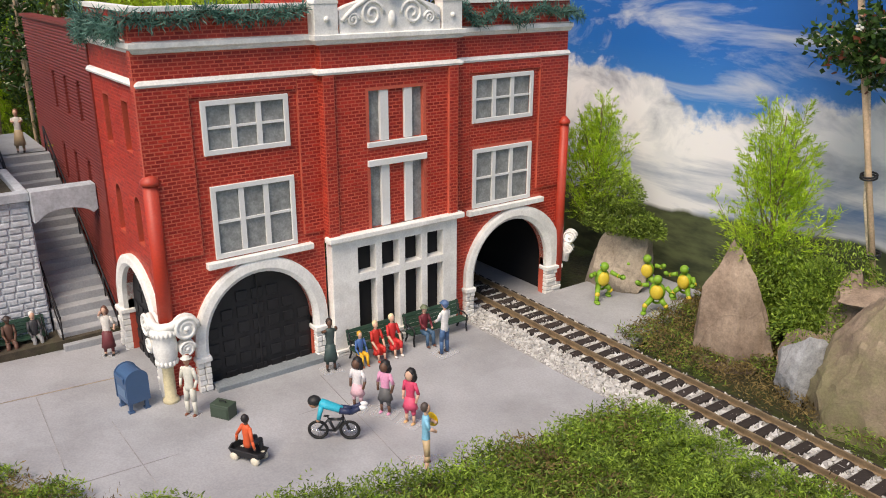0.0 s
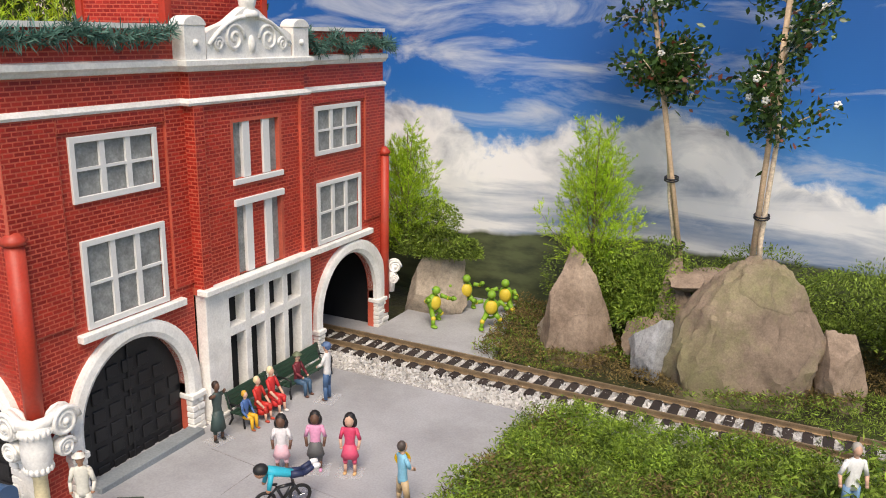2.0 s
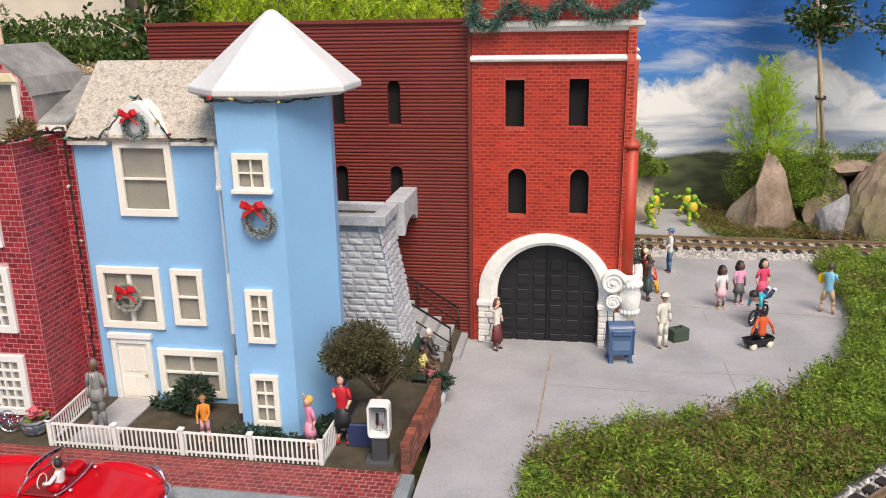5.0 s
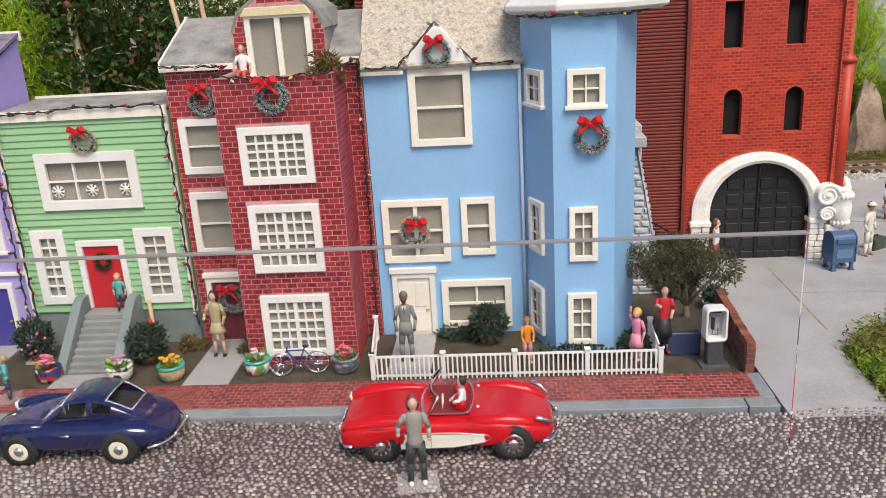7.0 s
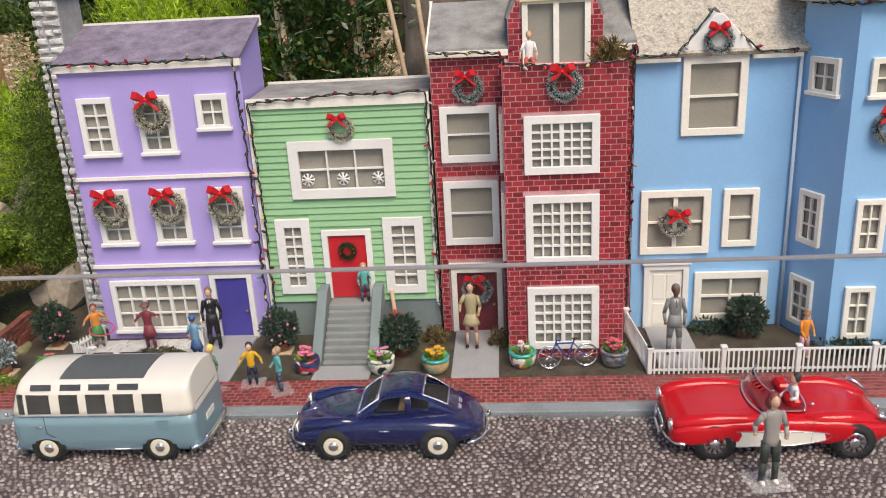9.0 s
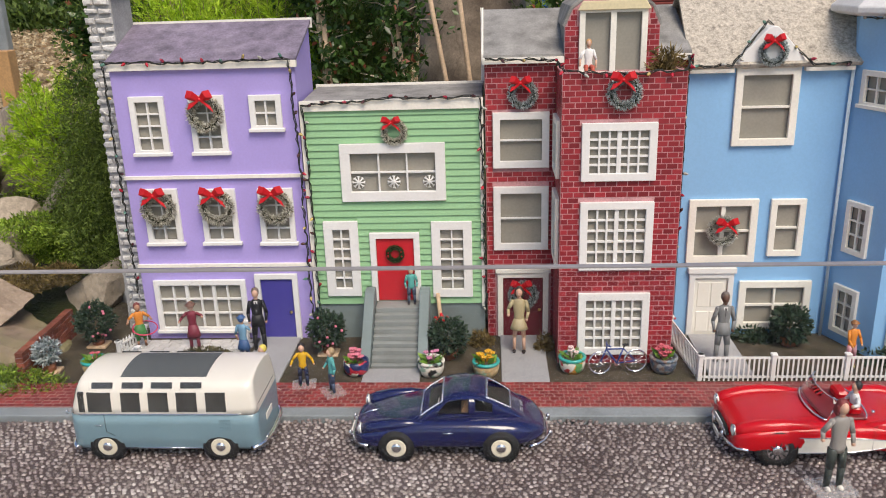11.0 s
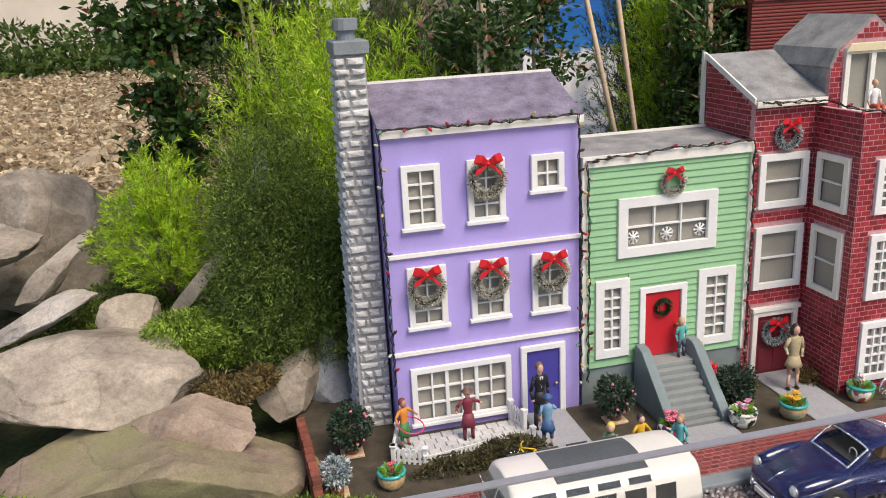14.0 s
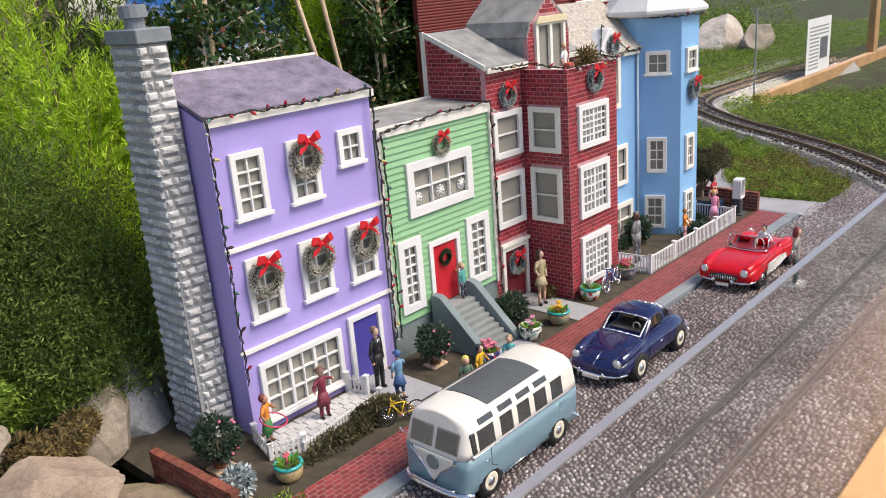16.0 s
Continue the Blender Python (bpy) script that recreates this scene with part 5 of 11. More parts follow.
track("railway_track", "brass garden railway track on dark ties", [(0.40, 0.762), (0.655, 0.756), (0.9, 0.7505), (1.15, 0.7465), (1.5, 0.742), (2.2, 0.738), (3.0, 0.74)], chips=36000, wide=0.060)


# ---- painted sky behind the station ----
def sky_mural_material():
    """A printed banner: blue above, heaped clouds below, low hills at its foot."""
    m, ns, ls, p = nodes_of("printed_sky_banner")
    uv = ns.new("ShaderNodeUVMap")
    uv.uv_map = "metres"
    sep = ns.new("ShaderNodeSeparateXYZ")
    ls.new(uv.outputs["UV"], sep.inputs[0])

    def math_node(op, a, b=None, c=None):
        n = ns.new("ShaderNodeMath")
        n.operation = op
        for i, v in enumerate((a, b, c)):
            if v is None:
                continue
            if hasattr(v, "is_linked"):
                ls.new(v, n.inputs[i])
            else:
                n.inputs[i].default_value = v
        return n.outputs[0]

    def noise_at(scale, detail, rough, sx, sy, shift=0.0, distort=0.0):
        mp = ns.new("ShaderNodeMapping")
        mp.inputs["Scale"].default_value = (sx, sy, 1)
        mp.inputs["Location"].default_value = (shift, shift * 0.7, 0)
        ls.new(uv.outputs["UV"], mp.inputs["Vector"])
        n = add_node(ns, "ShaderNodeTexNoise", Scale=scale, Detail=detail, Roughness=rough, Distortion=distort)
        ls.new(mp.outputs[0], n.inputs["Vector"])
        return n.outputs["Fac"]
    z, x = sep.outputs[1], sep.outputs[0]
    blue = ramp_of(ns, [(0.0, (0.09, 0.31, 0.66)), (0.3, (0.016, 0.15, 0.50)), (1.0, (0.004, 0.040, 0.22))])
    ls.new(math_node("MULTIPLY_ADD", z, 1.7, -0.3), blue.inputs["Fac"])
    # heaped clouds: a bumpy top edge that stands lower to the right
    heap = noise_at(6.0, 3.0, 0.5, 1.0, 1.0, 3.1, 0.2)
    fine = noise_at(22.0, 8.0, 0.62, 1.0, 1.0, 4.4, 0.2)
    rise = ramp_of(ns, [(k, (h / 0.4,) * 3) for k, h in ((0.0, 0.29), (0.18, 0.33), (0.27, 0.300), (0.30, 0.252), (0.36, 0.258), (0.40, 0.303), (0.50, 0.300), (0.55, 0.228), (0.65, 0.205), (1.0, 0.19))])
    ls.new(math_node("MULTIPLY", math_node("SUBTRACT", x, 0.1), 0.5), rise.inputs["Fac"])
    edge = math_node("MULTIPLY", rise.outputs["Color"], 0.4)
    bumps = math_node("ADD", math_node("MULTIPLY", math_node("SUBTRACT", heap, 0.5), 0.10), math_node("MULTIPLY", math_node("SUBTRACT", fine, 0.5), 0.085))
    top = math_node("ADD", math_node("SUBTRACT", edge, z), bumps)
    mask = ramp_of(ns, [(0.495, (0, 0, 0)), (0.512, (1, 1, 1))])
    ls.new(math_node("ADD", top, 0.5), mask.inputs["Fac"])
    puff = noise_at(9.0, 10.0, 0.6, 1.0, 1.5, 7.7, 0.6)
    white = ramp_of(ns, [(0.32, (0.34, 0.36, 0.42)), (0.43, (0.62, 0.64, 0.67)), (0.56, (0.86, 0.86, 0.86))])
    ls.new(puff, white.inputs["Fac"])
    # long grey streaks under the heaps
    streak = noise_at(3.0, 8.0, 0.6, 0.9, 7.5, 1.3, 0.4)
    low = ramp_of(ns, [(0.34, (0.16, 0.25, 0.42)), (0.46, (0.42, 0.47, 0.55)), (0.6, (0.78, 0.79, 0.80))])
    ls.new(streak, low.inputs["Fac"])
    lowmask = ramp_of(ns, [(0.42, (1, 1, 1)), (0.58, (0, 0, 0))])
    ls.new(math_node("ADD", math_node("MULTIPLY_ADD", z, 3.0, -0.05), math_node("MULTIPLY", math_node("SUBTRACT", puff, 0.5), 0.5)), lowmask.inputs["Fac"])
    cloud = mixer(ns, ls, lowmask.outputs["Color"], white.outputs["Color"], low.outputs["Color"])
    wisp = noise_at(2.6, 9.0, 0.62, 1.3, 4.2, 11.0, 0.8)
    wmask = ramp_of(ns, [(0.50, (0, 0, 0)), (0.66, (0.85,) * 3)])
    ls.new(wisp, wmask.inputs["Fac"])
    sky = mixer(ns, ls, wmask.outputs["Color"], blue.outputs["Color"], (0.55, 0.60, 0.68))
    both = mixer(ns, ls, mask.outputs["Color"], sky, cloud)
    hill = noise_at(2.2, 6.0, 0.55, 1.0, 0.05, 5.0)
    hmask = ramp_of(ns, [(0.497, (0, 0, 0)), (0.503, (1, 1, 1))])
    ls.new(math_node("ADD", math_node("SUBTRACT", math_node("MULTIPLY_ADD", math_node("SUBTRACT", hill, 0.5), 0.12, 0.095), z), 0.5), hmask.inputs["Fac"])
    hn = noise_at(16.0, 6.0, 0.6, 1.0, 3.0, 2.0)
    hcol = ramp_of(ns, [(0.35, (0.035, 0.045, 0.025)), (0.6, (0.10, 0.12, 0.055))])
    ls.new(hn, hcol.inputs["Fac"])
    ls.new(mixer(ns, ls, hmask.outputs["Color"], both, hcol.outputs["Color"]), p.inputs["Base Color"])
    p.inputs["Roughness"].default_value = 0.5
    wv = add_node(ns, "ShaderNodeTexWave", Scale=90.0, Distortion=0.4)
    wv.bands_direction = "Y"
    ls.new(uv.outputs["UV"], wv.inputs["Vector"])
    b = add_node(ns, "ShaderNodeBump", Strength=0.03, Distance=0.001)
    ls.new(wv.outputs["Fac"], b.inputs["Height"])
    ls.new(b.outputs["Normal"], p.inputs["Normal"])
    return m


bm = B()
plan = []
for k in range(61):
    x = -0.02 + 3.2 * k / 60
    plan.append((x, 1.10 + 0.012 * math.sin(x * 7) - 0.10 * max(0, (0.8 - x)) * 0.6 + 0.10 * max(0, x - 1.6) ** 2))
a = [[bm.verts.new((x, y, z)) for x, y in plan] for z in (-0.03, 0.95)]
b2 = [[bm.verts.new((x, y + 0.004, z)) for x, y in plan] for z in (-0.03, 0.95)]
for k in range(60):
    bm.faces.new((a[0][k], a[0][k + 1], a[1][k + 1], a[1][k])).smooth = True
    bm.faces.new((b2[0][k + 1], b2[0][k], b2[1][k], b2[1][k + 1]))
solid("backdrop", bm, sky_mural_material(), "printed sky banner with white clouds and low hills", "banner", kind="structure")

# ---- foliage ----
FERN = leafy("bright_green_fern", (0.20, 0.37, 0.015), (0.66, 0.86, 0.06), 0.5, 0.3)
FERN_DARK = leafy("deep_green_juniper", (0.030, 0.062, 0.011), (0.125, 0.20, 0.034), 0.6, 0.45)
MOSS = leafy("green_moss", (0.055, 0.095, 0.012), (0.30, 0.42, 0.06), 0.7, 0.6)
MOSS_BROWN = leafy("browning_moss", (0.085, 0.060, 0.024), (0.31, 0.23, 0.08), 0.8, 0.5)
MOSS_BRIGHT = leafy("fresh_moss", (0.075, 0.150, 0.014), (0.36, 0.50, 0.06), 0.6, 0.6)
BROAD = leafy("dark_glossy_leaves", (0.018, 0.050, 0.012), (0.095, 0.18, 0.04), 0.3, 0.4)
SHRUB = leafy("grey_green_box_leaves", (0.018, 0.040, 0.022), (0.075, 0.125, 0.075), 0.5, 0.3)
OLIVE = leafy("olive_foam_foliage", (0.055, 0.052, 0.022), (0.16, 0.145, 0.065), 0.8, 0.35)
PINE = leafy("blue_green_garland_needles", (0.020, 0.085, 0.065), (0.17, 0.34, 0.27), 0.5, 0.25)
PALE_BARK = surface("pale_tan_bark", (0.85, 0.68, 0.50), 0.85, var=0.4, scale=120, bump=0.7)
BARK = surface("brown_bark", (0.24, 0.17, 0.11), 0.85, var=0.4, scale=120, bump=0.7)
STAKE = surface("pale_wood_stake", (0.66, 0.48, 0.31), 0.7, var=0.25, scale=40, bump=0.3)
PETAL = surface("white_petals", (0.85, 0.84, 0.78), 0.5, var=0.05)
RED_LEAF = surface("russet_young_leaves", (0.20, 0.06, 0.03), 0.5, var=0.2)


def leaf_mesh(name, centres, dirs, length, width, mats, rnd, mi=None, fold=0.25, normals=None):
    """One mesh of many small leaves: each is a folded pair of triangles."""
    n = len(centres)
    c, d = np.asarray(centres, float), np.asarray(dirs, float)
    d /= np.linalg.norm(d, axis=1)[:, None] + 1e-9
    r = rnd.randn(n, 3)
    s = np.cross(d, r)
    s /= np.linalg.norm(s, axis=1)[:, None] + 1e-9
    up = np.cross(s, d)
    L = length * rnd.uniform(0.6, 1.3, n)[:, None]
    W = width * rnd.uniform(0.7, 1.2, n)[:, None]
    mid = c + d * L * 0.5
    V = np.stack([c, mid + s * W + up * W * fold, c + d * L, mid - s * W + up * W * fold], 1).reshape(-1, 3)
    k = np.arange(n)[:, None] * 4
    Fc = np.concatenate([k + [0, 1, 2], k + [0, 2, 3]], 1).reshape(-1, 3)
    me = bpy.data.meshes.new(name)
    me.vertices.add(len(V))
    me.vertices.foreach_set("co", V.ravel())
    me.loops.add(len(Fc) * 3)
    me.loops.foreach_set("vertex_index", Fc.ravel().astype(np.int32))
    me.polygons.add(len(Fc))
    me.polygons.foreach_set("loop_start", np.arange(0, len(Fc) * 3, 3, dtype=np.int32))
    me.polygons.foreach_set("loop_total", np.full(len(Fc), 3, dtype=np.int32))
    for m in mats if isinstance(mats, (list, tuple)) else [mats]:
        me.materials.append(m)
    if mi is not None:
        me.polygons.foreach_set("material_index", np.repeat(mi, 2).astype(np.int32))
    me.update()
    me.validate()
    return me


def clump(name, label, category, c, size, count, mat, seed, leaf=(0.010, 0.0016), lean=0.5, kind="", lumps=9, group=""):
    """A rounded mass of moss or leaves over uneven lumps."""
    rnd = np.random.RandomState(seed)
    c, size = np.array(c), np.array(size)
    lc = rnd.randn(lumps, 3) * 0.38
    lr = rnd.uniform(0.42, 0.72, lumps)
    which = rnd.randint(0, lumps, count)
    u = rnd.randn(count, 3)
    u /= np.linalg.norm(u, axis=1)[:, None]
    rad = lr[which] * rnd.uniform(0.75, 1.0, count)
    p = (lc[which] + u * rad[:, None]) * size
    p[:, 2] = np.abs(p[:, 2]) if kind != "round" else p[:, 2]
    d = u + rnd.randn(count, 3) * lean
    ob = new(name, leaf_mesh(name, c + p, d, leaf[0], leaf[1], mat, rnd))
    return tagged(ob, label, category, group, "stuff" if kind == "stuff" else "")


def conifer(label, base, height, radius, seed, mat=FERN, plumes=34, per=560, leaf=(0.0075, 0.00055), name="feathery_conifer", group="feathery shrubs", foot=0.0):
    """A feathery shrub: upswept plumes from one foot, each with side sprays of fine needles."""
    rnd = np.random.RandomState(seed)
    t = thing(name, label, "shrub", group)
    base = Vector(base)
    bm = B()
    tube(bm, [base, base + Vector((0.002, 0, height * 0.45)), base + Vector((0, 0.003, height * 0.9))], [0.003, 0.0022, 0.0006], 6)
    C, D = [], []
    for i in range(plumes):
        k = (i + rnd.rand()) / plumes
        a = i * 2.4 + rnd.uniform(-0.4, 0.4)
        out = np.array([math.cos(a), math.sin(a), 0.0])
        z0 = height * (foot + (0.55 - foot) * k)
        ln = height * rnd.uniform(0.38, 0.52) * (1.0 - 0.1 * k)
        reach = radius * (1.08 - 0.85 * k) * rnd.uniform(0.7, 1.12)
        rise = math.sqrt(max(ln * ln - reach * reach, (0.35 * ln) ** 2))
        p0 = np.array([base.x, base.y, base.z + z0])
        p1 = p0 + out * reach * 0.62 + [0, 0, rise * 0.36]
        p2 = p0 + out * reach + [0, 0, rise]
        f = np.linspace(0, 1, 5)[:, None]
        tube(bm, [tuple(q) for q in (1 - f) ** 2 * p0 + 2 * f * (1 - f) * p1 + f * f * p2], [0.0010, 0.0008, 0.0006, 0.0004, 0.0002], 4)
        sprays = 26
        s = np.sort(rnd.uniform(0.12, 1.0, sprays))[:, None]
        q = (1 - s) ** 2 * p0 + 2 * s * (1 - s) * p1 + s * s * p2
        tan = 2 * (1 - s) * (p1 - p0) + 2 * s * (p2 - p1)
        tan /= np.linalg.norm(tan, axis=1)[:, None]
        side = rnd.randn(sprays, 3)
        side -= tan * (side * tan).sum(1)[:, None]
        side /= np.linalg.norm(side, axis=1)[:, None]
        tw = tan * 0.80 + side * 0.62
        tl = ln * (0.34 - 0.20 * s) * rnd.uniform(0.7, 1.25, (sprays, 1))
        m = per // sprays
        w = rnd.rand(sprays, m, 1) ** 0.8
        C.append((q[:, None] + tw[:, None] * tl[:, None] * w).reshape(-1, 3))
        D.append((tw[:, None] * 0.9 + rnd.randn(sprays, m, 3) * 0.42).reshape(-1, 3))
    C, D = np.concatenate(C), np.concatenate(D)
    tagged(part("stem", bm, BARK, t), "", "", "", "stuff")
    me = leaf_mesh("foliage", C, D, leaf[0], leaf[1], mat, rnd)
    ob = new("foliage", me)
    ob.parent = t
    return t


def staked_tree(label, base, top, crown_low, spread, seed, stake_off=(0.012, 0.0, 0.0), leaves=3000, flowers=22, mat=BROAD, leaf=(0.011, 0.0032), rings=(), group="staked trees", lean=(0, 0, 0)):
    rnd = np.random.RandomState(seed)
    t = thing("staked_tree", label, "tree", group)
    b = Vector(base)
    bm = B()
    lv = Vector(lean)
    pts = [b + lv * (k / 8) + Vector((0.003 * math.sin(k * 1.7 + seed), 0.003 * math.cos(k * 1.3), (top - b.z) * k / 8)) for k in range(9)]
    tube(bm, pts, [0.0040 - 0.0003 * k for k in range(9)], 8)
    C, D = [], []
    for i in range(34):
        z = rnd.uniform(crown_low, top)
        p0 = Vector((b.x, b.y, z - 0.01)) + lv * ((z - b.z) / (top - b.z))
        a = rnd.uniform(0, 2 * math.pi)
        ln = spread * rnd.uniform(0.45, 1.15)
        p1 = p0 + Vector((math.cos(a) * ln, math.sin(a) * ln, ln * rnd.uniform(0.1, 0.8)))
        tube(bm, [p0, p0.lerp(p1, 0.5) + Vector((0, 0, 0.004)), p1], [0.0018, 0.0011, 0.0006], 5)
        for j in range(leaves // 34):
            q = p0.lerp(p1, rnd.uniform(0.15, 1.0)) + Vector(rnd.randn(3) * 0.012)
            C.append(q)
            D.append((p1 - p0).normalized() * 0.6 + Vector(rnd.randn(3)) * 0.9)
    part("trunk", bm, PALE_BARK, t)
    mi = (rnd.rand(len(C)) < 0.05).astype(int)
    ob = new("crown", leaf_mesh("crown", C, D, leaf[0], leaf[1], [mat, RED_LEAF], rnd, mi))
    ob.parent = t
    if flowers:
        bm = B()
        for i in range(flowers):
            q = C[rnd.randint(len(C))]
            for k in range(5):
                aa = 2 * math.pi * k / 5
                ball(bm, q + Vector((0.003 * math.cos(aa), -0.004, 0.003 * math.sin(aa))), 0.0026, 1)
        part("blossoms", bm, PETAL, t, "small white blossoms")
    so = Vector(stake_off)
    bm = B()
    limb(bm, (b.x + so.x, b.y + so.y - 0.004, b.z - 0.02), (b.x + so.x * 0.1 + lv.x * 0.8, b.y + so.y - 0.006 + lv.y * 0.8, top * 0.8), 0.0040, 0.0034, 9)
    part("stake", bm, STAKE, t, "pale wooden stake")
    for z in rings:
        bm = B()
        k = (z - b.z) / (top * 0.8 - b.z)
        cx = b.x + so.x * (1 - 0.9 * k) * 0.5 + lv.x * 0.8 * k
        cy = b.y - 0.004 + lv.y * 0.8 * k
        for dz in (0, 0.003):
            tube(bm, [(cx + 0.0095 * math.cos(2 * math.pi * q / 12), cy + 0.009 * math.sin(2 * math.pi * q / 12), z + dz + 0.002 * math.sin(2 * math.pi * q / 12)) for q in range(13)], 0.0013, 5)
        part("tie_band", bm, BLACK, t, "black rubber tie")
    return t


# ---- rocks ----
def rock_material(name, c1, c2, moss=None):
    m, ns, ls, p = nodes_of(name)
    tc = ns.new("ShaderNodeTexCoord")
    n1 = add_node(ns, "ShaderNodeTexNoise", Scale=11.0, Detail=9.0, Roughness=0.65)
    n2 = add_node(ns, "ShaderNodeTexNoise", Scale=140.0, Detail=6.0, Roughness=0.7)
    for n in (n1, n2):
        ls.new(tc.outputs["Object"], n.inputs["Vector"])
    r = ramp_of(ns, [(0.32, c1), (0.66, c2)])
    ls.new(n1.outputs["Fac"], r.inputs["Fac"])
    r2 = ramp_of(ns, [(0.3, (0.66,) * 3), (0.5, (1.0,) * 3), (0.72, (1.25,) * 3)])
    ls.new(n2.outputs["Fac"], r2.inputs["Fac"])
    col = mixer(ns, ls, 0.8, r.outputs["Color"], r2.outputs["Color"], "MULTIPLY")
    if moss:
        n3 = add_node(ns, "ShaderNodeTexNoise", Scale=6.0, Detail=7.0, Roughness=0.7)
        ls.new(tc.outputs["Object"], n3.inputs["Vector"])
        r3 = ramp_of(ns, [(0.40, (0, 0, 0)), (0.60, (0.85,) * 3)])
        ls.new(n3.outputs["Fac"], r3.inputs["Fac"])
        col = mixer(ns, ls, r3.outputs["Color"], col, moss)
    ls.new(col, p.inputs["Base Color"])
    n4 = add_node(ns, "ShaderNodeTexNoise", Scale=420.0, Detail=4.0, Roughness=0.7)
    ls.new(tc.outputs["Object"], n4.inputs["Vector"])
    r4 = ramp_of(ns, [(0.32, (0.55,) * 3), (0.5, (1.0,) * 3), (0.68, (1.45,) * 3)])
    ls.new(n4.outputs["Fac"], r4.inputs["Fac"])
    col = mixer(ns, ls, 0.38, col, r4.outputs["Color"], "MULTIPLY")
    wv = add_node(ns, "ShaderNodeTexWave", Scale=3.0, Distortion=16.0, Detail=4.0)
    wv.wave_profile = "SAW"
    ls.new(tc.outputs["Object"], wv.inputs["Vector"])
    r5 = ramp_of(ns, [(0.0, (0.60,) * 3), (0.04, (1.0,) * 3), (1.0, (1.05,) * 3)])
    ls.new(wv.outputs["Fac"], r5.inputs["Fac"])
    col = mixer(ns, ls, 0.5, col, r5.outputs["Color"], "MULTIPLY")
    ls.new(col, p.inputs["Base Color"])
    b = add_node(ns, "ShaderNodeBump", Strength=0.9, Distance=0.005)
    mxh = mixer(ns, ls, 0.42, n1.outputs["Color"], mixer(ns, ls, 0.55, n2.outputs["Color"], r5.outputs["Color"]))
    ls.new(mxh, b.inputs["Height"])
    ls.new(b.outputs["Normal"], p.inputs["Normal"])
    p.inputs["Roughness"].default_value = 0.85
    return m


ROCK_TAN = rock_material("tan_sandstone", (0.17, 0.12, 0.085), (0.41, 0.315, 0.235))
ROCK_MOSSY = rock_material("mossy_sandstone", (0.15, 0.11, 0.08), (0.30, 0.225, 0.165), (0.24, 0.235, 0.105))
ROCK_GREY = rock_material("grey_granite", (0.20, 0.205, 0.21), (0.44, 0.45, 0.46))
ROCK_PALE = rock_material("pale_split_slate", (0.36, 0.30, 0.24), (0.62, 0.56, 0.48))
ROCK_SLATE = rock_material("weathered_slate", (0.17, 0.14, 0.105), (0.46, 0.39, 0.305))


def rock(label, c, size, seed, mat, yaw=0.0, tilt=0.0, point=0.0, rough=0.05, cuts=14, sub=5, group="boulders", deep=0.46):
    """A boulder: a ball broken along planes, drawn towards a point, and weathered."""
    rnd = np.random.RandomState(seed)
    bm = B()
    vs = bmesh.ops.create_icosphere(bm, subdivisions=sub, radius=1.0)["verts"]
    planes = []
    for i in range(cuts):
        n = Vector(rnd.randn(3)).normalized()
        planes.append((n, rnd.uniform(deep, deep + 0.34)))
    R = Matrix.Rotation(yaw, 3, "Z") @ Matrix.Rotation(tilt, 3, "Y")
    off = Vector((seed * 1.7, seed * 0.3, 0))
    big = max(size)
    for v in vs:
        q = v.co.copy()
        for n, d in planes:
            k = q.dot(n) - d
            if k > 0:
                q -= n * k * 0.97
        q *= 1.0 + 0.06 * noise.fractal(q * 1.6 + off, 0.9, 2.0, 3)
        m = noise.ridged_multi_fractal(q * 3.1 + off, 0.9, 2.1, 4, 1.0, 2.0)
        q *= 1.0 + rough * (m - 1.0) * 0.5 + 0.022 * noise.noise(q * 9.0 + off) + 0.010 * noise.noise(q * 21.0 + off)
        if point:
            w = 1.0 - point * max(0.0, (q.z + 0.5) / 1.5)
            q.x, q.y = q.x * w, q.y * w
        q = R @ Vector((q.x * size[0], q.y * size[1], q.z * size[2]))
        v.co = q + Vector(c)
    bm.normal_update()
    for f in bm.faces:
        f.smooth = True
    for e in bm.edges:
        if len(e.link_faces) == 2 and e.calc_face_angle(0.0) > 0.36:
            e.smooth = False
    return solid("boulder", bm, mat, label, "rock", group)


# ---- rock bank behind the railway ----
rock("pointed tan boulder standing in moss", (0.946, 0.890, 0.030), (0.080, 0.055, 0.148), 3, ROCK_TAN, 0.3, -0.06, 0.56, 0.08)
rock("small tan rock wedged between boulders", (1.045, 0.905, 0.008), (0.037, 0.030, 0.039), 8, ROCK_TAN)
rock("small upright grey granite boulder", (1.070, 0.868, 0.020), (0.040, 0.034, 0.063), 12, ROCK_GREY, 0.4, 0.35)
rock("large rounded sandstone boulder with moss stains", (1.186, 0.888, 0.014), (0.119, 0.075, 0.143), 23, ROCK_MOSSY, 0.1, 0.0, 0.36, 0.13, 11, deep=0.60)
rock("flat tan slab lying across two rocks", (1.105, 0.955, 0.098), (0.081, 0.061, 0.020), 22, ROCK_TAN, 0.2, 0.1)
rock("upright tan rock under the slab", (1.078, 0.945, 0.055), (0.037, 0.037, 0.073), 25, ROCK_TAN, 0.2)
rock("narrow tan rock leaning on a boulder", (1.290, 0.905, 0.02), (0.043, 0.037, 0.088), 29, ROCK_TAN, 0.1, -0.1, 0.5)
rock("large grey granite boulder on the railway bank", (1.43, 0.945, 0.03), (0.122, 0.085, 0.122), 33, ROCK_GREY, 0.2, 0.2, 0.2)
rock("brown upright rock behind the station", (0.690, 0.968, 0.03), (0.073, 0.049, 0.088), 37, ROCK_SLATE, 0.2, 0.0, 0.2)
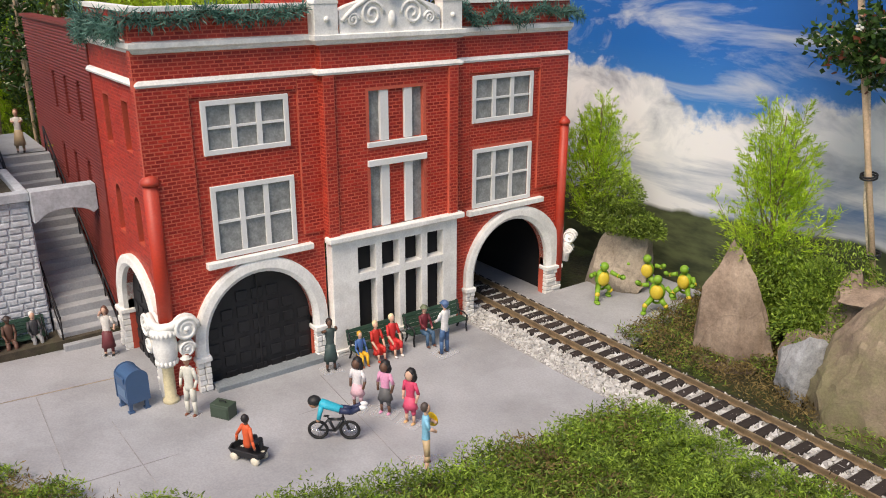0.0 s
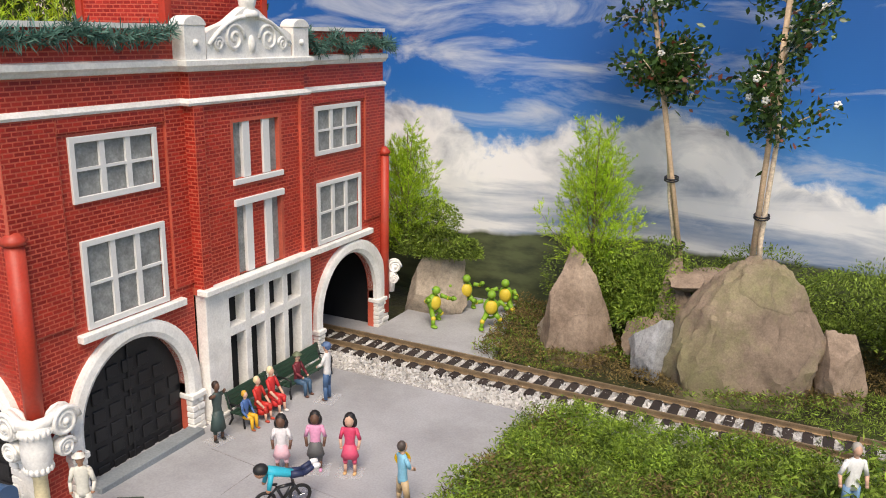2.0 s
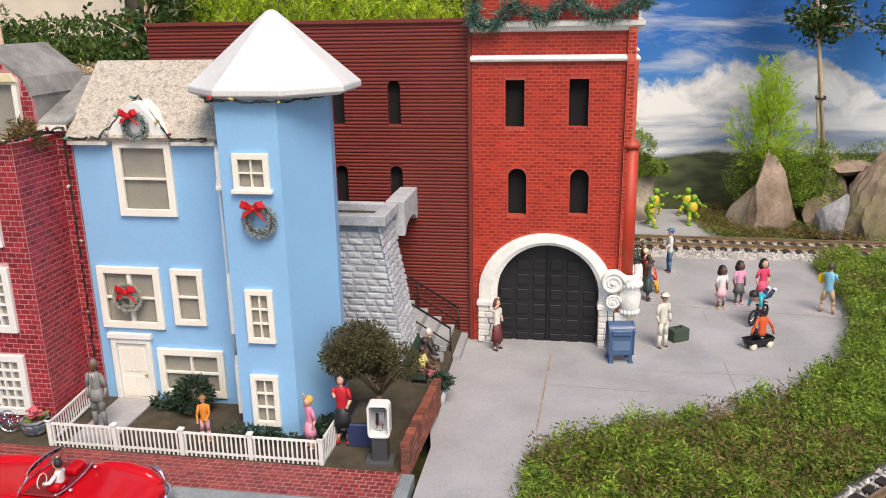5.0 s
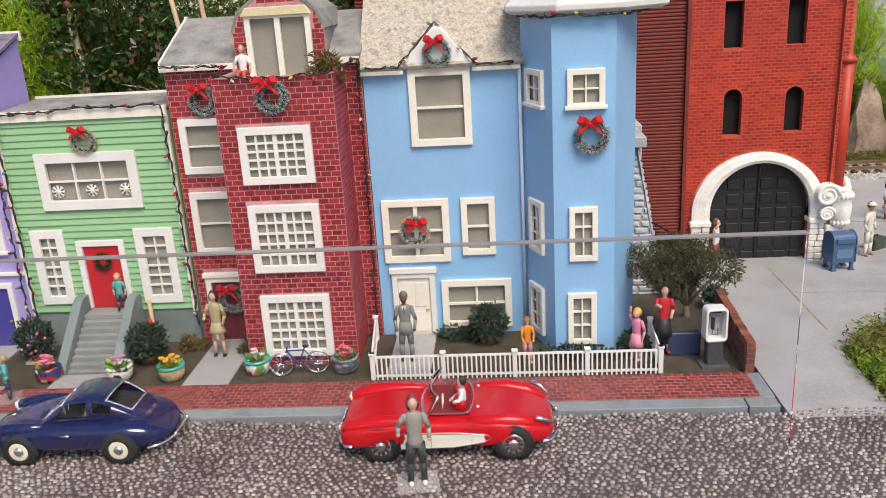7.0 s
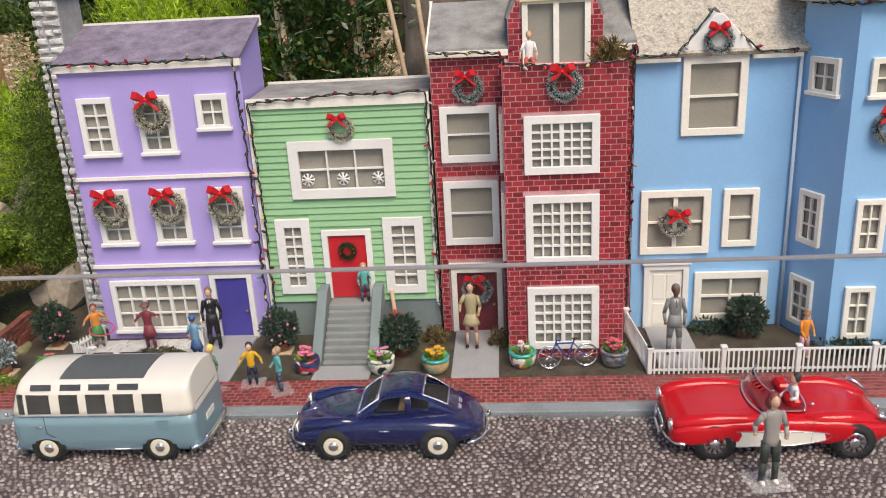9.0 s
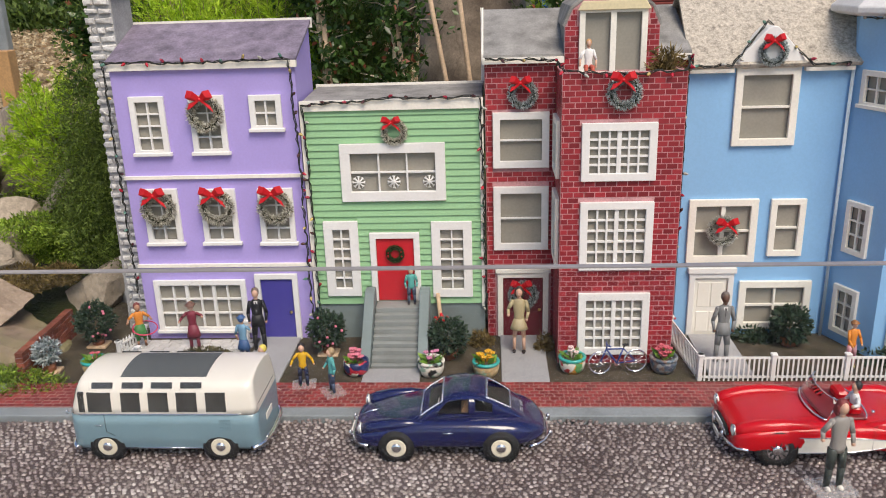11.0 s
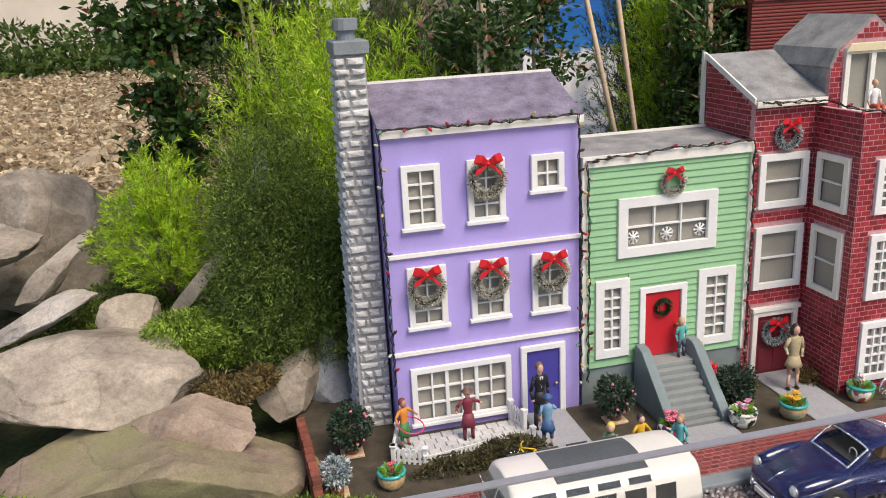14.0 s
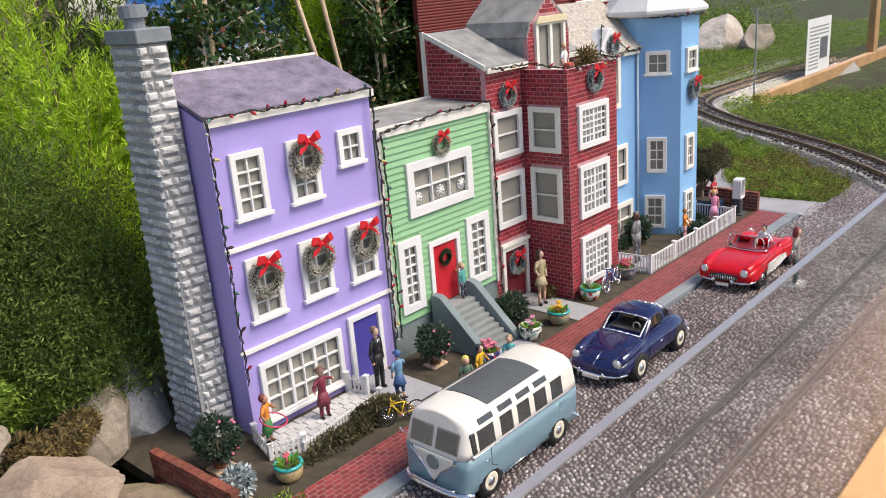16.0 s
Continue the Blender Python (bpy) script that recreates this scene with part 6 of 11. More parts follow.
rock("small dark rock beside a pointed boulder", (0.912, 0.93, 0.02), (0.027, 0.037, 0.055), 39, ROCK_SLATE, 0.2, 0.4)

clump("moss_mound", "green moss mound among boulders", "moss", (1.01, 0.945, 0.03), (0.075, 0.05, 0.10), 17100, MOSS_BRIGHT, 41, (0.0058, 0.0010), kind="stuff")
clump("moss_mound", "dark green moss around a rock", "moss", (0.965, 0.985, 0.02), (0.10, 0.05, 0.105), 15200, MOSS, 42, (0.0058, 0.0010), kind="stuff")
clump("moss_mound", "dark green moss behind boulders", "moss", (1.16, 1.0, 0.05), (0.12, 0.05, 0.085), 17100, MOSS, 43, (0.0058, 0.0010), kind="stuff")
clump("moss_mound", "dark green moss on the bank", "moss", (1.40, 1.0, 0.03), (0.17, 0.07, 0.10), 26600, MOSS, 44, (0.0058, 0.0010), kind="stuff")
clump("moss_mound", "dark green moss on the bank", "moss", (1.75, 0.98, 0.0), (0.25, 0.09, 0.11), 26600, MOSS, 46, (0.0058, 0.0010), kind="stuff")
clump("moss_mound", "moss hanging over a brown rock", "moss", (0.685, 0.975, 0.078), (0.100, 0.045, 0.062), 24000, MOSS, 45, (0.0058, 0.0010), kind="stuff")


def wavy(q, scale, seed):
    """A smooth uneven height over points, about -0.5 to 0.5."""
    r = np.random.RandomState(seed % 7 + 11)
    h = np.zeros(len(q))
    for k in range(10):
        f, a = scale * (0.5 + 0.35 * k), 2 * math.pi * r.rand()
        h += np.sin(f * (q[:, 0] * math.cos(a) + q[:, 1] * math.sin(a)) + 6.28 * r.rand()) / (2.0 + 0.9 * k)
    return h * 0.45


def moss_strip(name, label, poly, count, mat, seed, z=-0.014, hump=0.012, leaf=(0.008, 0.0012), scale=14.0, only=None):
    """Low moss over a stretch of ground."""
    rnd = np.random.RandomState(seed)
    P = np.array(poly)
    lo, hi = P.min(0), P.max(0)
    got, n = [], len(P)
    while sum(len(g) for g in got) < count:
        q = lo + (hi - lo) * rnd.rand(count * 2, 2)
        inside = np.zeros(len(q), bool)
        for i in range(n):
            (xa, ya), (xb, yb) = P[i], P[(i + 1) % n]
            if ya != yb:
                inside ^= ((ya > q[:, 1]) != (yb > q[:, 1])) & (q[:, 0] < (xb - xa) * (q[:, 1] - ya) / (yb - ya) + xa)
        q = q[inside]
        h = wavy(q, scale, seed)
        if only is not None:
            q, h = q[h * only > -0.15], h[h * only > -0.15]
        got.append(np.column_stack([q, h]))
    q = np.concatenate(got)[:count]
    tuft = wavy(q[:, :2], scale * 9, seed + 3)
    C = np.column_stack([q[:, :2] + rnd.randn(count, 2) * 0.004, z + hump * np.maximum(0.10, 0.50 + 0.8 * q[:, 2] + 1.1 * tuft) * rnd.uniform(0.35, 1.0, count)])
    D = np.column_stack([rnd.randn(count), rnd.randn(count), 0.25 + 0.6 * rnd.rand(count)])
    return tagged(new(name, leaf_mesh(name, C, D, leaf[0], leaf[1], mat, rnd)), label, "moss", kind="stuff")


BANK = [(0.83, 0.805), (0.90, 0.798), (1.2, 0.793), (1.6, 0.79), (2.4, 0.79), (2.4, 1.06), (0.80, 1.06)]
moss_strip("moss_bank", "brown and green moss along the railway bank", BANK, 42000, MOSS_BROWN, 51, only=1, leaf=(0.0066, 0.0008), hump=0.016)
moss_strip("moss_bank", "green moss along the railway bank", BANK, 42000, MOSS, 52, only=-1, leaf=(0.0066, 0.0008), hump=0.016)
LAWN = [(0.53, -0.175), (0.535, -0.05), (0.63, 0.03), (0.80, 0.12), (0.895, 0.22), (0.955, 0.36), (0.975, 0.55), (0.97, 0.635), (1.02, 0.69), (1.3, 0.695), (1.8, 0.69), (1.8, 0.60), (1.5, 0.575), (1.35, 0.515), (1.214, 0.387), (1.084, 0.242), (0.954, 0.087), (0.834, -0.053), (0.714, -0.173), (0.60, -0.20)]
moss_strip("lawn", "bright green moss lawn beside the plaza", LAWN, 160000, MOSS_BRIGHT, 53, hump=0.031, leaf=(0.0060, 0.0008), only=None)
moss_strip("lawn", "darker green moss patches in the lawn", LAWN, 60000, MOSS, 54, hump=0.030, leaf=(0.0058, 0.0008), only=1)
moss_strip("lawn", "browning moss patches in the lawn", LAWN, 26000, MOSS_BROWN, 55, hump=0.032, leaf=(0.0066, 0.0008), scale=9.0, only=1)
LOOP = [(0.60, -0.335), (0.67, -0.285), (0.744, -0.224), (0.880, -0.096), (1.0135, 0.056), (1.140, 0.2185), (1.2925, 0.371), (1.404, 0.4554), (1.52, 0.493), (1.63, 0.500), (1.81, 0.502), (2.1, 0.49), (2.6, 0.42)]


def rounded(pts, k=6):
    """A smooth line through points."""
    out = []
    p = [Vector((*q, 0)) for q in pts]
    for i in range(len(p) - 1):
        a, b, c, d = p[max(i - 1, 0)], p[i], p[i + 1], p[min(i + 2, len(p) - 1)]
        for j in range(k):
            t = j / k
            q = 0.5 * (2 * b + (c - a) * t + (2 * a - 5 * b + 4 * c - d) * t * t + (3 * b - a - 3 * c + d) * t ** 3)
            out.append((q.x, q.y))
    return out + [pts[-1]]


track("loop_track", "curving garden railway track leaving the street", rounded(LOOP), z=0.012, chips=16000, seed=9, wide=0.048)
bm = B()
line = rounded(LOOP)
rows = []
for k, (x, y) in enumerate(line):
    (xa, ya), (xb, yb) = line[max(k - 1, 0)], line[min(k + 1, len(line) - 1)]
    d = Vector((ya - yb, xb - xa, 0)).normalized()
    rows.append([Vector((x, y, z)) + d * w for w, z in ((-0.085, -0.032), (-0.050, 0.005), (0.050, 0.005), (0.085, -0.032))])
skin(bm, rows, smooth=False)
solid("embankment", bm, surface("pale_gravel_bank", (0.34, 0.33, 0.30), 0.95, var=0.5, scale=200, fine=900, bump=1.0), "pale gravel bank under the loop track", "gravel", kind="structure")
FAR = [(0.64, -0.41), (0.72, -0.335), (0.80, -0.27), (0.925, -0.14), (1.06, 0.01), (1.19, 0.175), (1.325, 0.315), (1.43, 0.39), (1.53, 0.428), (1.60, 0.430), (1.625, 0.365), (1.75, 0.20), (1.80, -0.8), (0.9, -0.8)]
moss_strip("far_lawn", "green moss lawn beyond the loop track", FAR, 60000, MOSS_BRIGHT, 56, z=-0.004, hump=0.042, leaf=(0.0078, 0.0011), scale=10.0)
moss_strip("far_lawn", "dark moss patches beyond the loop track", FAR, 40000, MOSS, 57, z=-0.004, hump=0.042, leaf=(0.0078, 0.0011), scale=10.0, only=1)
BEHIND = [(1.20, 0.40), (1.38, 0.53), (1.52, 0.565), (1.81, 0.575), (3.4, 0.50), (4.6, 0.6), (4.6, 2.0), (2.0, 0.98), (1.3, 0.70)]
moss_strip("far_lawn", "green moss lawn inside the loop track", BEHIND, 50000, MOSS_BRIGHT, 58, z=-0.004, hump=0.04, leaf=(0.011, 0.0014), scale=6.0)
moss_strip("far_lawn", "dark moss patches inside the loop track", BEHIND, 30000, MOSS, 59, z=-0.004, hump=0.04, leaf=(0.011, 0.0014), scale=6.0, only=1)

conifer("feathery bright green shrub on the rock bank", (0.948, 0.955, 0.07), 0.25, 0.078, 61, plumes=34, per=620)
conifer("feathery bright green shrub behind the station", (0.635, 0.955, 0.07), 0.225, 0.075, 62, plumes=34, per=560)
staked_tree("slim staked tree with white blossoms", (1.073, 1.005, 0.06), 0.62, 0.335, 0.06, 71, (0.010, 0, 0), rings=(0.135, 0.232), leaves=3600, lean=(-0.085, -0.05, 0))
staked_tree("slim staked tree with white blossoms", (1.183, 0.945, 0.10), 0.64, 0.30, 0.06, 72, (-0.012, 0, 0), rings=(0.20,), leaves=3400)
staked_tree("slim staked tree at the bank end", (1.46, 1.02, 0.06), 0.62, 0.15, 0.055, 73, (0.016, 0, 0), rings=(0.13,), leaves=1500)

# ---- planting behind the houses ----
k = 0
for x, y, h, r, m in ((-0.525, 0.29, 0.46, 0.12, FERN), (-0.595, 0.37, 0.50, 0.13, FERN), (-0.435, 0.30, 0.44, 0.10, FERN), (-0.50, 0.46, 0.56, 0.13, FERN), (-0.345, 0.35, 0.46, 0.10, FERN_DARK), (-0.41, 0.45, 0.58, 0.13, FERN_DARK), (-0.31, 0.43, 0.44, 0.085, FERN_DARK), (-0.62, 0.55, 0.62, 0.15, FERN_DARK),
                      (0.02, 0.36, 0.52, 0.09, FERN_DARK), (0.09, 0.37, 0.54, 0.10, FERN), (0.17, 0.40, 0.54, 0.11, FERN), (0.25, 0.43, 0.52, 0.11, FERN), (0.33, 0.45, 0.52, 0.10, FERN), (0.40, 0.52, 0.54, 0.10, FERN), (0.0, 0.44, 0.60, 0.08, FERN), (0.05, 0.47, 0.62, 0.10, FERN), (0.0, 0.54, 0.64, 0.08, FERN_DARK), (0.12, 0.44, 0.60, 0.11, FERN), (0.21, 0.47, 0.56, 0.11, FERN), (0.30, 0.50, 0.56, 0.11, FERN), (0.14, 0.50, 0.56, 0.11, FERN_DARK), (0.22, 0.56, 0.56, 0.12, FERN_DARK)):
    k += 1
    conifer("feathery green shrub behind the houses" if m == FERN else "deep green juniper behind the houses", (x, y, -0.03), h, r, 100 + k, m, plumes=42, per=468, leaf=(0.011, 0.0008))
conifer("bright feathery shrub among slate rocks", (-0.752, 0.272, 0.09), 0.19, 0.09, 131, FERN, plumes=44, per=620)
JUNIPER = leafy("dark_mossy_juniper", (0.040, 0.072, 0.014), (0.21, 0.30, 0.05), 0.7, 0.65)
clump("juniper_mass", "dense dark green juniper beside the chimney", "shrub", (-0.615, 0.190, 0.045), (0.098, 0.085, 0.215), 110000, JUNIPER, 132, (0.0058, 0.0008), lean=0.8, kind="stuff", lumps=46)
clump("moss_mound", "green moss between slate rocks", "moss", (-0.700, 0.165, 0.045), (0.09, 0.055, 0.055), 24000, MOSS_BRIGHT, 133, (0.0058, 0.0010), kind="stuff")
clump("moss_mound", "green moss behind slate rocks", "moss", (-0.84, 0.30, 0.03), (0.14, 0.05, 0.07), 17100, MOSS, 137, (0.0058, 0.0010), kind="stuff")
clump("moss_mound", "browning moss under a slate slab", "moss", (-0.690, 0.055, 0.045), (0.045, 0.03, 0.03), 9500, MOSS_BROWN, 135, (0.0058, 0.0010), kind="stuff")
clump("moss_mound", "green moss at the street corner", "moss", (-0.70, -0.125, -0.02), (0.12, 0.04, 0.04), 26600, MOSS_BRIGHT, 134, (0.0058, 0.0010), kind="stuff")
clump("moss_mound", "green moss beside a large boulder", "moss", (-0.885, -0.07, -0.02), (0.07, 0.06, 0.07), 22800, MOSS, 136, (0.0058, 0.0010), kind="stuff")
for x, y, h in ((0.29, 0.68, 0.70), (0.42, 0.70, 0.68), (0.20, 0.56, 0.60)):
    k += 1
    conifer("deep green juniper behind the station wing", (x, y, -0.03), h, 0.17, 170 + k, FERN_DARK, plumes=60, per=468, leaf=(0.014, 0.0014))
for n, (x, y, top, low, sp) in enumerate(((-0.355, 0.25, 0.55, 0.26, 0.06), (-0.265, 0.30, 0.58, 0.24, 0.065), (-0.01, 0.32, 0.56, 0.22, 0.06))):
    staked_tree("slender broad-leaved tree behind the houses", (x, y, -0.03), top, low, sp, 140 + n, (0.02, 0.0, 0.0), flowers=0, leaves=3000)
staked_tree("dark glossy broad-leaved tree with pale stakes", (-0.735, 0.44, -0.03), 0.85, 0.20, 0.085, 151, (0.03, 0, 0), flowers=0, leaves=10000, leaf=(0.014, 0.0040))
staked_tree("dark glossy broad-leaved tree with pale stakes", (-0.63, 0.47, -0.03), 0.85, 0.22, 0.09, 152, (0.03, 0, 0), flowers=0, leaves=10000, leaf=(0.014, 0.0040))
for a, b in (((-0.140, 0.185, -0.03), (-0.275, 0.285, 0.72)), ((-0.128, 0.200, -0.03), (-0.215, 0.270, 0.72))):
    bm = B()
    limb(bm, a, b, 0.0034, 0.0030, 9)
    solid("tree_stake", bm, STAKE, "bare pale wooden stake leaning between trees", "stake", "tree stakes")

# ---- slate rock garden by the lilac house ----
rock("large flat brown slate boulder", (-0.800, 0.098, 0.060), (0.150, 0.105, 0.056), 201, ROCK_SLATE, 0.2, 0.08, 0.0, group="slate rocks")
rock("tan wedge of slate lying on a boulder", (-0.728, -0.004, 0.048), (0.070, 0.048, 0.034), 202, ROCK_TAN, 0.1, 0.10, 0.0, group="slate rocks")
rock("large rounded brown boulder with green stains", (-0.762, -0.020, 0.004), (0.158, 0.10, 0.082), 203, ROCK_MOSSY, 0.1, 0.0, 0.1, 0.07, 9, group="slate rocks")
rock("pale slate slab leaning on rocks", (-0.905, 0.285, 0.082), (0.105, 0.045, 0.018), 204, ROCK_PALE, -0.34, -0.40, 0.0, group="slate rocks")
rock("long brown slate slab leaning on rocks", (-0.905, 0.345, 0.110), (0.085, 0.035, 0.022), 218, ROCK_SLATE, -0.2, -0.80, 0.0, group="slate rocks")
rock("squared block of brown slate", (-0.797, 0.222, 0.084), (0.050, 0.04, 0.028), 205, ROCK_SLATE, 0.3, 0.1, group="slate rocks")
rock("narrow grey slate shard leaning upright", (-0.720, 0.197, 0.120), (0.062, 0.012, 0.012), 207, ROCK_SLATE, -0.33, -0.83, group="slate rocks")
rock("brown boulder under the junipers", (-0.628, 0.105, 0.022), (0.050, 0.045, 0.045), 208, ROCK_SLATE, 0.4, group="slate rocks")
rock("dark grey boulder behind the chimney", (-0.580, 0.130, 0.015), (0.050, 0.04, 0.066), 209, ROCK_GREY, 0.1, group="slate rocks")
rock("upright grey slate in the junipers", (-0.642, 0.33, 0.165), (0.030, 0.024, 0.120), 210, ROCK_GREY, 0.1, 0.2, 0.4, group="slate rocks")
rock("large weathered brown boulder behind the rock garden", (-0.985, 0.68, 0.055), (0.150, 0.14, 0.135), 211, ROCK_SLATE, 0.4, 0.1, 0.2, 0.09, 18, group="slate rocks")
rock("grey boulder beside the leaf slope", (-0.80, 0.62, 0.06), (0.09, 0.09, 0.10), 219, ROCK_SLATE, 0.9, 0.1, group="slate rocks")
rock("flat brown slate behind the rock garden", (-1.12, 0.52, 0.06), (0.16, 0.12, 0.045), 212, ROCK_SLATE, 0.4, 0.1, group="slate rocks")
rock("flat brown slate stacked on another", (-1.05, 0.50, 0.115), (0.11, 0.10, 0.030), 220, ROCK_SLATE, 0.7, -0.1, group="slate rocks")
rock("brown slate half covered by moss", (-0.99, 0.18, 0.03), (0.11, 0.09, 0.05), 213, ROCK_SLATE, 0.9, group="slate rocks")
rock("pale boulder beyond the loop track", (3.05, 1.12, 0.05), (0.16, 0.13, 0.15), 214, ROCK_PALE, 0.3)
rock("brown boulder beyond the loop track", (3.05, 0.93, 0.03), (0.13, 0.11, 0.13), 215, ROCK_SLATE, 0.8)
rock("grey boulder beyond the loop track", (2.85, 1.28, 0.0), (0.15, 0.12, 0.10), 216, ROCK_GREY, 0.2)
clump("moss_mound", "green moss behind far boulders", "moss", (3.4, 1.25, 0.02), (0.5, 0.2, 0.22), 16000, MOSS, 217, (0.016, 0.0022), kind="stuff")


# ---- vehicles ----
def paint(name, c, rough=0.3, coat=0.6, metal=0.0):
    return surface(name, c, rough, metal, var=0.05, scale=30, bump=0.02, coat=coat)


CAR_NAVY = paint("navy_car_enamel", (0.006, 0.009, 0.066), 0.18, 0.9)
CAR_RED = paint("red_car_enamel", (0.52, 0.004, 0.010), 0.22, 0.30)
for _m, _k in ((CAR_RED, 0.22), (CAR_NAVY, 0.4)):
    _m.node_tree.nodes["Principled BSDF"].inputs["Specular IOR Level"].default_value = _k
BUS_BLUE = paint("grey_blue_van_enamel", (0.18, 0.29, 0.34), 0.35, 0.5)
BUS_CREAM = paint("cream_van_enamel", (0.78, 0.74, 0.66), 0.35, 0.5)
SUNROOF = surface("grey_cloth_sunroof", (0.085, 0.095, 0.10), 0.9, var=0.15, bump=0.3)
RUBBER = surface("black_rubber", (0.015, 0.015, 0.015), 0.8, var=0.2, bump=0.2)
WHITEWALL = surface("cream_wheel_disc", (0.72, 0.66, 0.52), 0.45, var=0.05)
CAR_GLASS = surface("smoky_car_glass", (0.16, 0.16, 0.145), 0.08, var=0.2, scale=50, bump=0.0, coat=0.5)
DARK_GLASS = surface("dark_van_glass", (0.060, 0.062, 0.060), 0.16, var=0.35, scale=40, bump=0.0, coat=0.5)
LENS = surface("headlamp_lens", (0.75, 0.75, 0.70), 0.1, var=0.05, coat=0.8)
ROAD_BLACK = surface("black_underbody", (0.012, 0.012, 0.012), 0.8)
CLEAR = glassy("clear_acrylic", (0.97, 0.985, 0.98))
# tan darkened in its colour to give the coupe a dim cabin
SEAT_TAN = surface("dim_cabin_tan", (0.20, 0.115, 0.055), 0.6, var=0.1)
TAN = surface("tan_interior", (0.35, 0.20, 0.10), 0.6, var=0.1)


def spline(knots, m):
    """A smooth run of m rows through rows of numbers; the first number is the ordinate."""
    K = np.array(knots, float)
    n = len(K)
    T = np.linspace(0, n - 1, m)
    out = []
    for t in T:
        i = min(int(t), n - 2)
        f = t - i
        p0, p1, p2, p3 = K[max(i - 1, 0)], K[i], K[i + 1], K[min(i + 2, n - 1)]
        out.append(0.5 * (2 * p1 + (p2 - p0) * f + (2 * p0 - 5 * p1 + 4 * p2 - p3) * f * f + (3 * p1 - p0 - 3 * p2 + p3) * f ** 3))
    return out


def loft_grid(knots, m=36, n=32, e=0.62):
    rows = []
    for x, w, zb, zt in spline(knots, m):
        zc, h = (zb + zt) / 2, (zt - zb) / 2
        row = []
        for k in range(n):
            a = 2 * math.pi * k / n
            c, s = math.cos(a), math.sin(a)
            row.append(Vector((x, w * math.copysign(abs(c) ** e, c), zc + h * math.copysign(abs(s) ** e, s))))
        rows.append(row)
    return rows


def patch(grid, i0, i1, j0, j1, lift=0.0005):
    """A piece of a lofted skin, lifted off it."""
    bm = B()
    n = len(grid[0])
    rows = []
    for i in range(i0, i1 + 1):
        g = grid[i]
        c = sum(g, Vector()) / n
        rows.append([bm.verts.new(g[j % n] + (g[j % n] - c).normalized() * lift) for j in range(j0, j1 + 1)])
    for a, b in zip(rows, rows[1:]):
        for k in range(len(a) - 1):
            bm.faces.new((a[k], a[k + 1], b[k + 1], b[k])).smooth = True
    return bm


def disc_profile(bm, c, prof, side, n=24):
    """A turned form about the crosswise axle: radius, outward."""
    skin(bm, [[(c[0] + r * math.cos(2 * math.pi * k / n), c[1] + side * o, c[2] + r * math.sin(2 * math.pi * k / n)) for k in range(n)] for r, o in prof], caps=True)


def wheel(parent, x, y, r, side, spokes=False, disc=WHITEWALL):
    bm = B()
    disc_profile(bm, (x, y, r), [(r * 0.62, -0.007), (r * 0.95, -0.007), (r, -0.005), (r, -0.0015), (r * 0.94, 0.0), (r * 0.66, 0.0003), (r * 0.62, -0.001)], side)
    w = part("wheel", bm, RUBBER, parent)
    bm = B()
    disc_profile(bm, (x, y, r), [(r * 0.64, -0.001), (r * 0.64, 0.0001), (r * 0.55, 0.0004), (r * 0.3, -0.0004)], side)
    part("wheel_disc", bm, CHROME if spokes else disc, w)
    bm = B()
    disc_profile(bm, (x, y, r), [(r * 0.33, -0.0006), (r * 0.32, 0.0006), (r * 0.2, 0.0014), (r * 0.04, 0.0018)], side, 18)
    part("hubcap", bm, CHROME, w)
    if spokes:
        bm = B()
        for k in range(10):
            a = 2 * math.pi * k / 10
            d = Vector((math.cos(a), 0, math.sin(a)))
            limb(bm, Vector((x, y + side * 0.0005, r)) + d * r * 0.3, Vector((x, y + side * 0.0002, r)) + d * r * 0.54, r * 0.035, r * 0.06, 5)
        part("spoke_ring", bm, RUBBER, w)
    return w


def wheel_well(parent, x, y, r, side):
    bm = B()
    disc_profile(bm, (x, y, r), [(r * 1.16, -0.012), (r * 1.16, -0.0002), (r * 0.5, -0.0002)], side, 26)
    part("wheel_well", bm, ROAD_BLACK, parent)


def pierced(grid, holes):
    """A lofted skin with cells left out, for windows."""
    bm = B()
    rows = [ring(bm, r) for r in grid]
    n = len(rows[0])
    for i, (a, b) in enumerate(zip(rows, rows[1:])):
        for k in range(n):
            if (i, k) not in holes:
                bm.faces.new((a[k], a[(k + 1) % n], b[(k + 1) % n], b[k])).smooth = True
    return bm


def window_pane(grid, cells, parent, name, glass, trim, bead=CHROME):
    """Clear glass in a pierced skin, with a chrome bead round its edge."""
    n = len(grid[0])
    bm = B()
    vs = {}
    edges = {}
    for i, k in sorted(cells):
        q = [(i, k), (i, (k + 1) % n), (i + 1, (k + 1) % n), (i + 1, k)]
        for c in q:
            if c not in vs:
                vs[c] = bm.verts.new(grid[c[0]][c[1]])
        bm.faces.new([vs[c] for c in q]).smooth = True
        for a, b in zip(q, q[1:] + q[:1]):
            e = tuple(sorted((a, b)))
            edges[e] = edges.get(e, 0) + 1
    pane = part(name, bm, glass, parent)
    pane.visible_shadow = False
    bm = B()
    for (a, b), m in edges.items():
        if m == 1:
            limb(bm, grid[a[0]][a[1]], grid[b[0]][b[1]], trim, trim, 5)
            ball(bm, grid[a[0]][a[1]], trim, 1)
    part("window_trim", bm, bead, parent)


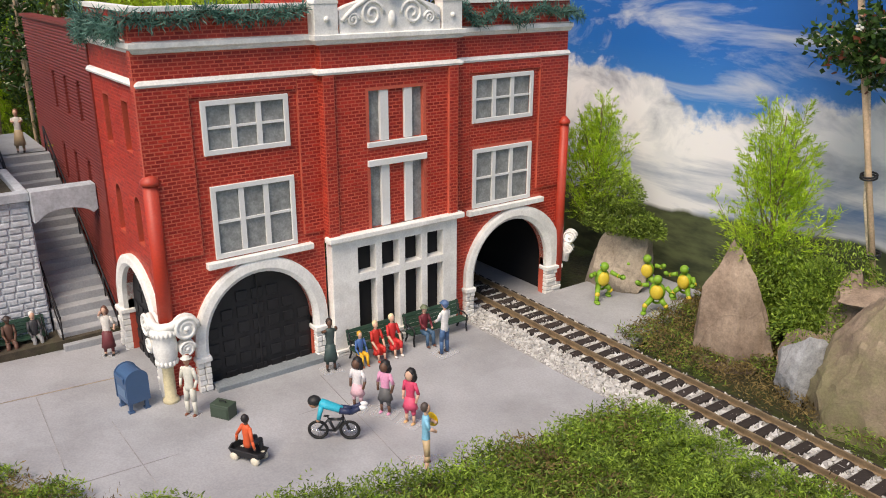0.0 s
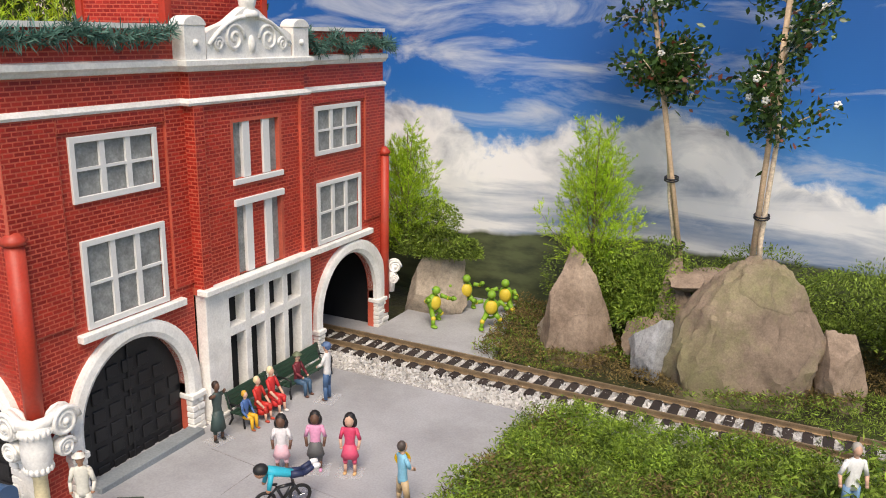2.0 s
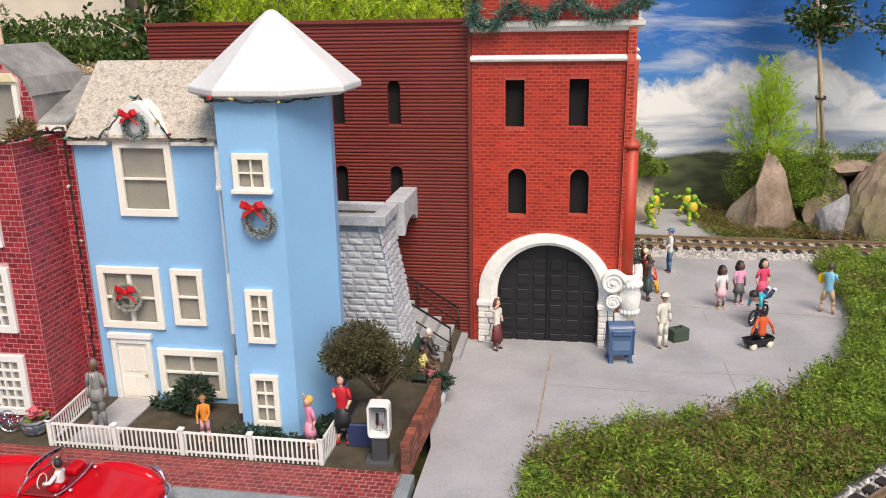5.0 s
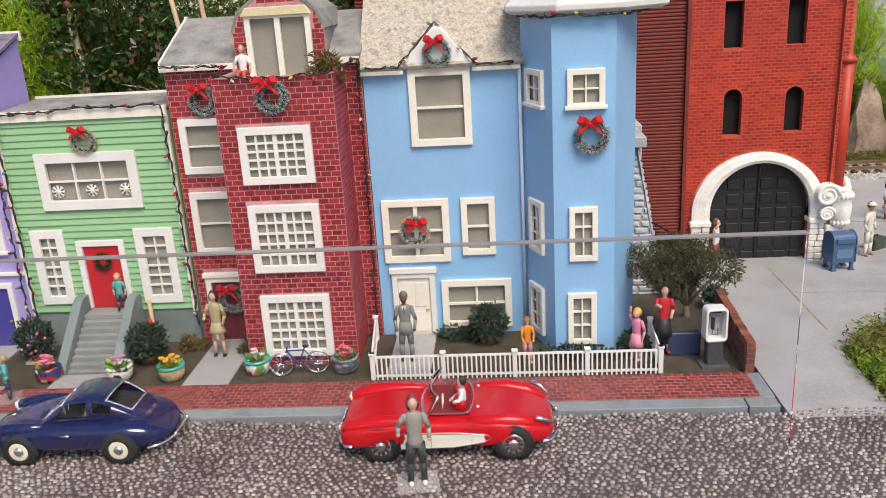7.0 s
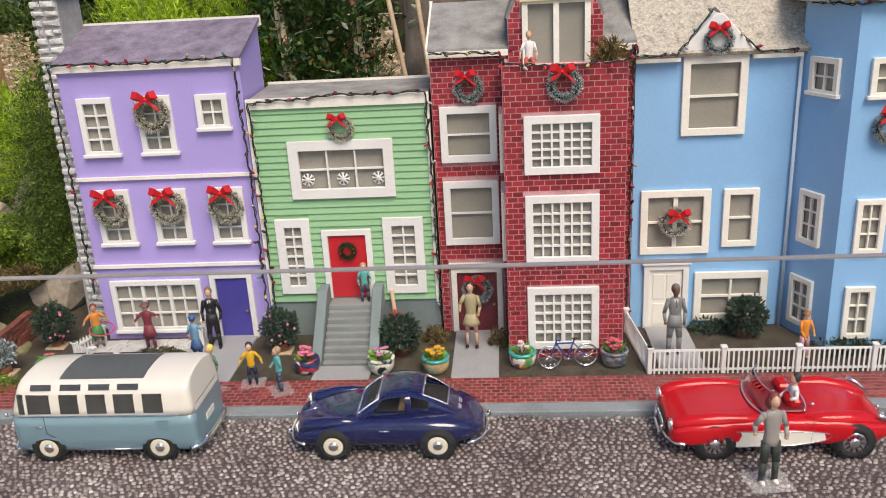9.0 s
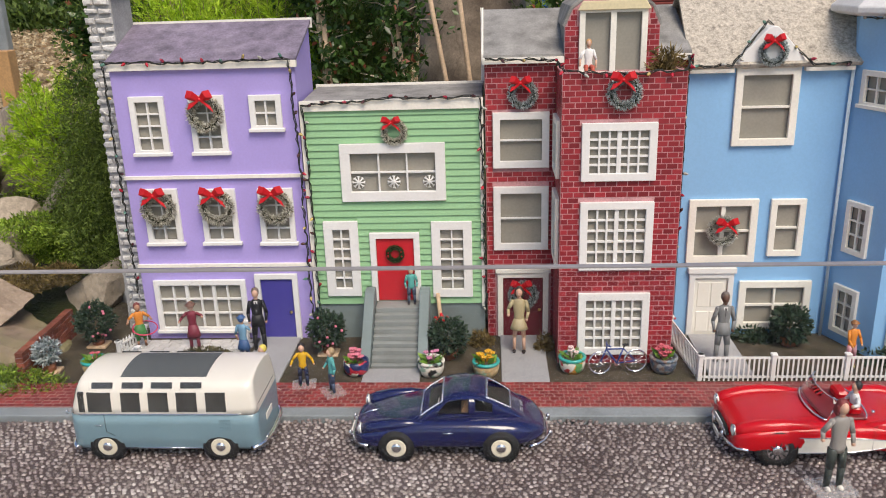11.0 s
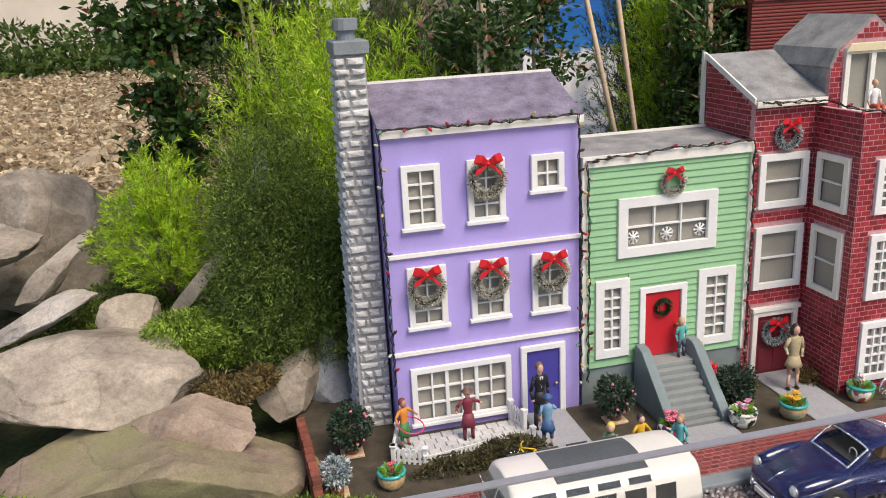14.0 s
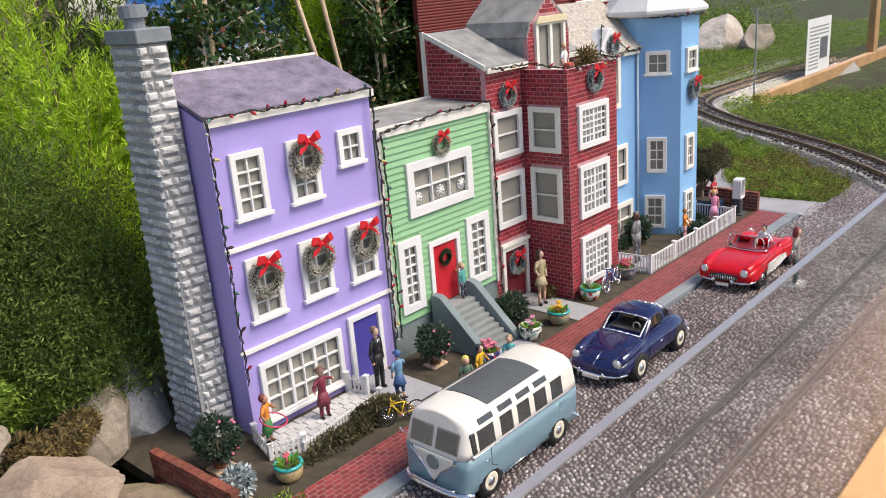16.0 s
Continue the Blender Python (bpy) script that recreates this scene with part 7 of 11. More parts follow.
def navy_car():
    c = thing("coupe", "shiny navy blue toy coupe with chrome bumpers", "car", "model cars")
    body = loft_grid([(-0.082, 0.014, 0.012, 0.0185), (-0.080, 0.024, 0.010, 0.0225), (-0.074, 0.030, 0.009, 0.0262), (-0.060, 0.0333, 0.008, 0.0308), (-0.040, 0.0345, 0.0078, 0.0348), (-0.02, 0.0346, 0.0075, 0.0368), (0.02, 0.0346, 0.0075, 0.0372), (0.045, 0.0345, 0.0078, 0.036), (0.062, 0.031, 0.010, 0.0325), (0.074, 0.024, 0.012, 0.0265), (0.081, 0.012, 0.014, 0.020)], 44, 40, 0.60)
    bm = B()
    skin(bm, body)
    for s in (-1, 1):
        tube(bm, [(-0.0725, s * 0.0243, 0.0258), (-0.066, s * 0.0252, 0.0272), (-0.052, s * 0.0262, 0.0295), (-0.036, s * 0.0270, 0.0312), (-0.018, s * 0.0275, 0.0318)], [0.0050, 0.0060, 0.0062, 0.0048, 0.0020], 14)
        tube(bm, [(0.012, s * 0.0285, 0.0300), (0.032, s * 0.0282, 0.0288), (0.050, s * 0.0262, 0.0262), (0.066, s * 0.0215, 0.0218)], [0.0020, 0.0050, 0.0062, 0.0035], 14)
    b = part("body", bm, CAR_NAVY, c)
    cab = loft_grid([(-0.026, 0.027, 0.030, 0.0345), (-0.016, 0.0270, 0.030, 0.0435), (-0.004, 0.0266, 0.030, 0.0520), (0.008, 0.0262, 0.030, 0.0553), (0.022, 0.0254, 0.030, 0.0552), (0.036, 0.0238, 0.030, 0.0505), (0.050, 0.021, 0.030, 0.0420), (0.064, 0.017, 0.026, 0.031)], 41, 40, 0.58)
    front = {(i, k) for i in range(2, 11) for k in range(5, 15)}
    rear = {(i, k) for i in range(27, 35) for k in range(6, 14)}
    door = {(i, k % 40) for k in range(-1, 4) for i in range(9 + int(0.8 * (k + 1)), 21)}
    quarter = {(i, k) for k in range(0, 4) for i in range(23, 29)}
    flip = lambda cells: {(i, (19 - k) % 40) for i, k in cells}  # noqa: E731
    k = part("cabin", pierced(cab, front | rear | door | quarter | flip(door) | flip(quarter)), CAR_NAVY, c)
    window_pane(cab, front, k, "windscreen", CLEAR, 0.0010)
    window_pane(cab, rear, k, "rear_window", CLEAR, 0.0010)
    for turned in (False, True):
        window_pane(cab, flip(door) if turned else door, k, "side_window", CLEAR, 0.0005, CAR_NAVY)
        window_pane(cab, flip(quarter) if turned else quarter, k, "quarter_window", CLEAR, 0.0005, CAR_NAVY)
    # Black floor and darkened seats put the cabin's dimness into their colours.
    bm = B()
    box(bm, -0.016, 0.052, -0.019, 0.019, 0.0372, 0.0380)
    part("cabin_floor", bm, ROAD_BLACK, c)
    for y in (-0.011, 0.011):
        bm = B()
        hexa(bm, [(0.010, y - 0.0075, 0.0375), (0.016, y - 0.0075, 0.0375), (0.016, y + 0.0075, 0.0375), (0.010, y + 0.0075, 0.0375), (0.0145, y - 0.0062, 0.0480), (0.0180, y - 0.0062, 0.0480), (0.0180, y + 0.0062, 0.0480), (0.0145, y + 0.0062, 0.0480)])
        part("seat", bm, SEAT_TAN, c)
    bm = B()
    torus(bm, Face((-0.0075, -0.010, 0.0405), (0, 1, 0), (1, 0, 0.5)), 0, 0, 0, 0.0042, 0.0004, 16, 5)
    part("steering_wheel", bm, BUS_CREAM, c)
    bm = B()
    tube(bm, [(-0.024, -0.020, 0.0357), (-0.030, -0.0205, 0.0350), (-0.055, -0.0165, 0.0318), (-0.072, -0.009, 0.0270), (-0.0755, 0, 0.0262), (-0.072, 0.009, 0.0270), (-0.055, 0.0165, 0.0318), (-0.030, 0.0205, 0.0350), (-0.024, 0.020, 0.0357)], 0.00028, 4)
    part("bonnet_seam", bm, ROAD_BLACK, b)
    for s in (-1, 1):
        for x in (-0.04375, 0.04375):
            wheel_well(b, x, s * 0.0350, 0.0131, s)
            wheel(c, x, s * 0.0354, 0.0131, s)
        bm = B()
        ball(bm, (-0.0745, s * 0.0245, 0.0262), 0.0046, 3, squash=(0.6, 1, 1))
        part("headlamp", bm, LENS, b)
        bm = B()
        torus(bm, Face((-0.0750, s * 0.0245, 0.0263), (0, 1, 0), (-1, 0, 0.25)), 0, 0, 0, 0.0047, 0.0006, 18, 6)
        part("headlamp_rim", bm, CHROME, b)
        bm = B()
        limb(bm, (-0.004, s * 0.0354, 0.0275), (0.004, s * 0.0354, 0.0275), 0.0007, 0.0007, 6)
        part("door_handle", bm, CHROME, b)
        bm = B()
        fz = Face((0, s * 0.0343, 0), (1, 0, 0), (0, s, 0))
        tube(bm, [fz.at(-0.024, 0.033, 0.0005), fz.at(-0.024, 0.016, 0.001), fz.at(-0.018, 0.0125, 0.0008), fz.at(0.014, 0.0125, 0.0008), fz.at(0.019, 0.020, 0.001), fz.at(0.016, 0.034, 0.0005)], 0.00025, 4)
        part("door_seam", bm, ROAD_BLACK, b)
    for sg in (-1, 1):
        bm = B()
        tube(bm, [(sg * (0.0835 - 0.045 * (y / 0.034) ** 4 * 0.35), y * 0.96, 0.0135) for y in np.linspace(-0.034, 0.034, 15)], 0.0015, 7)
        for y in (-0.014, 0.014):
            ball(bm, (sg * 0.0855, y, 0.0145), 0.0025, 2, squash=(0.8, 0.8, 1.5))
        part("bumper", bm, CHROME, b)
    bm = B()
    box(bm, -0.0862, -0.0850, -0.010, 0.010, 0.0095, 0.0135)
    part("number_plate", bm, BUS_CREAM, b)
    bm = B()
    tube(bm, [(-0.0805, 0, 0.0222), (-0.072, 0, 0.0272), (-0.062, 0, 0.0304)], 0.0006, 5)
    part("bonnet_trim", bm, CHROME, b)
    for y in (-0.0052, 0.0052):
        bm = B()
        for q in range(7):
            x = 0.0605 + q * 0.0015
            hexa(bm, [(x, y - 0.0035, 0.0310 - q * 0.0010), (x + 0.0009, y - 0.0035, 0.0305 - q * 0.0010), (x + 0.0009, y + 0.0035, 0.0305 - q * 0.0010), (x, y + 0.0035, 0.0310 - q * 0.0010), (x, y - 0.0035, 0.0338 - q * 0.0010), (x + 0.0009, y - 0.0035, 0.0332 - q * 0.0010), (x + 0.0009, y + 0.0035, 0.0332 - q * 0.0010), (x, y + 0.0035, 0.0338 - q * 0.0010)])
        part("engine_grille", bm, CHROME, b)
    return c


def red_car():
    c = thing("roadster", "glossy red open toy roadster with white side coves", "car", "model cars")
    body = loft_grid([(-0.088, 0.028, 0.013, 0.0235), (-0.085, 0.034, 0.011, 0.0275), (-0.074, 0.0372, 0.0095, 0.0318), (-0.054, 0.0380, 0.009, 0.0345), (-0.03, 0.0365, 0.009, 0.0352), (-0.005, 0.0353, 0.009, 0.0348), (0.02, 0.0358, 0.009, 0.0352), (0.045, 0.0378, 0.009, 0.0352), (0.066, 0.0360, 0.010, 0.0318), (0.080, 0.030, 0.012, 0.0262), (0.087, 0.020, 0.014, 0.021)], 48, 44, 0.44)
    bm = B()
    skin(bm, body)
    for s in (-1, 1):
        tube(bm, [(-0.0855, s * 0.0262, 0.0262), (-0.080, s * 0.0272, 0.0278), (-0.066, s * 0.0285, 0.0305), (-0.050, s * 0.0290, 0.0318), (-0.030, s * 0.0290, 0.0318), (-0.006, s * 0.0285, 0.0305)], [0.0050, 0.0062, 0.0068, 0.0066, 0.0052, 0.0024], 16)
        tube(bm, [(0.010, s * 0.0285, 0.0300), (0.030, s * 0.0290, 0.0312), (0.050, s * 0.0288, 0.0312), (0.068, s * 0.0268, 0.0285), (0.083, s * 0.0225, 0.0235)], [0.0024, 0.0058, 0.0070, 0.0062, 0.0030], 16)
    b = part("body", bm, CAR_RED, c)
    for s in (-1, 1):
        for x in (-0.054, 0.054):
            wheel_well(b, x, s * 0.0372, 0.0142, s)
            wheel(c, x, s * 0.0374, 0.0142, s, True)
        fz = Face((0, s * 0.0362, 0), (1, 0, 0), (0, s, 0))
        bm = B()
        plate(bm, fz, [[(-0.038, 0.0255), (-0.041, 0.0175), (-0.037, 0.0115), (0.006, 0.0125), (0.030, 0.0165), (0.037, 0.0205), (0.032, 0.0235), (0.010, 0.0250)]], -0.003, 0.0005)
        cove = part("side_cove", bm, BUS_CREAM, b, "white side cove with chrome edge")
        bm = B()
        tube(bm, [fz.at(*p, 0.0008) for p in ((-0.038, 0.0255), (0.010, 0.0250), (0.032, 0.0235), (0.037, 0.0205), (0.030, 0.0165), (0.006, 0.0125), (-0.037, 0.0115))], 0.0004, 5)
        part("cove_trim", bm, CHROME, cove)
        for x, zz in ((-0.0868, 0.0268), ):
            bm = B()
            ball(bm, (x, s * 0.0262, zz), 0.0046, 3, squash=(0.55, 1.0, 1.0))
            part("headlamp", bm, LENS, b)
            bm = B()
            torus(bm, Face((x - 0.0008, s * 0.0262, zz), (0, 1, 0), (-1, 0, 0.2)), 0, 0, 0, 0.0045, 0.0008, 18, 6)
            part("headlamp_rim", bm, CHROME, b)
        bm = B()
        tube(bm, [(0.072, s * 0.031, 0.035), (0.080, s * 0.029, 0.0315), (0.086, s * 0.024, 0.026)], [0.0022, 0.0018, 0.0008], 8)
        part("tail_fin", bm, CHROME, b)
        bm = B()
        ball(bm, (0.026, s * 0.018, 0.0385), 0.0018, 2)
        part("fuel_cap", bm, CHROME, b)
        bm = B()
        tube(bm, [fz.at(-0.012, 0.0365, 0.0), fz.at(-0.0125, 0.011, 0.0006), fz.at(0.020, 0.011, 0.0006), fz.at(0.022, 0.036, 0.0)], 0.00025, 4)
        part("door_seam", bm, ROAD_BLACK, b)
    # bonnet cowl lines
    for s in (-1, 1):
        bm = B()
        tube(bm, [(-0.083, s * 0.011, 0.0285), (-0.072, s * 0.015, 0.0322), (-0.06, s * 0.0170, 0.0337), (-0.03, s * 0.0185, 0.0351), (-0.022, s * 0.0185, 0.0351), (-0.022, 0.0, 0.0354)], 0.00022, 5)
        part("bonnet_seam", bm, ROAD_BLACK, b)
    bm = B()
    box(bm, -0.0135, 0.0195, -0.0255, 0.0255, 0.0352, 0.0372)
    pit = part("cockpit", bm, surface("dark_red_upholstery", (0.20, 0.008, 0.012), 0.5, var=0.15), b, bevel=0.001)
    for s in (-1, 1):
        bm = B()
        box(bm, 0.006, 0.0165, s * 0.0125 - 0.0085, s * 0.0125 + 0.0085, 0.0365, 0.0440)
        part("seat", bm, CAR_RED, pit, bevel=0.002)
    bm = B()
    tube(bm, [(0.016 + 0.006 * math.cos(a), 0.027 * math.sin(a), 0.0382) for a in np.linspace(-1.5, 1.5, 13)], 0.0008, 5)
    part("cockpit_trim", bm, CHROME, pit)
    bm = B()
    arc = np.linspace(-1.15, 1.15, 13)
    lo = [Vector((-0.022 + 0.013 * (1 - math.cos(a)), 0.028 * math.sin(a) / math.sin(1.15), 0.0365)) for a in arc]
    hi = [Vector((p.x + 0.009, p.y * 0.92, 0.0365 + 0.0165)) for p in lo]
    vl, vh = [bm.verts.new(p) for p in lo], [bm.verts.new(p) for p in hi]
    vl2, vh2 = [bm.verts.new(p + Vector((0.0006, 0, 0))) for p in lo], [bm.verts.new(p + Vector((0.0006, 0, 0))) for p in hi]
    for k in range(12):
        bm.faces.new((vl[k], vl[k + 1], vh[k + 1], vh[k])).smooth = True
        bm.faces.new((vh2[k], vh2[k + 1], vl2[k + 1], vl2[k])).smooth = True
        bm.faces.new((vh[k], vh[k + 1], vh2[k + 1], vh2[k]))
        bm.faces.new((vl[k + 1], vl[k], vl2[k], vl2[k + 1]))
    bm.faces.new((vl[0], vh[0], vh2[0], vl2[0]))
    bm.faces.new((vh[-1], vl[-1], vl2[-1], vh2[-1]))
    ws = part("windscreen", bm, CLEAR, b, "clear curved windscreen")
    ws.visible_shadow = False
    bm = B()
    tube(bm, lo, 0.0010, 6)
    tube(bm, hi, 0.0006, 6)
    tube(bm, [lo[0], hi[0]], 0.0008, 6)
    tube(bm, [lo[-1], hi[-1]], 0.0008, 6)
    part("windscreen_frame", bm, CHROME, ws)
    bm = B()
    torus(bm, Face((-0.003, -0.0125, 0.0415), (0, 1, 0), (1, 0, 0.4)), 0, 0, 0, 0.0062, 0.0006, 20, 6)
    part("steering_wheel", bm, BUS_CREAM, pit)
    bm = B()
    ball(bm, (-0.0885, 0, 0.0185), 0.006, 3, squash=(0.35, 3.3, 0.85))
    g = part("grille", bm, ROAD_BLACK, b)
    bm = B()
    for k in range(13):
        y = -0.018 + 0.003 * k
        ball(bm, (-0.0905 + 0.00001 * k, y, 0.0185), 0.0042 * math.sqrt(max(0.1, 1 - (y / 0.021) ** 2)), 1, squash=(0.25, 0.24, 1))
    part("grille_teeth", bm, CHROME, g)
    for sg, zz in ((-1, 0.0135), (1, 0.0155)):
        bm = B()
        for s in (-1, 1):
            tube(bm, [(sg * 0.0905, s * 0.010, zz), (sg * 0.0895, s * 0.024, zz), (sg * 0.084, s * 0.033, zz), (sg * 0.077, s * 0.0375, zz + 0.001)], 0.0016, 7)
            ball(bm, (sg * 0.0915, s * 0.012, zz + 0.001), 0.0026, 2, squash=(0.8, 0.8, 1.5))
        part("bumper", bm, CHROME, b)
    bm = B()
    box(bm, -0.0935, -0.0925, -0.0085, 0.0085, 0.0085, 0.0125)
    part("number_plate", bm, BUS_CREAM, b)
    return c


def van():
    c = thing("microbus", "grey-blue and cream toy microbus with folded sunroof", "van", "model cars")
    low = [(0.031, 0.0085), (0.0345, 0.0125), (0.0357, 0.022), (0.0360, 0.034), (0.0357, 0.0435)]
    top = [(0.0357, 0.0440), (0.0350, 0.050), (0.0338, 0.0605), (0.0326, 0.0655), (0.0304, 0.0697), (0.0252, 0.0725), (0.0130, 0.0748), (0.004, 0.0754)]
    xs = [(-0.0795, 0.70, 0.55), (-0.0790, 0.80, 0.75), (-0.0776, 0.89, 0.90), (-0.0745, 0.96, 0.98), (-0.069, 0.99, 1.0), (-0.058, 1.0, 1.0), (0.058, 1.0, 1.0), (0.072, 1.0, 1.0), (0.0785, 0.98, 0.99), (0.0812, 0.945, 0.96), (0.0826, 0.88, 0.88), (0.0829, 0.80, 0.7)]

    VEE = [(0.0010, 0.0165), (0.0035, 0.0210), (0.0070, 0.0260), (0.0120, 0.0310), (0.0180, 0.0355), (0.0245, 0.0395), (0.0290, 0.0432)]

    def nose(y):
        return -0.0798 + 0.0042 * (abs(y) / 0.0335) ** 4

    def ring_of(half, x, k, kz):
        pts = []
        for y, z in half:
            back = max(0.0, z - 0.043) * (0.32 if x < 0 else -0.10) * (1.0 if abs(x) > 0.055 else 0.0)
            zz = z if z < 0.0445 else 0.044 + (z - 0.044) * (0.93 + 0.07 * kz)
            pts.append(Vector((x + back, y * k, zz)))
        return pts + [Vector((p.x, -p.y, p.z)) for p in reversed(pts)]
    bm = B()
    skin(bm, [ring_of(low, *q) for q in xs])
    b = part("lower_body", bm, BUS_BLUE, c)
    bm = B()
    skin(bm, [ring_of(top, *q) for q in xs])
    u = part("upper_body", bm, BUS_CREAM, c)
    for s in (-1, 1):
        for x in (-0.0492, 0.0492):
            wheel_well(b, x, s * 0.0352, 0.0131, s)
            wheel(c, x, s * 0.0355, 0.0131, s)
        fz = Face((0, s * 0.0353, 0), (1, 0, 0), (0, s, 0))
        fz.v = Vector((0, -s * 0.13, 1))
        fz.o = Vector((0, s * (0.0353 + 0.13 * 0.046), 0))
        for a0, a1 in ((-0.0690, -0.0630), (-0.0612, -0.0395), (-0.0325, -0.0145), (-0.0090, 0.0095), (0.0150, 0.0340), (0.0400, 0.0585)):
            bm = B()
            fbox(bm, fz, a0, a1, 0.0460, 0.0640, -0.002, 0.0004)
            part("side_window", bm, DARK_GLASS, u, bevel=0.0008)
        for a0 in (-0.0560, -0.0300, -0.0050, 0.0200):
            bm = B()
            hexa(bm, [(a0, s * 0.0318, 0.0668), (a0 + 0.0180, s * 0.0318, 0.0668), (a0 + 0.0180, s * 0.0294, 0.0712), (a0, s * 0.0294, 0.0712), (a0, s * 0.0324, 0.0671), (a0 + 0.0180, s * 0.0324, 0.0671), (a0 + 0.0180, s * 0.0300, 0.0716), (a0, s * 0.0300, 0.0716)])
            part("skylight", bm, DARK_GLASS, u)
        bm = B()
        limb(bm, (-0.056, s * 0.0365, 0.0345), (-0.050, s * 0.0365, 0.0345), 0.0006, 0.0006, 6)
        part("door_handle", bm, CHROME, b)
        bm = B()
        tube(bm, [(-0.0780 + 0.004, s * 0.033, 0.0446), (-0.068, s * 0.0358, 0.0446), (0.066, s * 0.0360, 0.0446), (0.0785, s * 0.0335, 0.0446)], 0.0006, 5)
        part("waist_trim", bm, CHROME, b)
        bm = B()
        tube(bm, [(-0.034, s * 0.0352, 0.0120), (0.034, s * 0.0352, 0.0120)], 0.0006, 5)
        part("sill_trim", bm, CHROME, b)
        for q in range(8):
            bm = B()
            box(bm, 0.0505, 0.0605, s * 0.0359 - 0.0004, s * 0.0359 + 0.0004, 0.0300 + q * 0.0013, 0.0306 + q * 0.0013)
            part("louvre", bm, BUS_BLUE, b)
        bm = B()
        tube(bm, [(-0.0475, s * 0.0361, 0.044), (-0.0475, s * 0.0360, 0.028), (-0.040, s * 0.0358, 0.024)], 0.00025, 4)
        part("door_seam", bm, ROAD_BLACK, b)
        bm = B()
        ball(bm, (-0.0745, s * 0.0225, 0.0270), 0.0052, 3, squash=(0.55, 1, 1))
        part("headlamp", bm, LENS, b)
        bm = B()
        torus(bm, Face((-0.0770, s * 0.0225, 0.0270), (0, 1, 0), (-1, 0, 0)), 0, 0, 0, 0.0050, 0.0006, 18, 6)
        part("headlamp_rim", bm, CHROME, b)
        bm = B()
        fw = Face((-0.0795, 0, 0), (0, 1, 0), (-1, 0, 0.26))
        fw.v = Vector((0.32, 0, 1))
        fw.o = Vector((-0.0788 - 0.32 * 0.044, 0, 0))
        fbox(bm, fw, *sorted((s * 0.0016, s * 0.0262)), 0.0468, 0.0642, -0.006, 0.0012)
        part("windscreen", bm, CAR_GLASS, u, bevel=0.001)
        bm = B()
        tube(bm, [(nose(w) - 0.0006, s * w, z) for w, z in VEE], 0.0007, 6)
        part("front_v_trim", bm, CHROME, b)
        bm = B()
        limb(bm, (-0.0735, s * 0.0350, 0.046), (-0.0755, s * 0.0395, 0.0485), 0.0006, 0.0006, 5)
        ball(bm, (-0.0755, s * 0.0400, 0.0495), 0.0022, 2, squash=(0.4, 1, 1))
        part("wing_mirror", bm, CHROME, b)
    bm = B()
    skin(bm, [[(nose(w * q) - 0.0004, w * q, z) for q in np.linspace(-1, 1, 13)] + [(nose(w * q) + 0.002, w * q, z) for q in np.linspace(1, -1, 13)] for w, z in VEE])
    part("front_v_panel", bm, BUS_CREAM, b)
    bm = B()
    torus(bm, Face((-0.0802, 0, 0.0345), (0, 1, 0), (-1, 0, 0)), 0, 0, 0, 0.0062, 0.0007, 24, 6)
    disc_ring = [(-0.0801, 0.0058 * math.cos(2 * math.pi * k / 20), 0.0345 + 0.0058 * math.sin(2 * math.pi * k / 20)) for k in range(20)]
    skin(bm, [disc_ring, [(x - 0.0004, y, z) for x, y, z in disc_ring]])
    part("front_badge", bm, surface("grey_badge", (0.25, 0.30, 0.33), 0.3, metal=0.6), b, "plain round badge")
    bm = B()
    skin(bm, [[(x, y, 0.0764 - 0.0022 * (abs(y) / 0.019) ** 2) for y in np.linspace(-0.023, 0.023, 11)] + [(x, y, 0.0734 - 0.0022 * (abs(y) / 0.019) ** 2) for y in np.linspace(0.023, -0.023, 11)] for x in (-0.034, 0.040)], smooth=False)
    part("sunroof", bm, SUNROOF, u, "folded grey cloth sunroof")
    bm = B()
    fr = Face((0.0817, 0, 0), (0, 1, 0), (1, 0, 0))
    fr.v = Vector((-0.12, 0, 1))
    fr.o = Vector((0.0817 + 0.12 * 0.044, 0, 0))
    fbox(bm, fr, -0.0255, 0.0255, 0.0480, 0.0640, -0.004, 0.0012)
    part("rear_window", bm, DARK_GLASS, u, bevel=0.001)
    for sg in (-1, 1):
        bm = B()
        tube(bm, [(0.00175 + sg * (0.0858 - 0.010 * (abs(y) / 0.037) ** 4), y, 0.0130) for y in np.linspace(-0.0375, 0.0375, 15)], 0.0023, 7)
        tube(bm, [(0.00175 + sg * (0.0858 - 0.010 * (abs(y) / 0.037) ** 4), y, 0.0160) for y in np.linspace(-0.024, 0.024, 9)], 0.0009, 6)
        part("bumper", bm, CHROME, b)
    bm = B()
    box(bm, 0.0823, 0.0835, -0.009, 0.009, 0.024, 0.030)
    part("number_plate", bm, BUS_CREAM, b)
    return c


v = navy_car()
v.matrix_basis = pose(-0.1738, -0.2100, 0.0, 0, 0, 0)
v = red_car()
v.matrix_basis = pose(0.1468, -0.2115, 0.0, 0, 0, 0.3)
v = van()
v.matrix_basis = pose(-0.4165, -0.2085, 0.0, 0, 0, 0)


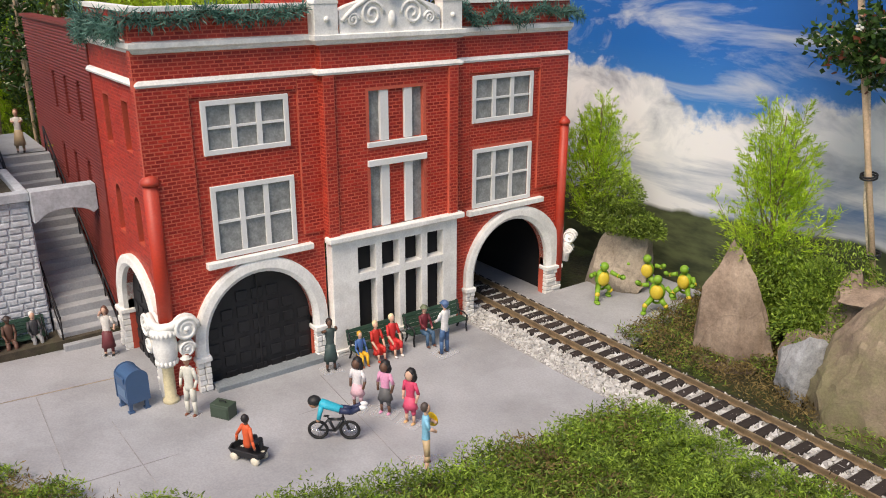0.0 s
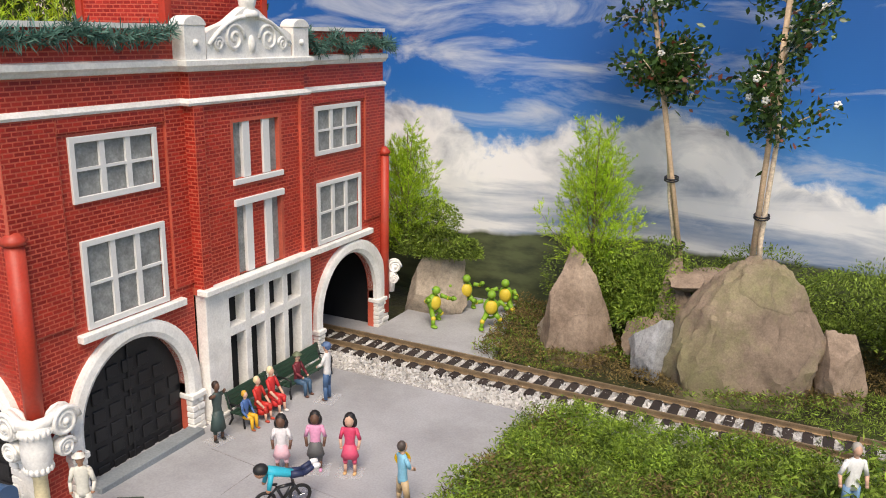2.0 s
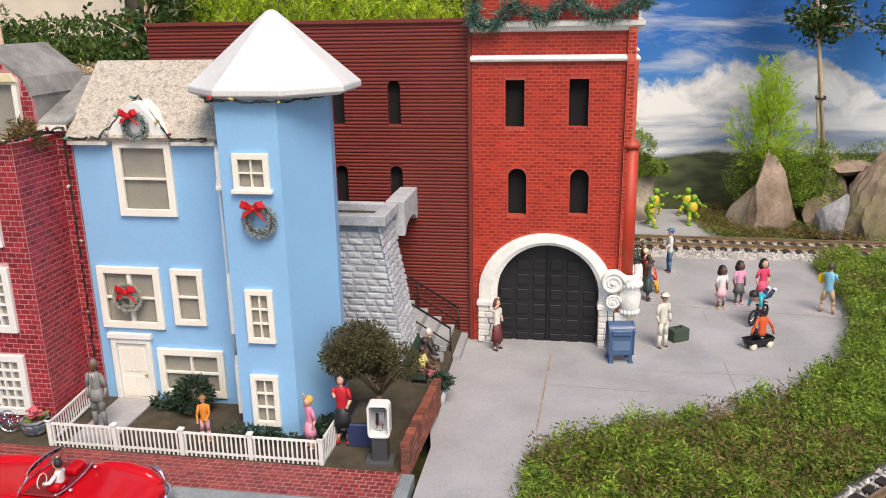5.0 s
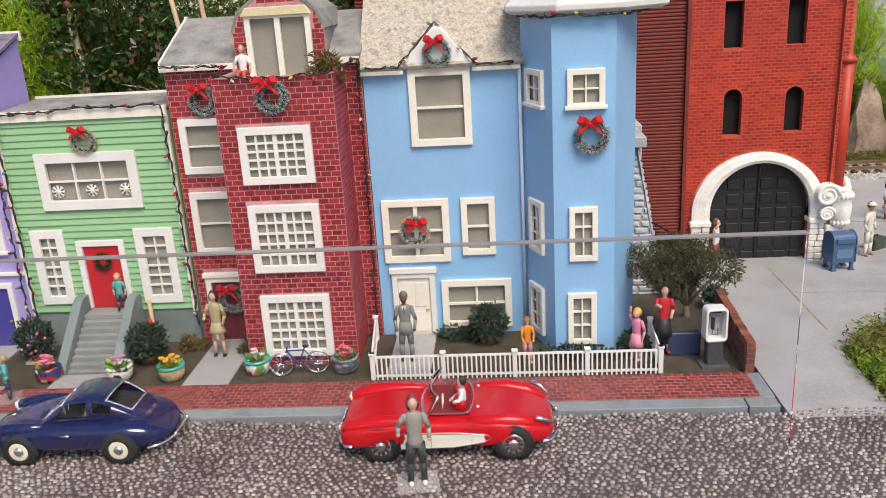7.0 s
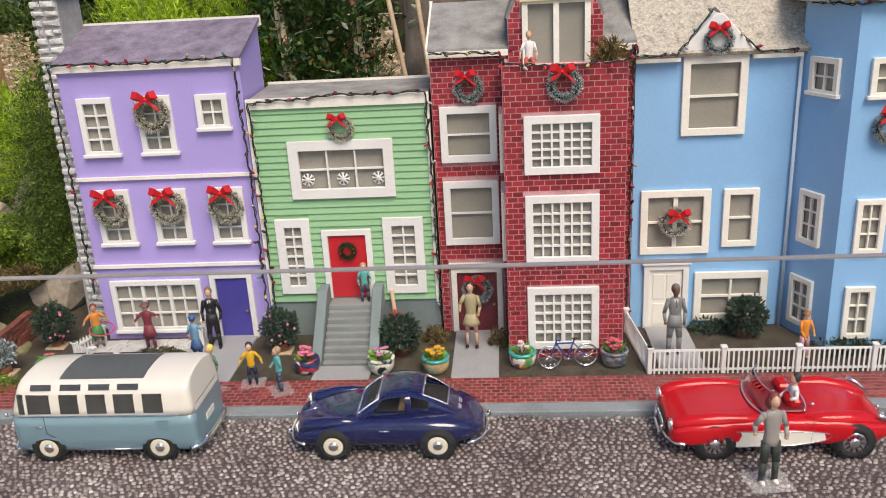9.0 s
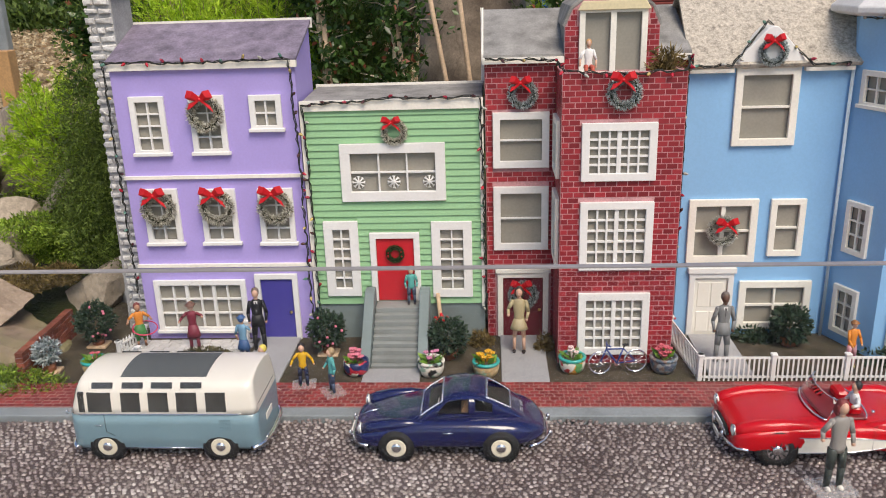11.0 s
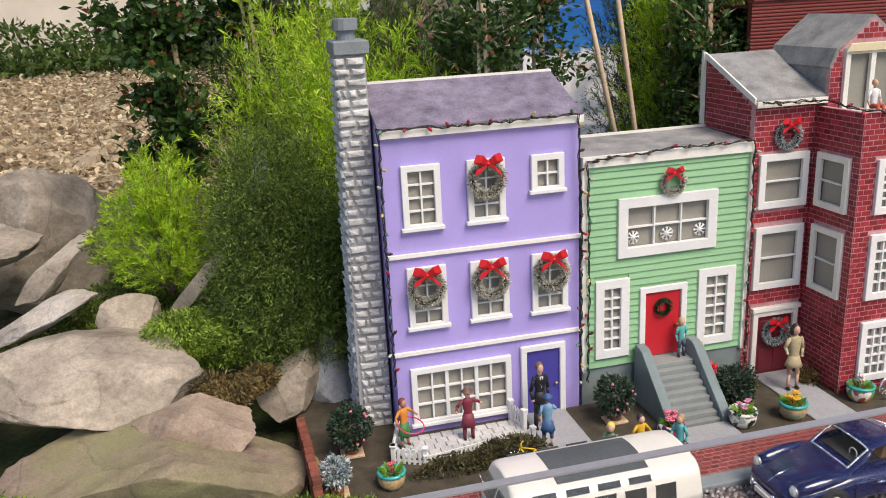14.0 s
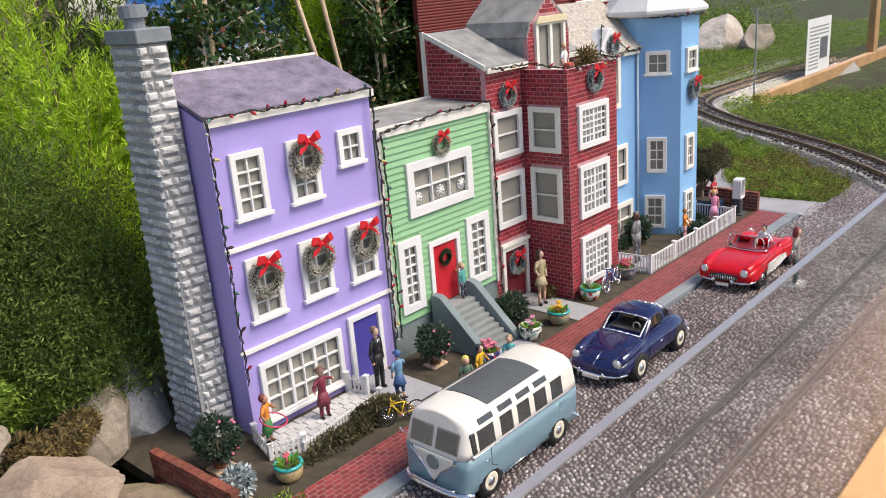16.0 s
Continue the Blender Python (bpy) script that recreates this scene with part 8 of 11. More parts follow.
# ---- street rails, clear screen and timber edge ----
RAIL_STEEL = surface("dull_steel_street_rail", (0.16, 0.15, 0.14), 0.45, metal=0.5, var=0.3, scale=60)
for y in (-0.3325, -0.3850):
    rail = thing("street_rail", "dull steel tram rail set in the cobbled street", "rail", "street rails")
    for dy, n in ((-0.0042, "guard_rail"), (0.0022, "running_rail")):
        bm = B()
        box(bm, -1.6, 0.535, y + dy, y + dy + 0.0020, -0.002, 0.0014)
        part(n, bm, RAIL_STEEL, rail)
# Slight translucent mix stands in for sky haze reflected by the screen.
HAZED = glassy("haze_mixed_acrylic", (0.97, 0.985, 0.98))
_n, _l = HAZED.node_tree.nodes, HAZED.node_tree.links
_n["Principled BSDF"].inputs["IOR"].default_value = 1.08
_haze = _n.new("ShaderNodeBsdfTranslucent")
_haze.inputs["Color"].default_value = (0.85, 0.86, 0.88, 1)
_mix = _n.new("ShaderNodeMixShader")
_mix.inputs["Fac"].default_value = 0.012
_l.new(_n["Principled BSDF"].outputs[0], _mix.inputs[1])
_l.new(_haze.outputs[0], _mix.inputs[2])
_l.new(_mix.outputs[0], [n for n in _n if n.bl_idname == "ShaderNodeOutputMaterial"][0].inputs["Surface"])
scr = thing("clear_screen", "clear acrylic screen standing along the street", "screen")
bm = B()
box(bm, -2.3, 0.322, -0.5006, -0.4994, 0.0125, 0.2655)
ob = part("panel", bm, HAZED, scr)
ob.visible_shadow = False
bm = B()
box(bm, -2.3, 0.322, -0.5018, -0.4982, 0.2656, 0.2663)
part("polished_edge", bm, surface("frosted_acrylic_edge", (0.30, 0.29, 0.30), 0.3, var=0.1, coat=0.4), scr, "pale frosted top edge")
WOOD = surface("varnished_pine", (0.52, 0.30, 0.13), 0.45, var=0.25, scale=18, fine=300, bump=0.2)
bm = B()
box(bm, -2.4, 0.6, -0.62, -0.470, -0.03, 0.012)
solid("timber_edge", bm, WOOD, "varnished pine edge beam along the street", "beam", kind="structure", bevel=0.002)

# ---- timber rail and notice beyond the loop ----
f = Face((1.637, 0.358, 0), (1.0, 0.010, 0), (0.010, -1.0, 0))
bm = B()
fbox(bm, f, 0.0, 2.2, -0.05, 0.0095, -0.03, 0.0)
solid("timber_rail", bm, WOOD, "varnished pine rail closing the display", "beam", bevel=0.003)
bm = B()
fbox(bm, f, 1.22, 1.28, 0.010, 0.80, -0.03, 0.0)
solid("timber_post", bm, WOOD, "upright pine post of the display", "post", bevel=0.003)
nt = thing("notice_screen", "clear acrylic screen with a printed white notice", "sign")
bm = B()
fbox(bm, f, -0.01, 1.21, 0.010, 0.267, -0.020, -0.016)
ob = part("panel", bm, CLEAR, nt)
ob.visible_shadow = False
bm = B()
fbox(bm, f, -0.013, -0.0105, 0.010, 0.267, -0.0205, -0.0155)
part("polished_edge", bm, surface("frosted_edge", (0.45, 0.47, 0.47), 0.3, var=0.1), nt)
bm = B()
fbox(bm, f, 0.44, 0.69, 0.011, 0.200, -0.0155, -0.014)
sh = part("paper", bm, WHITE, nt)
for k in range(12):
    bm = B()
    fbox(bm, f, 0.465, 0.565 if k < 9 else 0.665, 0.026 + k * 0.0128, 0.031 + k * 0.0128, -0.0139, -0.0134)
    part("text_bar", bm, CURTAIN, sh)
bm = B()
fbox(bm, f, 0.58, 0.66, 0.055, 0.13, -0.0139, -0.0134)
part("picture_bar", bm, surface("grey_print", (0.12, 0.12, 0.13), 0.6), sh)


# ---- chimney ----
CHIMNEY_STONE = surface("pale_chimney_stone", (0.62, 0.615, 0.59), 0.8, var=0.30, scale=90, fine=420, bump=0.7, rand=0.16)
CHIMNEY_JOINT = surface("grey_chimney_joint", (0.38, 0.38, 0.375), 0.9, var=0.3, fine=600, bump=0.5)


def chimney():
    c = thing("stone_chimney", "tall grey rock-faced stone chimney with square cap", "chimney")
    x0, x1, y0, y1 = -0.5555, -0.5295, 0.034, 0.082
    bm = B()
    hexa(bm, [(x0 - 0.008, y0 - 0.006, -0.01), (x1 - 0.0005, y0 - 0.006, -0.01), (x1 - 0.0005, y1, -0.01), (x0 - 0.008, y1, -0.01), (x0, y0, 0.376), (x1, y0, 0.376), (x1, y1, 0.376), (x0, y1, 0.376)])
    part("core", bm, CHIMNEY_JOINT, c)
    f = Face((0, y0 - 0.0003, 0), (1, 0, 0), (0, -1, 0))
    f.v = Vector((0, 0.0155, 1))
    f.o = Vector((0, y0 - 0.006, 0))
    stones(c, f, x0 - 0.004, x1, 0.0, 0.375, 0.0, 40, 0.0115, 31, rubble=0.42, mat=CHIMNEY_STONE)
    g = Face((x0 - 0.008, 0, 0), (0, -1, 0), (-1, 0, 0))
    g.v = Vector((0.0207, 0, 1))
    stones(c, g, -y1, -y0 + 0.004, 0.0, 0.375, -0.0010, 40, 0.0145, 32, rubble=0.42, mat=CHIMNEY_STONE)
    bm = B()
    box(bm, x0 - 0.003, x1 + 0.004, y0 - 0.004, y1 + 0.003, 0.3765, 0.3890)
    cap = part("cap", bm, KERB, c, bevel=0.001)
    bm = B()
    lathe(bm, ((x0 + x1) / 2, 0.058, 0.3890), [(0.0085, 0), (0.0085, 0.008), (0.0118, 0.009), (0.0118, 0.019), (0.010, 0.0195)], 14, smooth=False)
    part("chimney_pot", bm, surface("dark_grey_pot", (0.24, 0.26, 0.28), 0.7), cap)
    return c


chimney()


# ---- fences ----
def fence(name, label, pts, height, gap, post_at, z=0.0015, top=WHITE, flat=True, pointed=False, w=0.0016):
    f = thing(name, label, "fence")
    for (xa, ya), (xb, yb) in zip(pts, pts[1:]):
        d = Vector((xb - xa, yb - ya, 0))
        fr = Face((xa, ya, z), d, (d.y, -d.x, 0))
        L = d.length
        for v in (height * 0.10, height * (0.72 if pointed else 0.90)):
            bm = B()
            fbox(bm, fr, 0, L, v, v + 0.0022, -0.0007, 0.0007)
            part("rail", bm, top, f)
        n = max(2, int(L / gap))
        bm = B()
        fbox(bm, fr, -w / 2, w / 2, 0, height if pointed else height * 0.93, 0.0008, 0.0016)
        if pointed:
            vs = [bm.verts.new(fr.at(-w / 2, height, 0.0008)), bm.verts.new(fr.at(w / 2, height, 0.0008)), bm.verts.new(fr.at(0, height + 0.0025, 0.0012))]
            bm.faces.new(vs)
        me = mesh_of("picket", bm, top)
        for i in range(n + 1):
            ob = new("picket", me)
            ob.parent = f
            ob.location = fr.u * (L * i / n)
        m = max(1, round(L / post_at))
        for i in range(m + 1):
            bm = B()
            u = L * i / m
            fbox(bm, fr, u - 0.0022, u + 0.0022, 0, height * 1.04, -0.0022, 0.0022)
            fbox(bm, fr, u - 0.003, u + 0.003, height * 1.04, height * 1.04 + 0.0022, -0.003, 0.003)
            part("post", bm, top, f, bevel=0.0004)
    return f


fence("picket_fence", "white slatted fence round the blue house garden", [(0.057, -0.010), (0.066, -0.104), (0.3455, -0.104), (0.3475, -0.035)], 0.0255, 0.0046, 0.070)
fence("picket_fence", "low white picket fence round the lilac house terrace", [(-0.531, -0.005), (-0.543, -0.046), (-0.515, -0.060)], 0.016, 0.0045, 0.2, pointed=True, w=0.0026)
fence("picket_fence", "low white picket fence along the lilac house terrace", [(-0.515, -0.060), (-0.402, -0.044)], 0.009, 0.0045, 0.3, pointed=True, w=0.0026)
fence("picket_fence", "white picket gate panel beside an indigo door", [(-0.412, -0.006), (-0.406, -0.030)], 0.021, 0.0042, 0.1, pointed=True, w=0.0026)
PAVE = surface("pale_terrace_slabs", (0.55, 0.54, 0.53), 0.8, var=0.2, bump=0.4, rand=0.08)
ter = thing("terrace", "pale slab terrace before the lilac house", "terrace", kind="structure")
rnd = random.Random(4)
for i in range(11):
    for j in range(4):
        bm = B()
        x, y = -0.535 + 0.0118 * i + 0.004 * (j % 2), -0.008 - 0.0098 * j
        if x > -0.412:
            continue
        box(bm, x, x + 0.0112, y - 0.0092, y, 0.001, 0.0032 + rnd.uniform(0, 0.0006))
        part("slab", bm, PAVE, ter, bevel=0.0005)
for (x0, x1, y0, y1) in ((-0.3975, -0.352, -0.1115, -0.001), (-0.268, -0.2095, -0.1115, -0.0805), (-0.1275, -0.080, -0.1115, 0.0), (0.078, 0.122, -0.101, 0.0)):
    bm = B()
    box(bm, x0, x1, y0, y1, 0.0005, 0.0035)
    solid("garden_path", bm, CONCRETE, "pale grey slab path to a front door", "path", "garden paths", bevel=0.0006)


def low_wall(label, pts, h):
    w = thing("garden_wall", label, "wall", "garden walls")
    for (xa, ya), (xb, yb) in zip(pts, pts[1:]):
        d = Vector((xb - xa, yb - ya, 0))
        f = Face((xa, ya, 0), d, (d.y, -d.x, 0))
        rows = int(h / 0.0056)
        rn = random.Random(int(xa * 1000))
        n = int(d.length / 0.0125)
        for r in range(rows):
            for i in range(n + 1):
                a = d.length * (i - (0.5 if r % 2 else 0)) / n
                b = a + d.length / n
                a, b = max(0, a), min(d.length, b)
                if b - a > 0.002:
                    bm = B()
                    k = rn.uniform(-0.0005, 0.0005)
                    fbox(bm, f, a + 0.0004, b - 0.0004, 0.001 + r * 0.0056, 0.001 + (r + 1) * 0.0056 - 0.0007, -0.004 + k, 0.004 + k)
                    part("brick", bm, LOW_BRICK, w)
        bm = B()
        fbox(bm, f, 0.001, d.length - 0.001, 0.0, rows * 0.0056 - 0.0004, -0.0034, 0.0034)
        part("mortar", bm, STONE_GROUT, w)
    return w


LOW_BRICK = surface("worn_red_brick", (0.26, 0.075, 0.045), 0.8, var=0.35, scale=90, bump=0.4, dirt=(0.06, 0.045, 0.03), dirt_amount=0.7, rand=0.3)
low_wall("low worn red brick wall by the rocks", [(-0.619, -0.106), (-0.624, 0.012)], 0.034)
low_wall("low worn red brick wall at the plaza", [(0.4275, -0.112), (0.4335, 0.03)], 0.034)


# ---- wreaths, garlands and light strings ----
FROST = leafy("frosted_wreath_needles", (0.20, 0.185, 0.11), (0.95, 0.93, 0.84), 0.6, 0.2)
FROST_BLUE = leafy("dark_frosted_needles", (0.03, 0.08, 0.075), (0.86, 0.92, 0.92), 0.6, 0.2)
WREATH_GREEN = leafy("green_wreath_needles", (0.015, 0.05, 0.015), (0.08, 0.14, 0.05), 0.6, 0.2)
RIBBON = surface("red_ribbon", (0.62, 0.012, 0.02), 0.4, var=0.1, bump=0.1)


FROST_WHITE = leafy("silver_frosted_sprigs", (0.30, 0.31, 0.27), (0.80, 0.80, 0.74))


def wreath(label, f, u, v, w, R, seed, mat, bow=True, berries=0, bow_at=(-0.15, 0.72)):
    t = thing("wreath", label, "wreath", "wreaths")
    rnd = np.random.RandomState(seed)
    n = 2400
    a, b = rnd.uniform(0, 2 * math.pi, n), rnd.uniform(0, 2 * math.pi, n)
    r = R * 0.27
    Rm = R * 0.72
    un, vn, wn = np.array(f.u), np.array((0, 0, 1.0)), np.array(f.w)
    rad = np.cos(a)[:, None] * un + np.sin(a)[:, None] * vn
    out = np.cos(b)[:, None] * rad + np.sin(b)[:, None] * wn
    c = np.array(f.at(u, v, w + r * 0.7)) + rad * Rm + out * (r * 0.35)
    me = leaf_mesh("ring", c, out + rnd.randn(n, 3) * 0.45, r * 0.85, r * 0.085, mat, rnd)
    ob = new("ring", me)
    ob.parent = t
    bm = B()
    torus(bm, f, u, v, w + r * 0.7, Rm, r * 0.40, 24, 6)
    part("core", bm, WREATH_CORE, t)
    if bow:
        bm = B()
        c0 = f.at(u + R * bow_at[0], v + R * bow_at[1], w + r * 2.1)
        for s in (-1, 1):
            for run in ((((0.0, 0.0, 0.0), 0.09), ((0.32, 0.28, 0.20), 0.16), ((0.64, 0.30, 0.10), 0.19), ((0.46, 0.10, 0.02), 0.13), ((0.05, -0.02, 0.0), 0.08)), (((0.0, 0.0, 0.04), 0.09), ((0.34, -0.24, 0.12), 0.13), ((0.62, -0.44 - 0.08 * s, 0.06), 0.16))):
                line = []
                for (bu, bv, bw2), wd in run:
                    p = c0 + f.u * (s * R * bu) + f.v * (R * bv) + f.w * (R * bw2)
                    line.append([p + f.v * (R * wd) + f.u * (-s * R * wd * 0.4), p - f.v * (R * wd) + f.u * (s * R * wd * 0.4), p - f.v * (R * wd) + f.u * (s * R * wd * 0.4) - f.w * (R * 0.03), p + f.v * (R * wd) + f.u * (-s * R * wd * 0.4) - f.w * (R * 0.03)])
                skin(bm, line, smooth=False)
        ball(bm, c0, R * 0.11, 2)
        part("bow", bm, RIBBON, t, "red ribbon bow")
    if berries:
        bm = B()
        for k in range(berries):
            q = rnd.uniform(0, 2 * math.pi)
            ball(bm, f.at(u + Rm * math.cos(q), v + Rm * math.sin(q), w + r * 1.5), R * 0.09, 1)
        part("berries", bm, RIBBON, t)
    return t


WREATH_CORE = surface("dark_wreath_core", (0.03, 0.035, 0.02), 0.9)
FB = Face((0, 0.004, 0), (1, 0, 0), (0, -1, 0))
FA = Face((0, 0.003, 0), (1, 0, 0), (0, -1, 0))
FBAY = Face((0, -0.0655, 0), (1, 0, 0), (0, -1, 0))
FTW = Face((0, -0.0565, 0), (1, 0, 0), (0, -1, 0))
n = 0
for u, v in ((-0.4295, 0.2580), (-0.4930, 0.1575), (-0.4290, 0.1575), (-0.3660, 0.1575)):
    n += 1
    wreath("frosted brown wreath with red bow on a window", SOUTH, u, v, 0.0045, 0.0200, 300 + n, FROST, bow_at=(-0.05, 0.80))
wreath("small frosted wreath with red bow on green boards", SOUTH, -0.2350, 0.2350, 0.003, 0.0145, 310, FROST)
wreath("small green wreath with red berries on red door", SOUTH, -0.2405, 0.1015, 0.0015, 0.0105, 311, WREATH_GREEN, False, 5)
wreath("dark frosted wreath with red bow on brick", FA, -0.1030, 0.2700, 0.001, 0.0160, 312, FROST_BLUE)
wreath("frosted wreath with red bow on the brick bay", FBAY, -0.0120, 0.2790, 0.001, 0.0170, 313, FROST_BLUE)
wreath("dark wreath with large red bow on maroon door", FA, -0.1020, 0.0520, 0.002, 0.0170, 314, FROST_BLUE)
wreath("frosted wreath with red bow on a white gable", FB, 0.1400, 0.3060, 0.008, 0.0150, 315, FROST_BLUE)
wreath("frosted wreath with red centre bow on window", FB, 0.1060, 0.1230, 0.0045, 0.0170, 316, FROST_WHITE, bow_at=(0.15, 0.50))
wreath("frosted wreath with red bow on blue tower", FTW, 0.2850, 0.2265, 0.001, 0.0175, 317, FROST_BLUE)

BULBS = [surface("bulb_" + nm, c, 0.25, var=0.02, coat=0.5) for nm, c in (("red", (0.52, 0.02, 0.04)), ("green", (0.10, 0.24, 0.18)), ("amber", (0.60, 0.46, 0.16)), ("crimson", (0.40, 0.03, 0.06)), ("clear", (0.50, 0.50, 0.44)), ("dark", (0.08, 0.03, 0.03)))]
CABLE = surface("dark_green_cable", (0.014, 0.018, 0.014), 0.6)


def light_string(label, pts, seed, step=0.0185):
    t = thing("light_string", label, "fairy lights", "light strings")
    rnd = random.Random(seed)
    pts = [Vector(p) for p in pts]
    path, since, bulbs = [], 0.0, []
    for a, b in zip(pts, pts[1:]):
        m = max(2, int((b - a).length / 0.005))
        for i in range(m):
            p = a.lerp(b, i / m) + Vector((rnd.uniform(-1, 1), 0, rnd.uniform(-1, 1))) * 0.0013
            path.append(p)
            since += (b - a).length / m
            if since > step:
                since = 0.0
                bulbs.append((p, (b - a).normalized()))
    for k, off in enumerate((0.0008, -0.0008)):
        bm = B()
        tube(bm, [p + Vector((off * math.sin(i * 0.8), -0.0007, off * math.cos(i * 0.8))) for i, p in enumerate(path)], 0.0006, 5)
        part("cable", bm, CABLE, t)
    for p, d in bulbs:
        bm = B()
        out = Vector((rnd.uniform(-1, 1), -0.6, rnd.uniform(-0.6, 1))).normalized()
        limb(bm, p, p + out * 0.0028, 0.0013, 0.0013, 6)
        so = part("socket", bm, CABLE, t)
        bm = B()
        limb(bm, p + out * 0.0024, p + out * 0.0044, 0.0014, 0.0018, 6)
        limb(bm, p + out * 0.0044, p + out * 0.0072, 0.0018, 0.0005, 6)
        part("bulb", bm, rnd.choice(BULBS), so)
    return t


light_string("dark fairy light cable along the lilac house roof", [(-0.530, -0.007, 0.060), (-0.530, -0.007, 0.312), (-0.43, -0.007, 0.310), (-0.338, -0.007, 0.311), (-0.335, -0.007, 0.20), (-0.335, -0.007, 0.03)], 1)
light_string("dark fairy light cable along the green house roof", [(-0.327, -0.006, 0.03), (-0.326, -0.006, 0.15), (-0.328, -0.006, 0.264), (-0.235, -0.006, 0.270), (-0.146, -0.006, 0.269), (-0.143, -0.006, 0.15), (-0.143, -0.006, 0.02)], 2)
light_string("dark fairy light cable along the brick house eaves", [(-0.140, -0.007, 0.306), (-0.072, -0.008, 0.304), (-0.066, -0.067, 0.2985), (-0.01, -0.0685, 0.296), (0.0455, -0.068, 0.2985), (0.060, -0.004, 0.305), (0.059, -0.004, 0.18), (0.058, -0.004, 0.02)], 3)
light_string("dark fairy light cable along the blue house eaves", [(0.063, -0.008, 0.305), (0.063, -0.008, 0.294), (0.100, -0.0085, 0.294), (0.1375, 0.012, 0.3345), (0.178, -0.0085, 0.294), (0.219, -0.006, 0.293)], 4)
light_string("dark fairy light cable round the tower eaves", [(0.214, 0.0, 0.337), (0.246, -0.0635, 0.3365), (0.31, -0.0635, 0.3365), (0.345, -0.02, 0.3365)], 5)


def garland(label, pts, seed):
    rnd = np.random.RandomState(seed)
    t = thing("garland", label, "garland", "garlands")
    path = []
    for a, b in zip(pts, pts[1:]):
        a, b = np.array(a), np.array(b)
        m = max(4, int(np.linalg.norm(b - a) / 0.004))
        for i in range(m):
            k = i / m
            path.append(a + (b - a) * k - np.array([0, 0, 0.30 * np.linalg.norm(b - a) * k * (1 - k)]))
    bm = B()
    tube(bm, path, 0.0015, 5)
    part("wire", bm, WREATH_CORE, t)
    c = np.repeat(np.array(path), 34, axis=0) + rnd.randn(len(path) * 34, 3) * 0.0028
    ob = new("needles", leaf_mesh("needles", c, rnd.randn(len(c), 3), 0.0120, 0.0007, PINE, rnd))
    ob.parent = t
    return t


garland("blue-green pine garland hung along the side parapet", [(0.452, 0.243, 0.432), (0.447, 0.241, 0.398), (0.470, 0.2405, 0.392), (0.494, 0.240, 0.420), (0.53, 0.240, 0.402), (0.560, 0.240, 0.422), (0.60, 0.240, 0.402), (0.645, 0.238, 0.424)], 21)
garland("blue-green pine garland hung along the front parapet", [(0.648, 0.240, 0.424), (0.650, 0.33, 0.428), (0.650, 0.40, 0.423), (0.651, 0.446, 0.430)], 22)
garland("blue-green pine garland over the tunnel arch", [(0.651, 0.668, 0.428), (0.650, 0.70, 0.404), (0.650, 0.735, 0.425), (0.650, 0.77, 0.405), (0.650, 0.81, 0.422), (0.649, 0.872, 0.414), (0.648, 0.890, 0.404)], 23)


# ---- carved figures of the station: plain white masses ----
bm = B()
c = Vector((0.6505, 0.5585, 0.446))
lathe(bm, c, [(0.014, -0.004), (0.012, 0.002), (0.008, 0.004)], 12)
ball(bm, c + Vector((0, 0, 0.014)), 0.011, 3, squash=(0.8, 1.0, 1.1), rough=0.2, seed=3)
for s in (-1, 1):
    for k in range(4):
        limb(bm, c + Vector((-0.002, s * 0.006, 0.012)), c + Vector((-0.004, s * (0.016 - 0.003 * k), 0.022 + 0.006 * k)), 0.0035, 0.0012, 7)
ball(bm, c + Vector((0.006, 0, 0.027)), 0.005, 2, squash=(1.2, 0.8, 0.9))
solid("carved_finial", bm, PLASTER_WHITE, "white winged plaster finial on the pediment", "statue")


def volute(bm, c, axis, up, R, thick):
    """A carved scroll: a thick disc with a raised spiral on each face."""
    w, v = Vector(axis).normalized(), Vector(up).normalized()
    u = v.cross(w)
    f = Face(c, u, w)
    f.v = v
    disc = [(R * 0.92 * math.cos(2 * math.pi * k / 22), R * 0.92 * math.sin(2 * math.pi * k / 22)) for k in range(22)]
    skin(bm, [[f.at(p * g, q * g, z) for p, q in disc] for g, z in ((0.86, -thick), (1.0, -thick * 0.8), (1.0, thick * 0.8), (0.86, thick))])
    for sg in (-1, 1):
        tube(bm, [f.at((R - R * 0.82 * k / 30) * math.cos(k * 0.46), (R - R * 0.82 * k / 30) * math.sin(k * 0.46), sg * thick) for k in range(31)], [R * (0.17 - 0.003 * k) for k in range(31)], 7)
        ball(bm, f.at(0, 0, sg * thick), R * 0.24, 2)


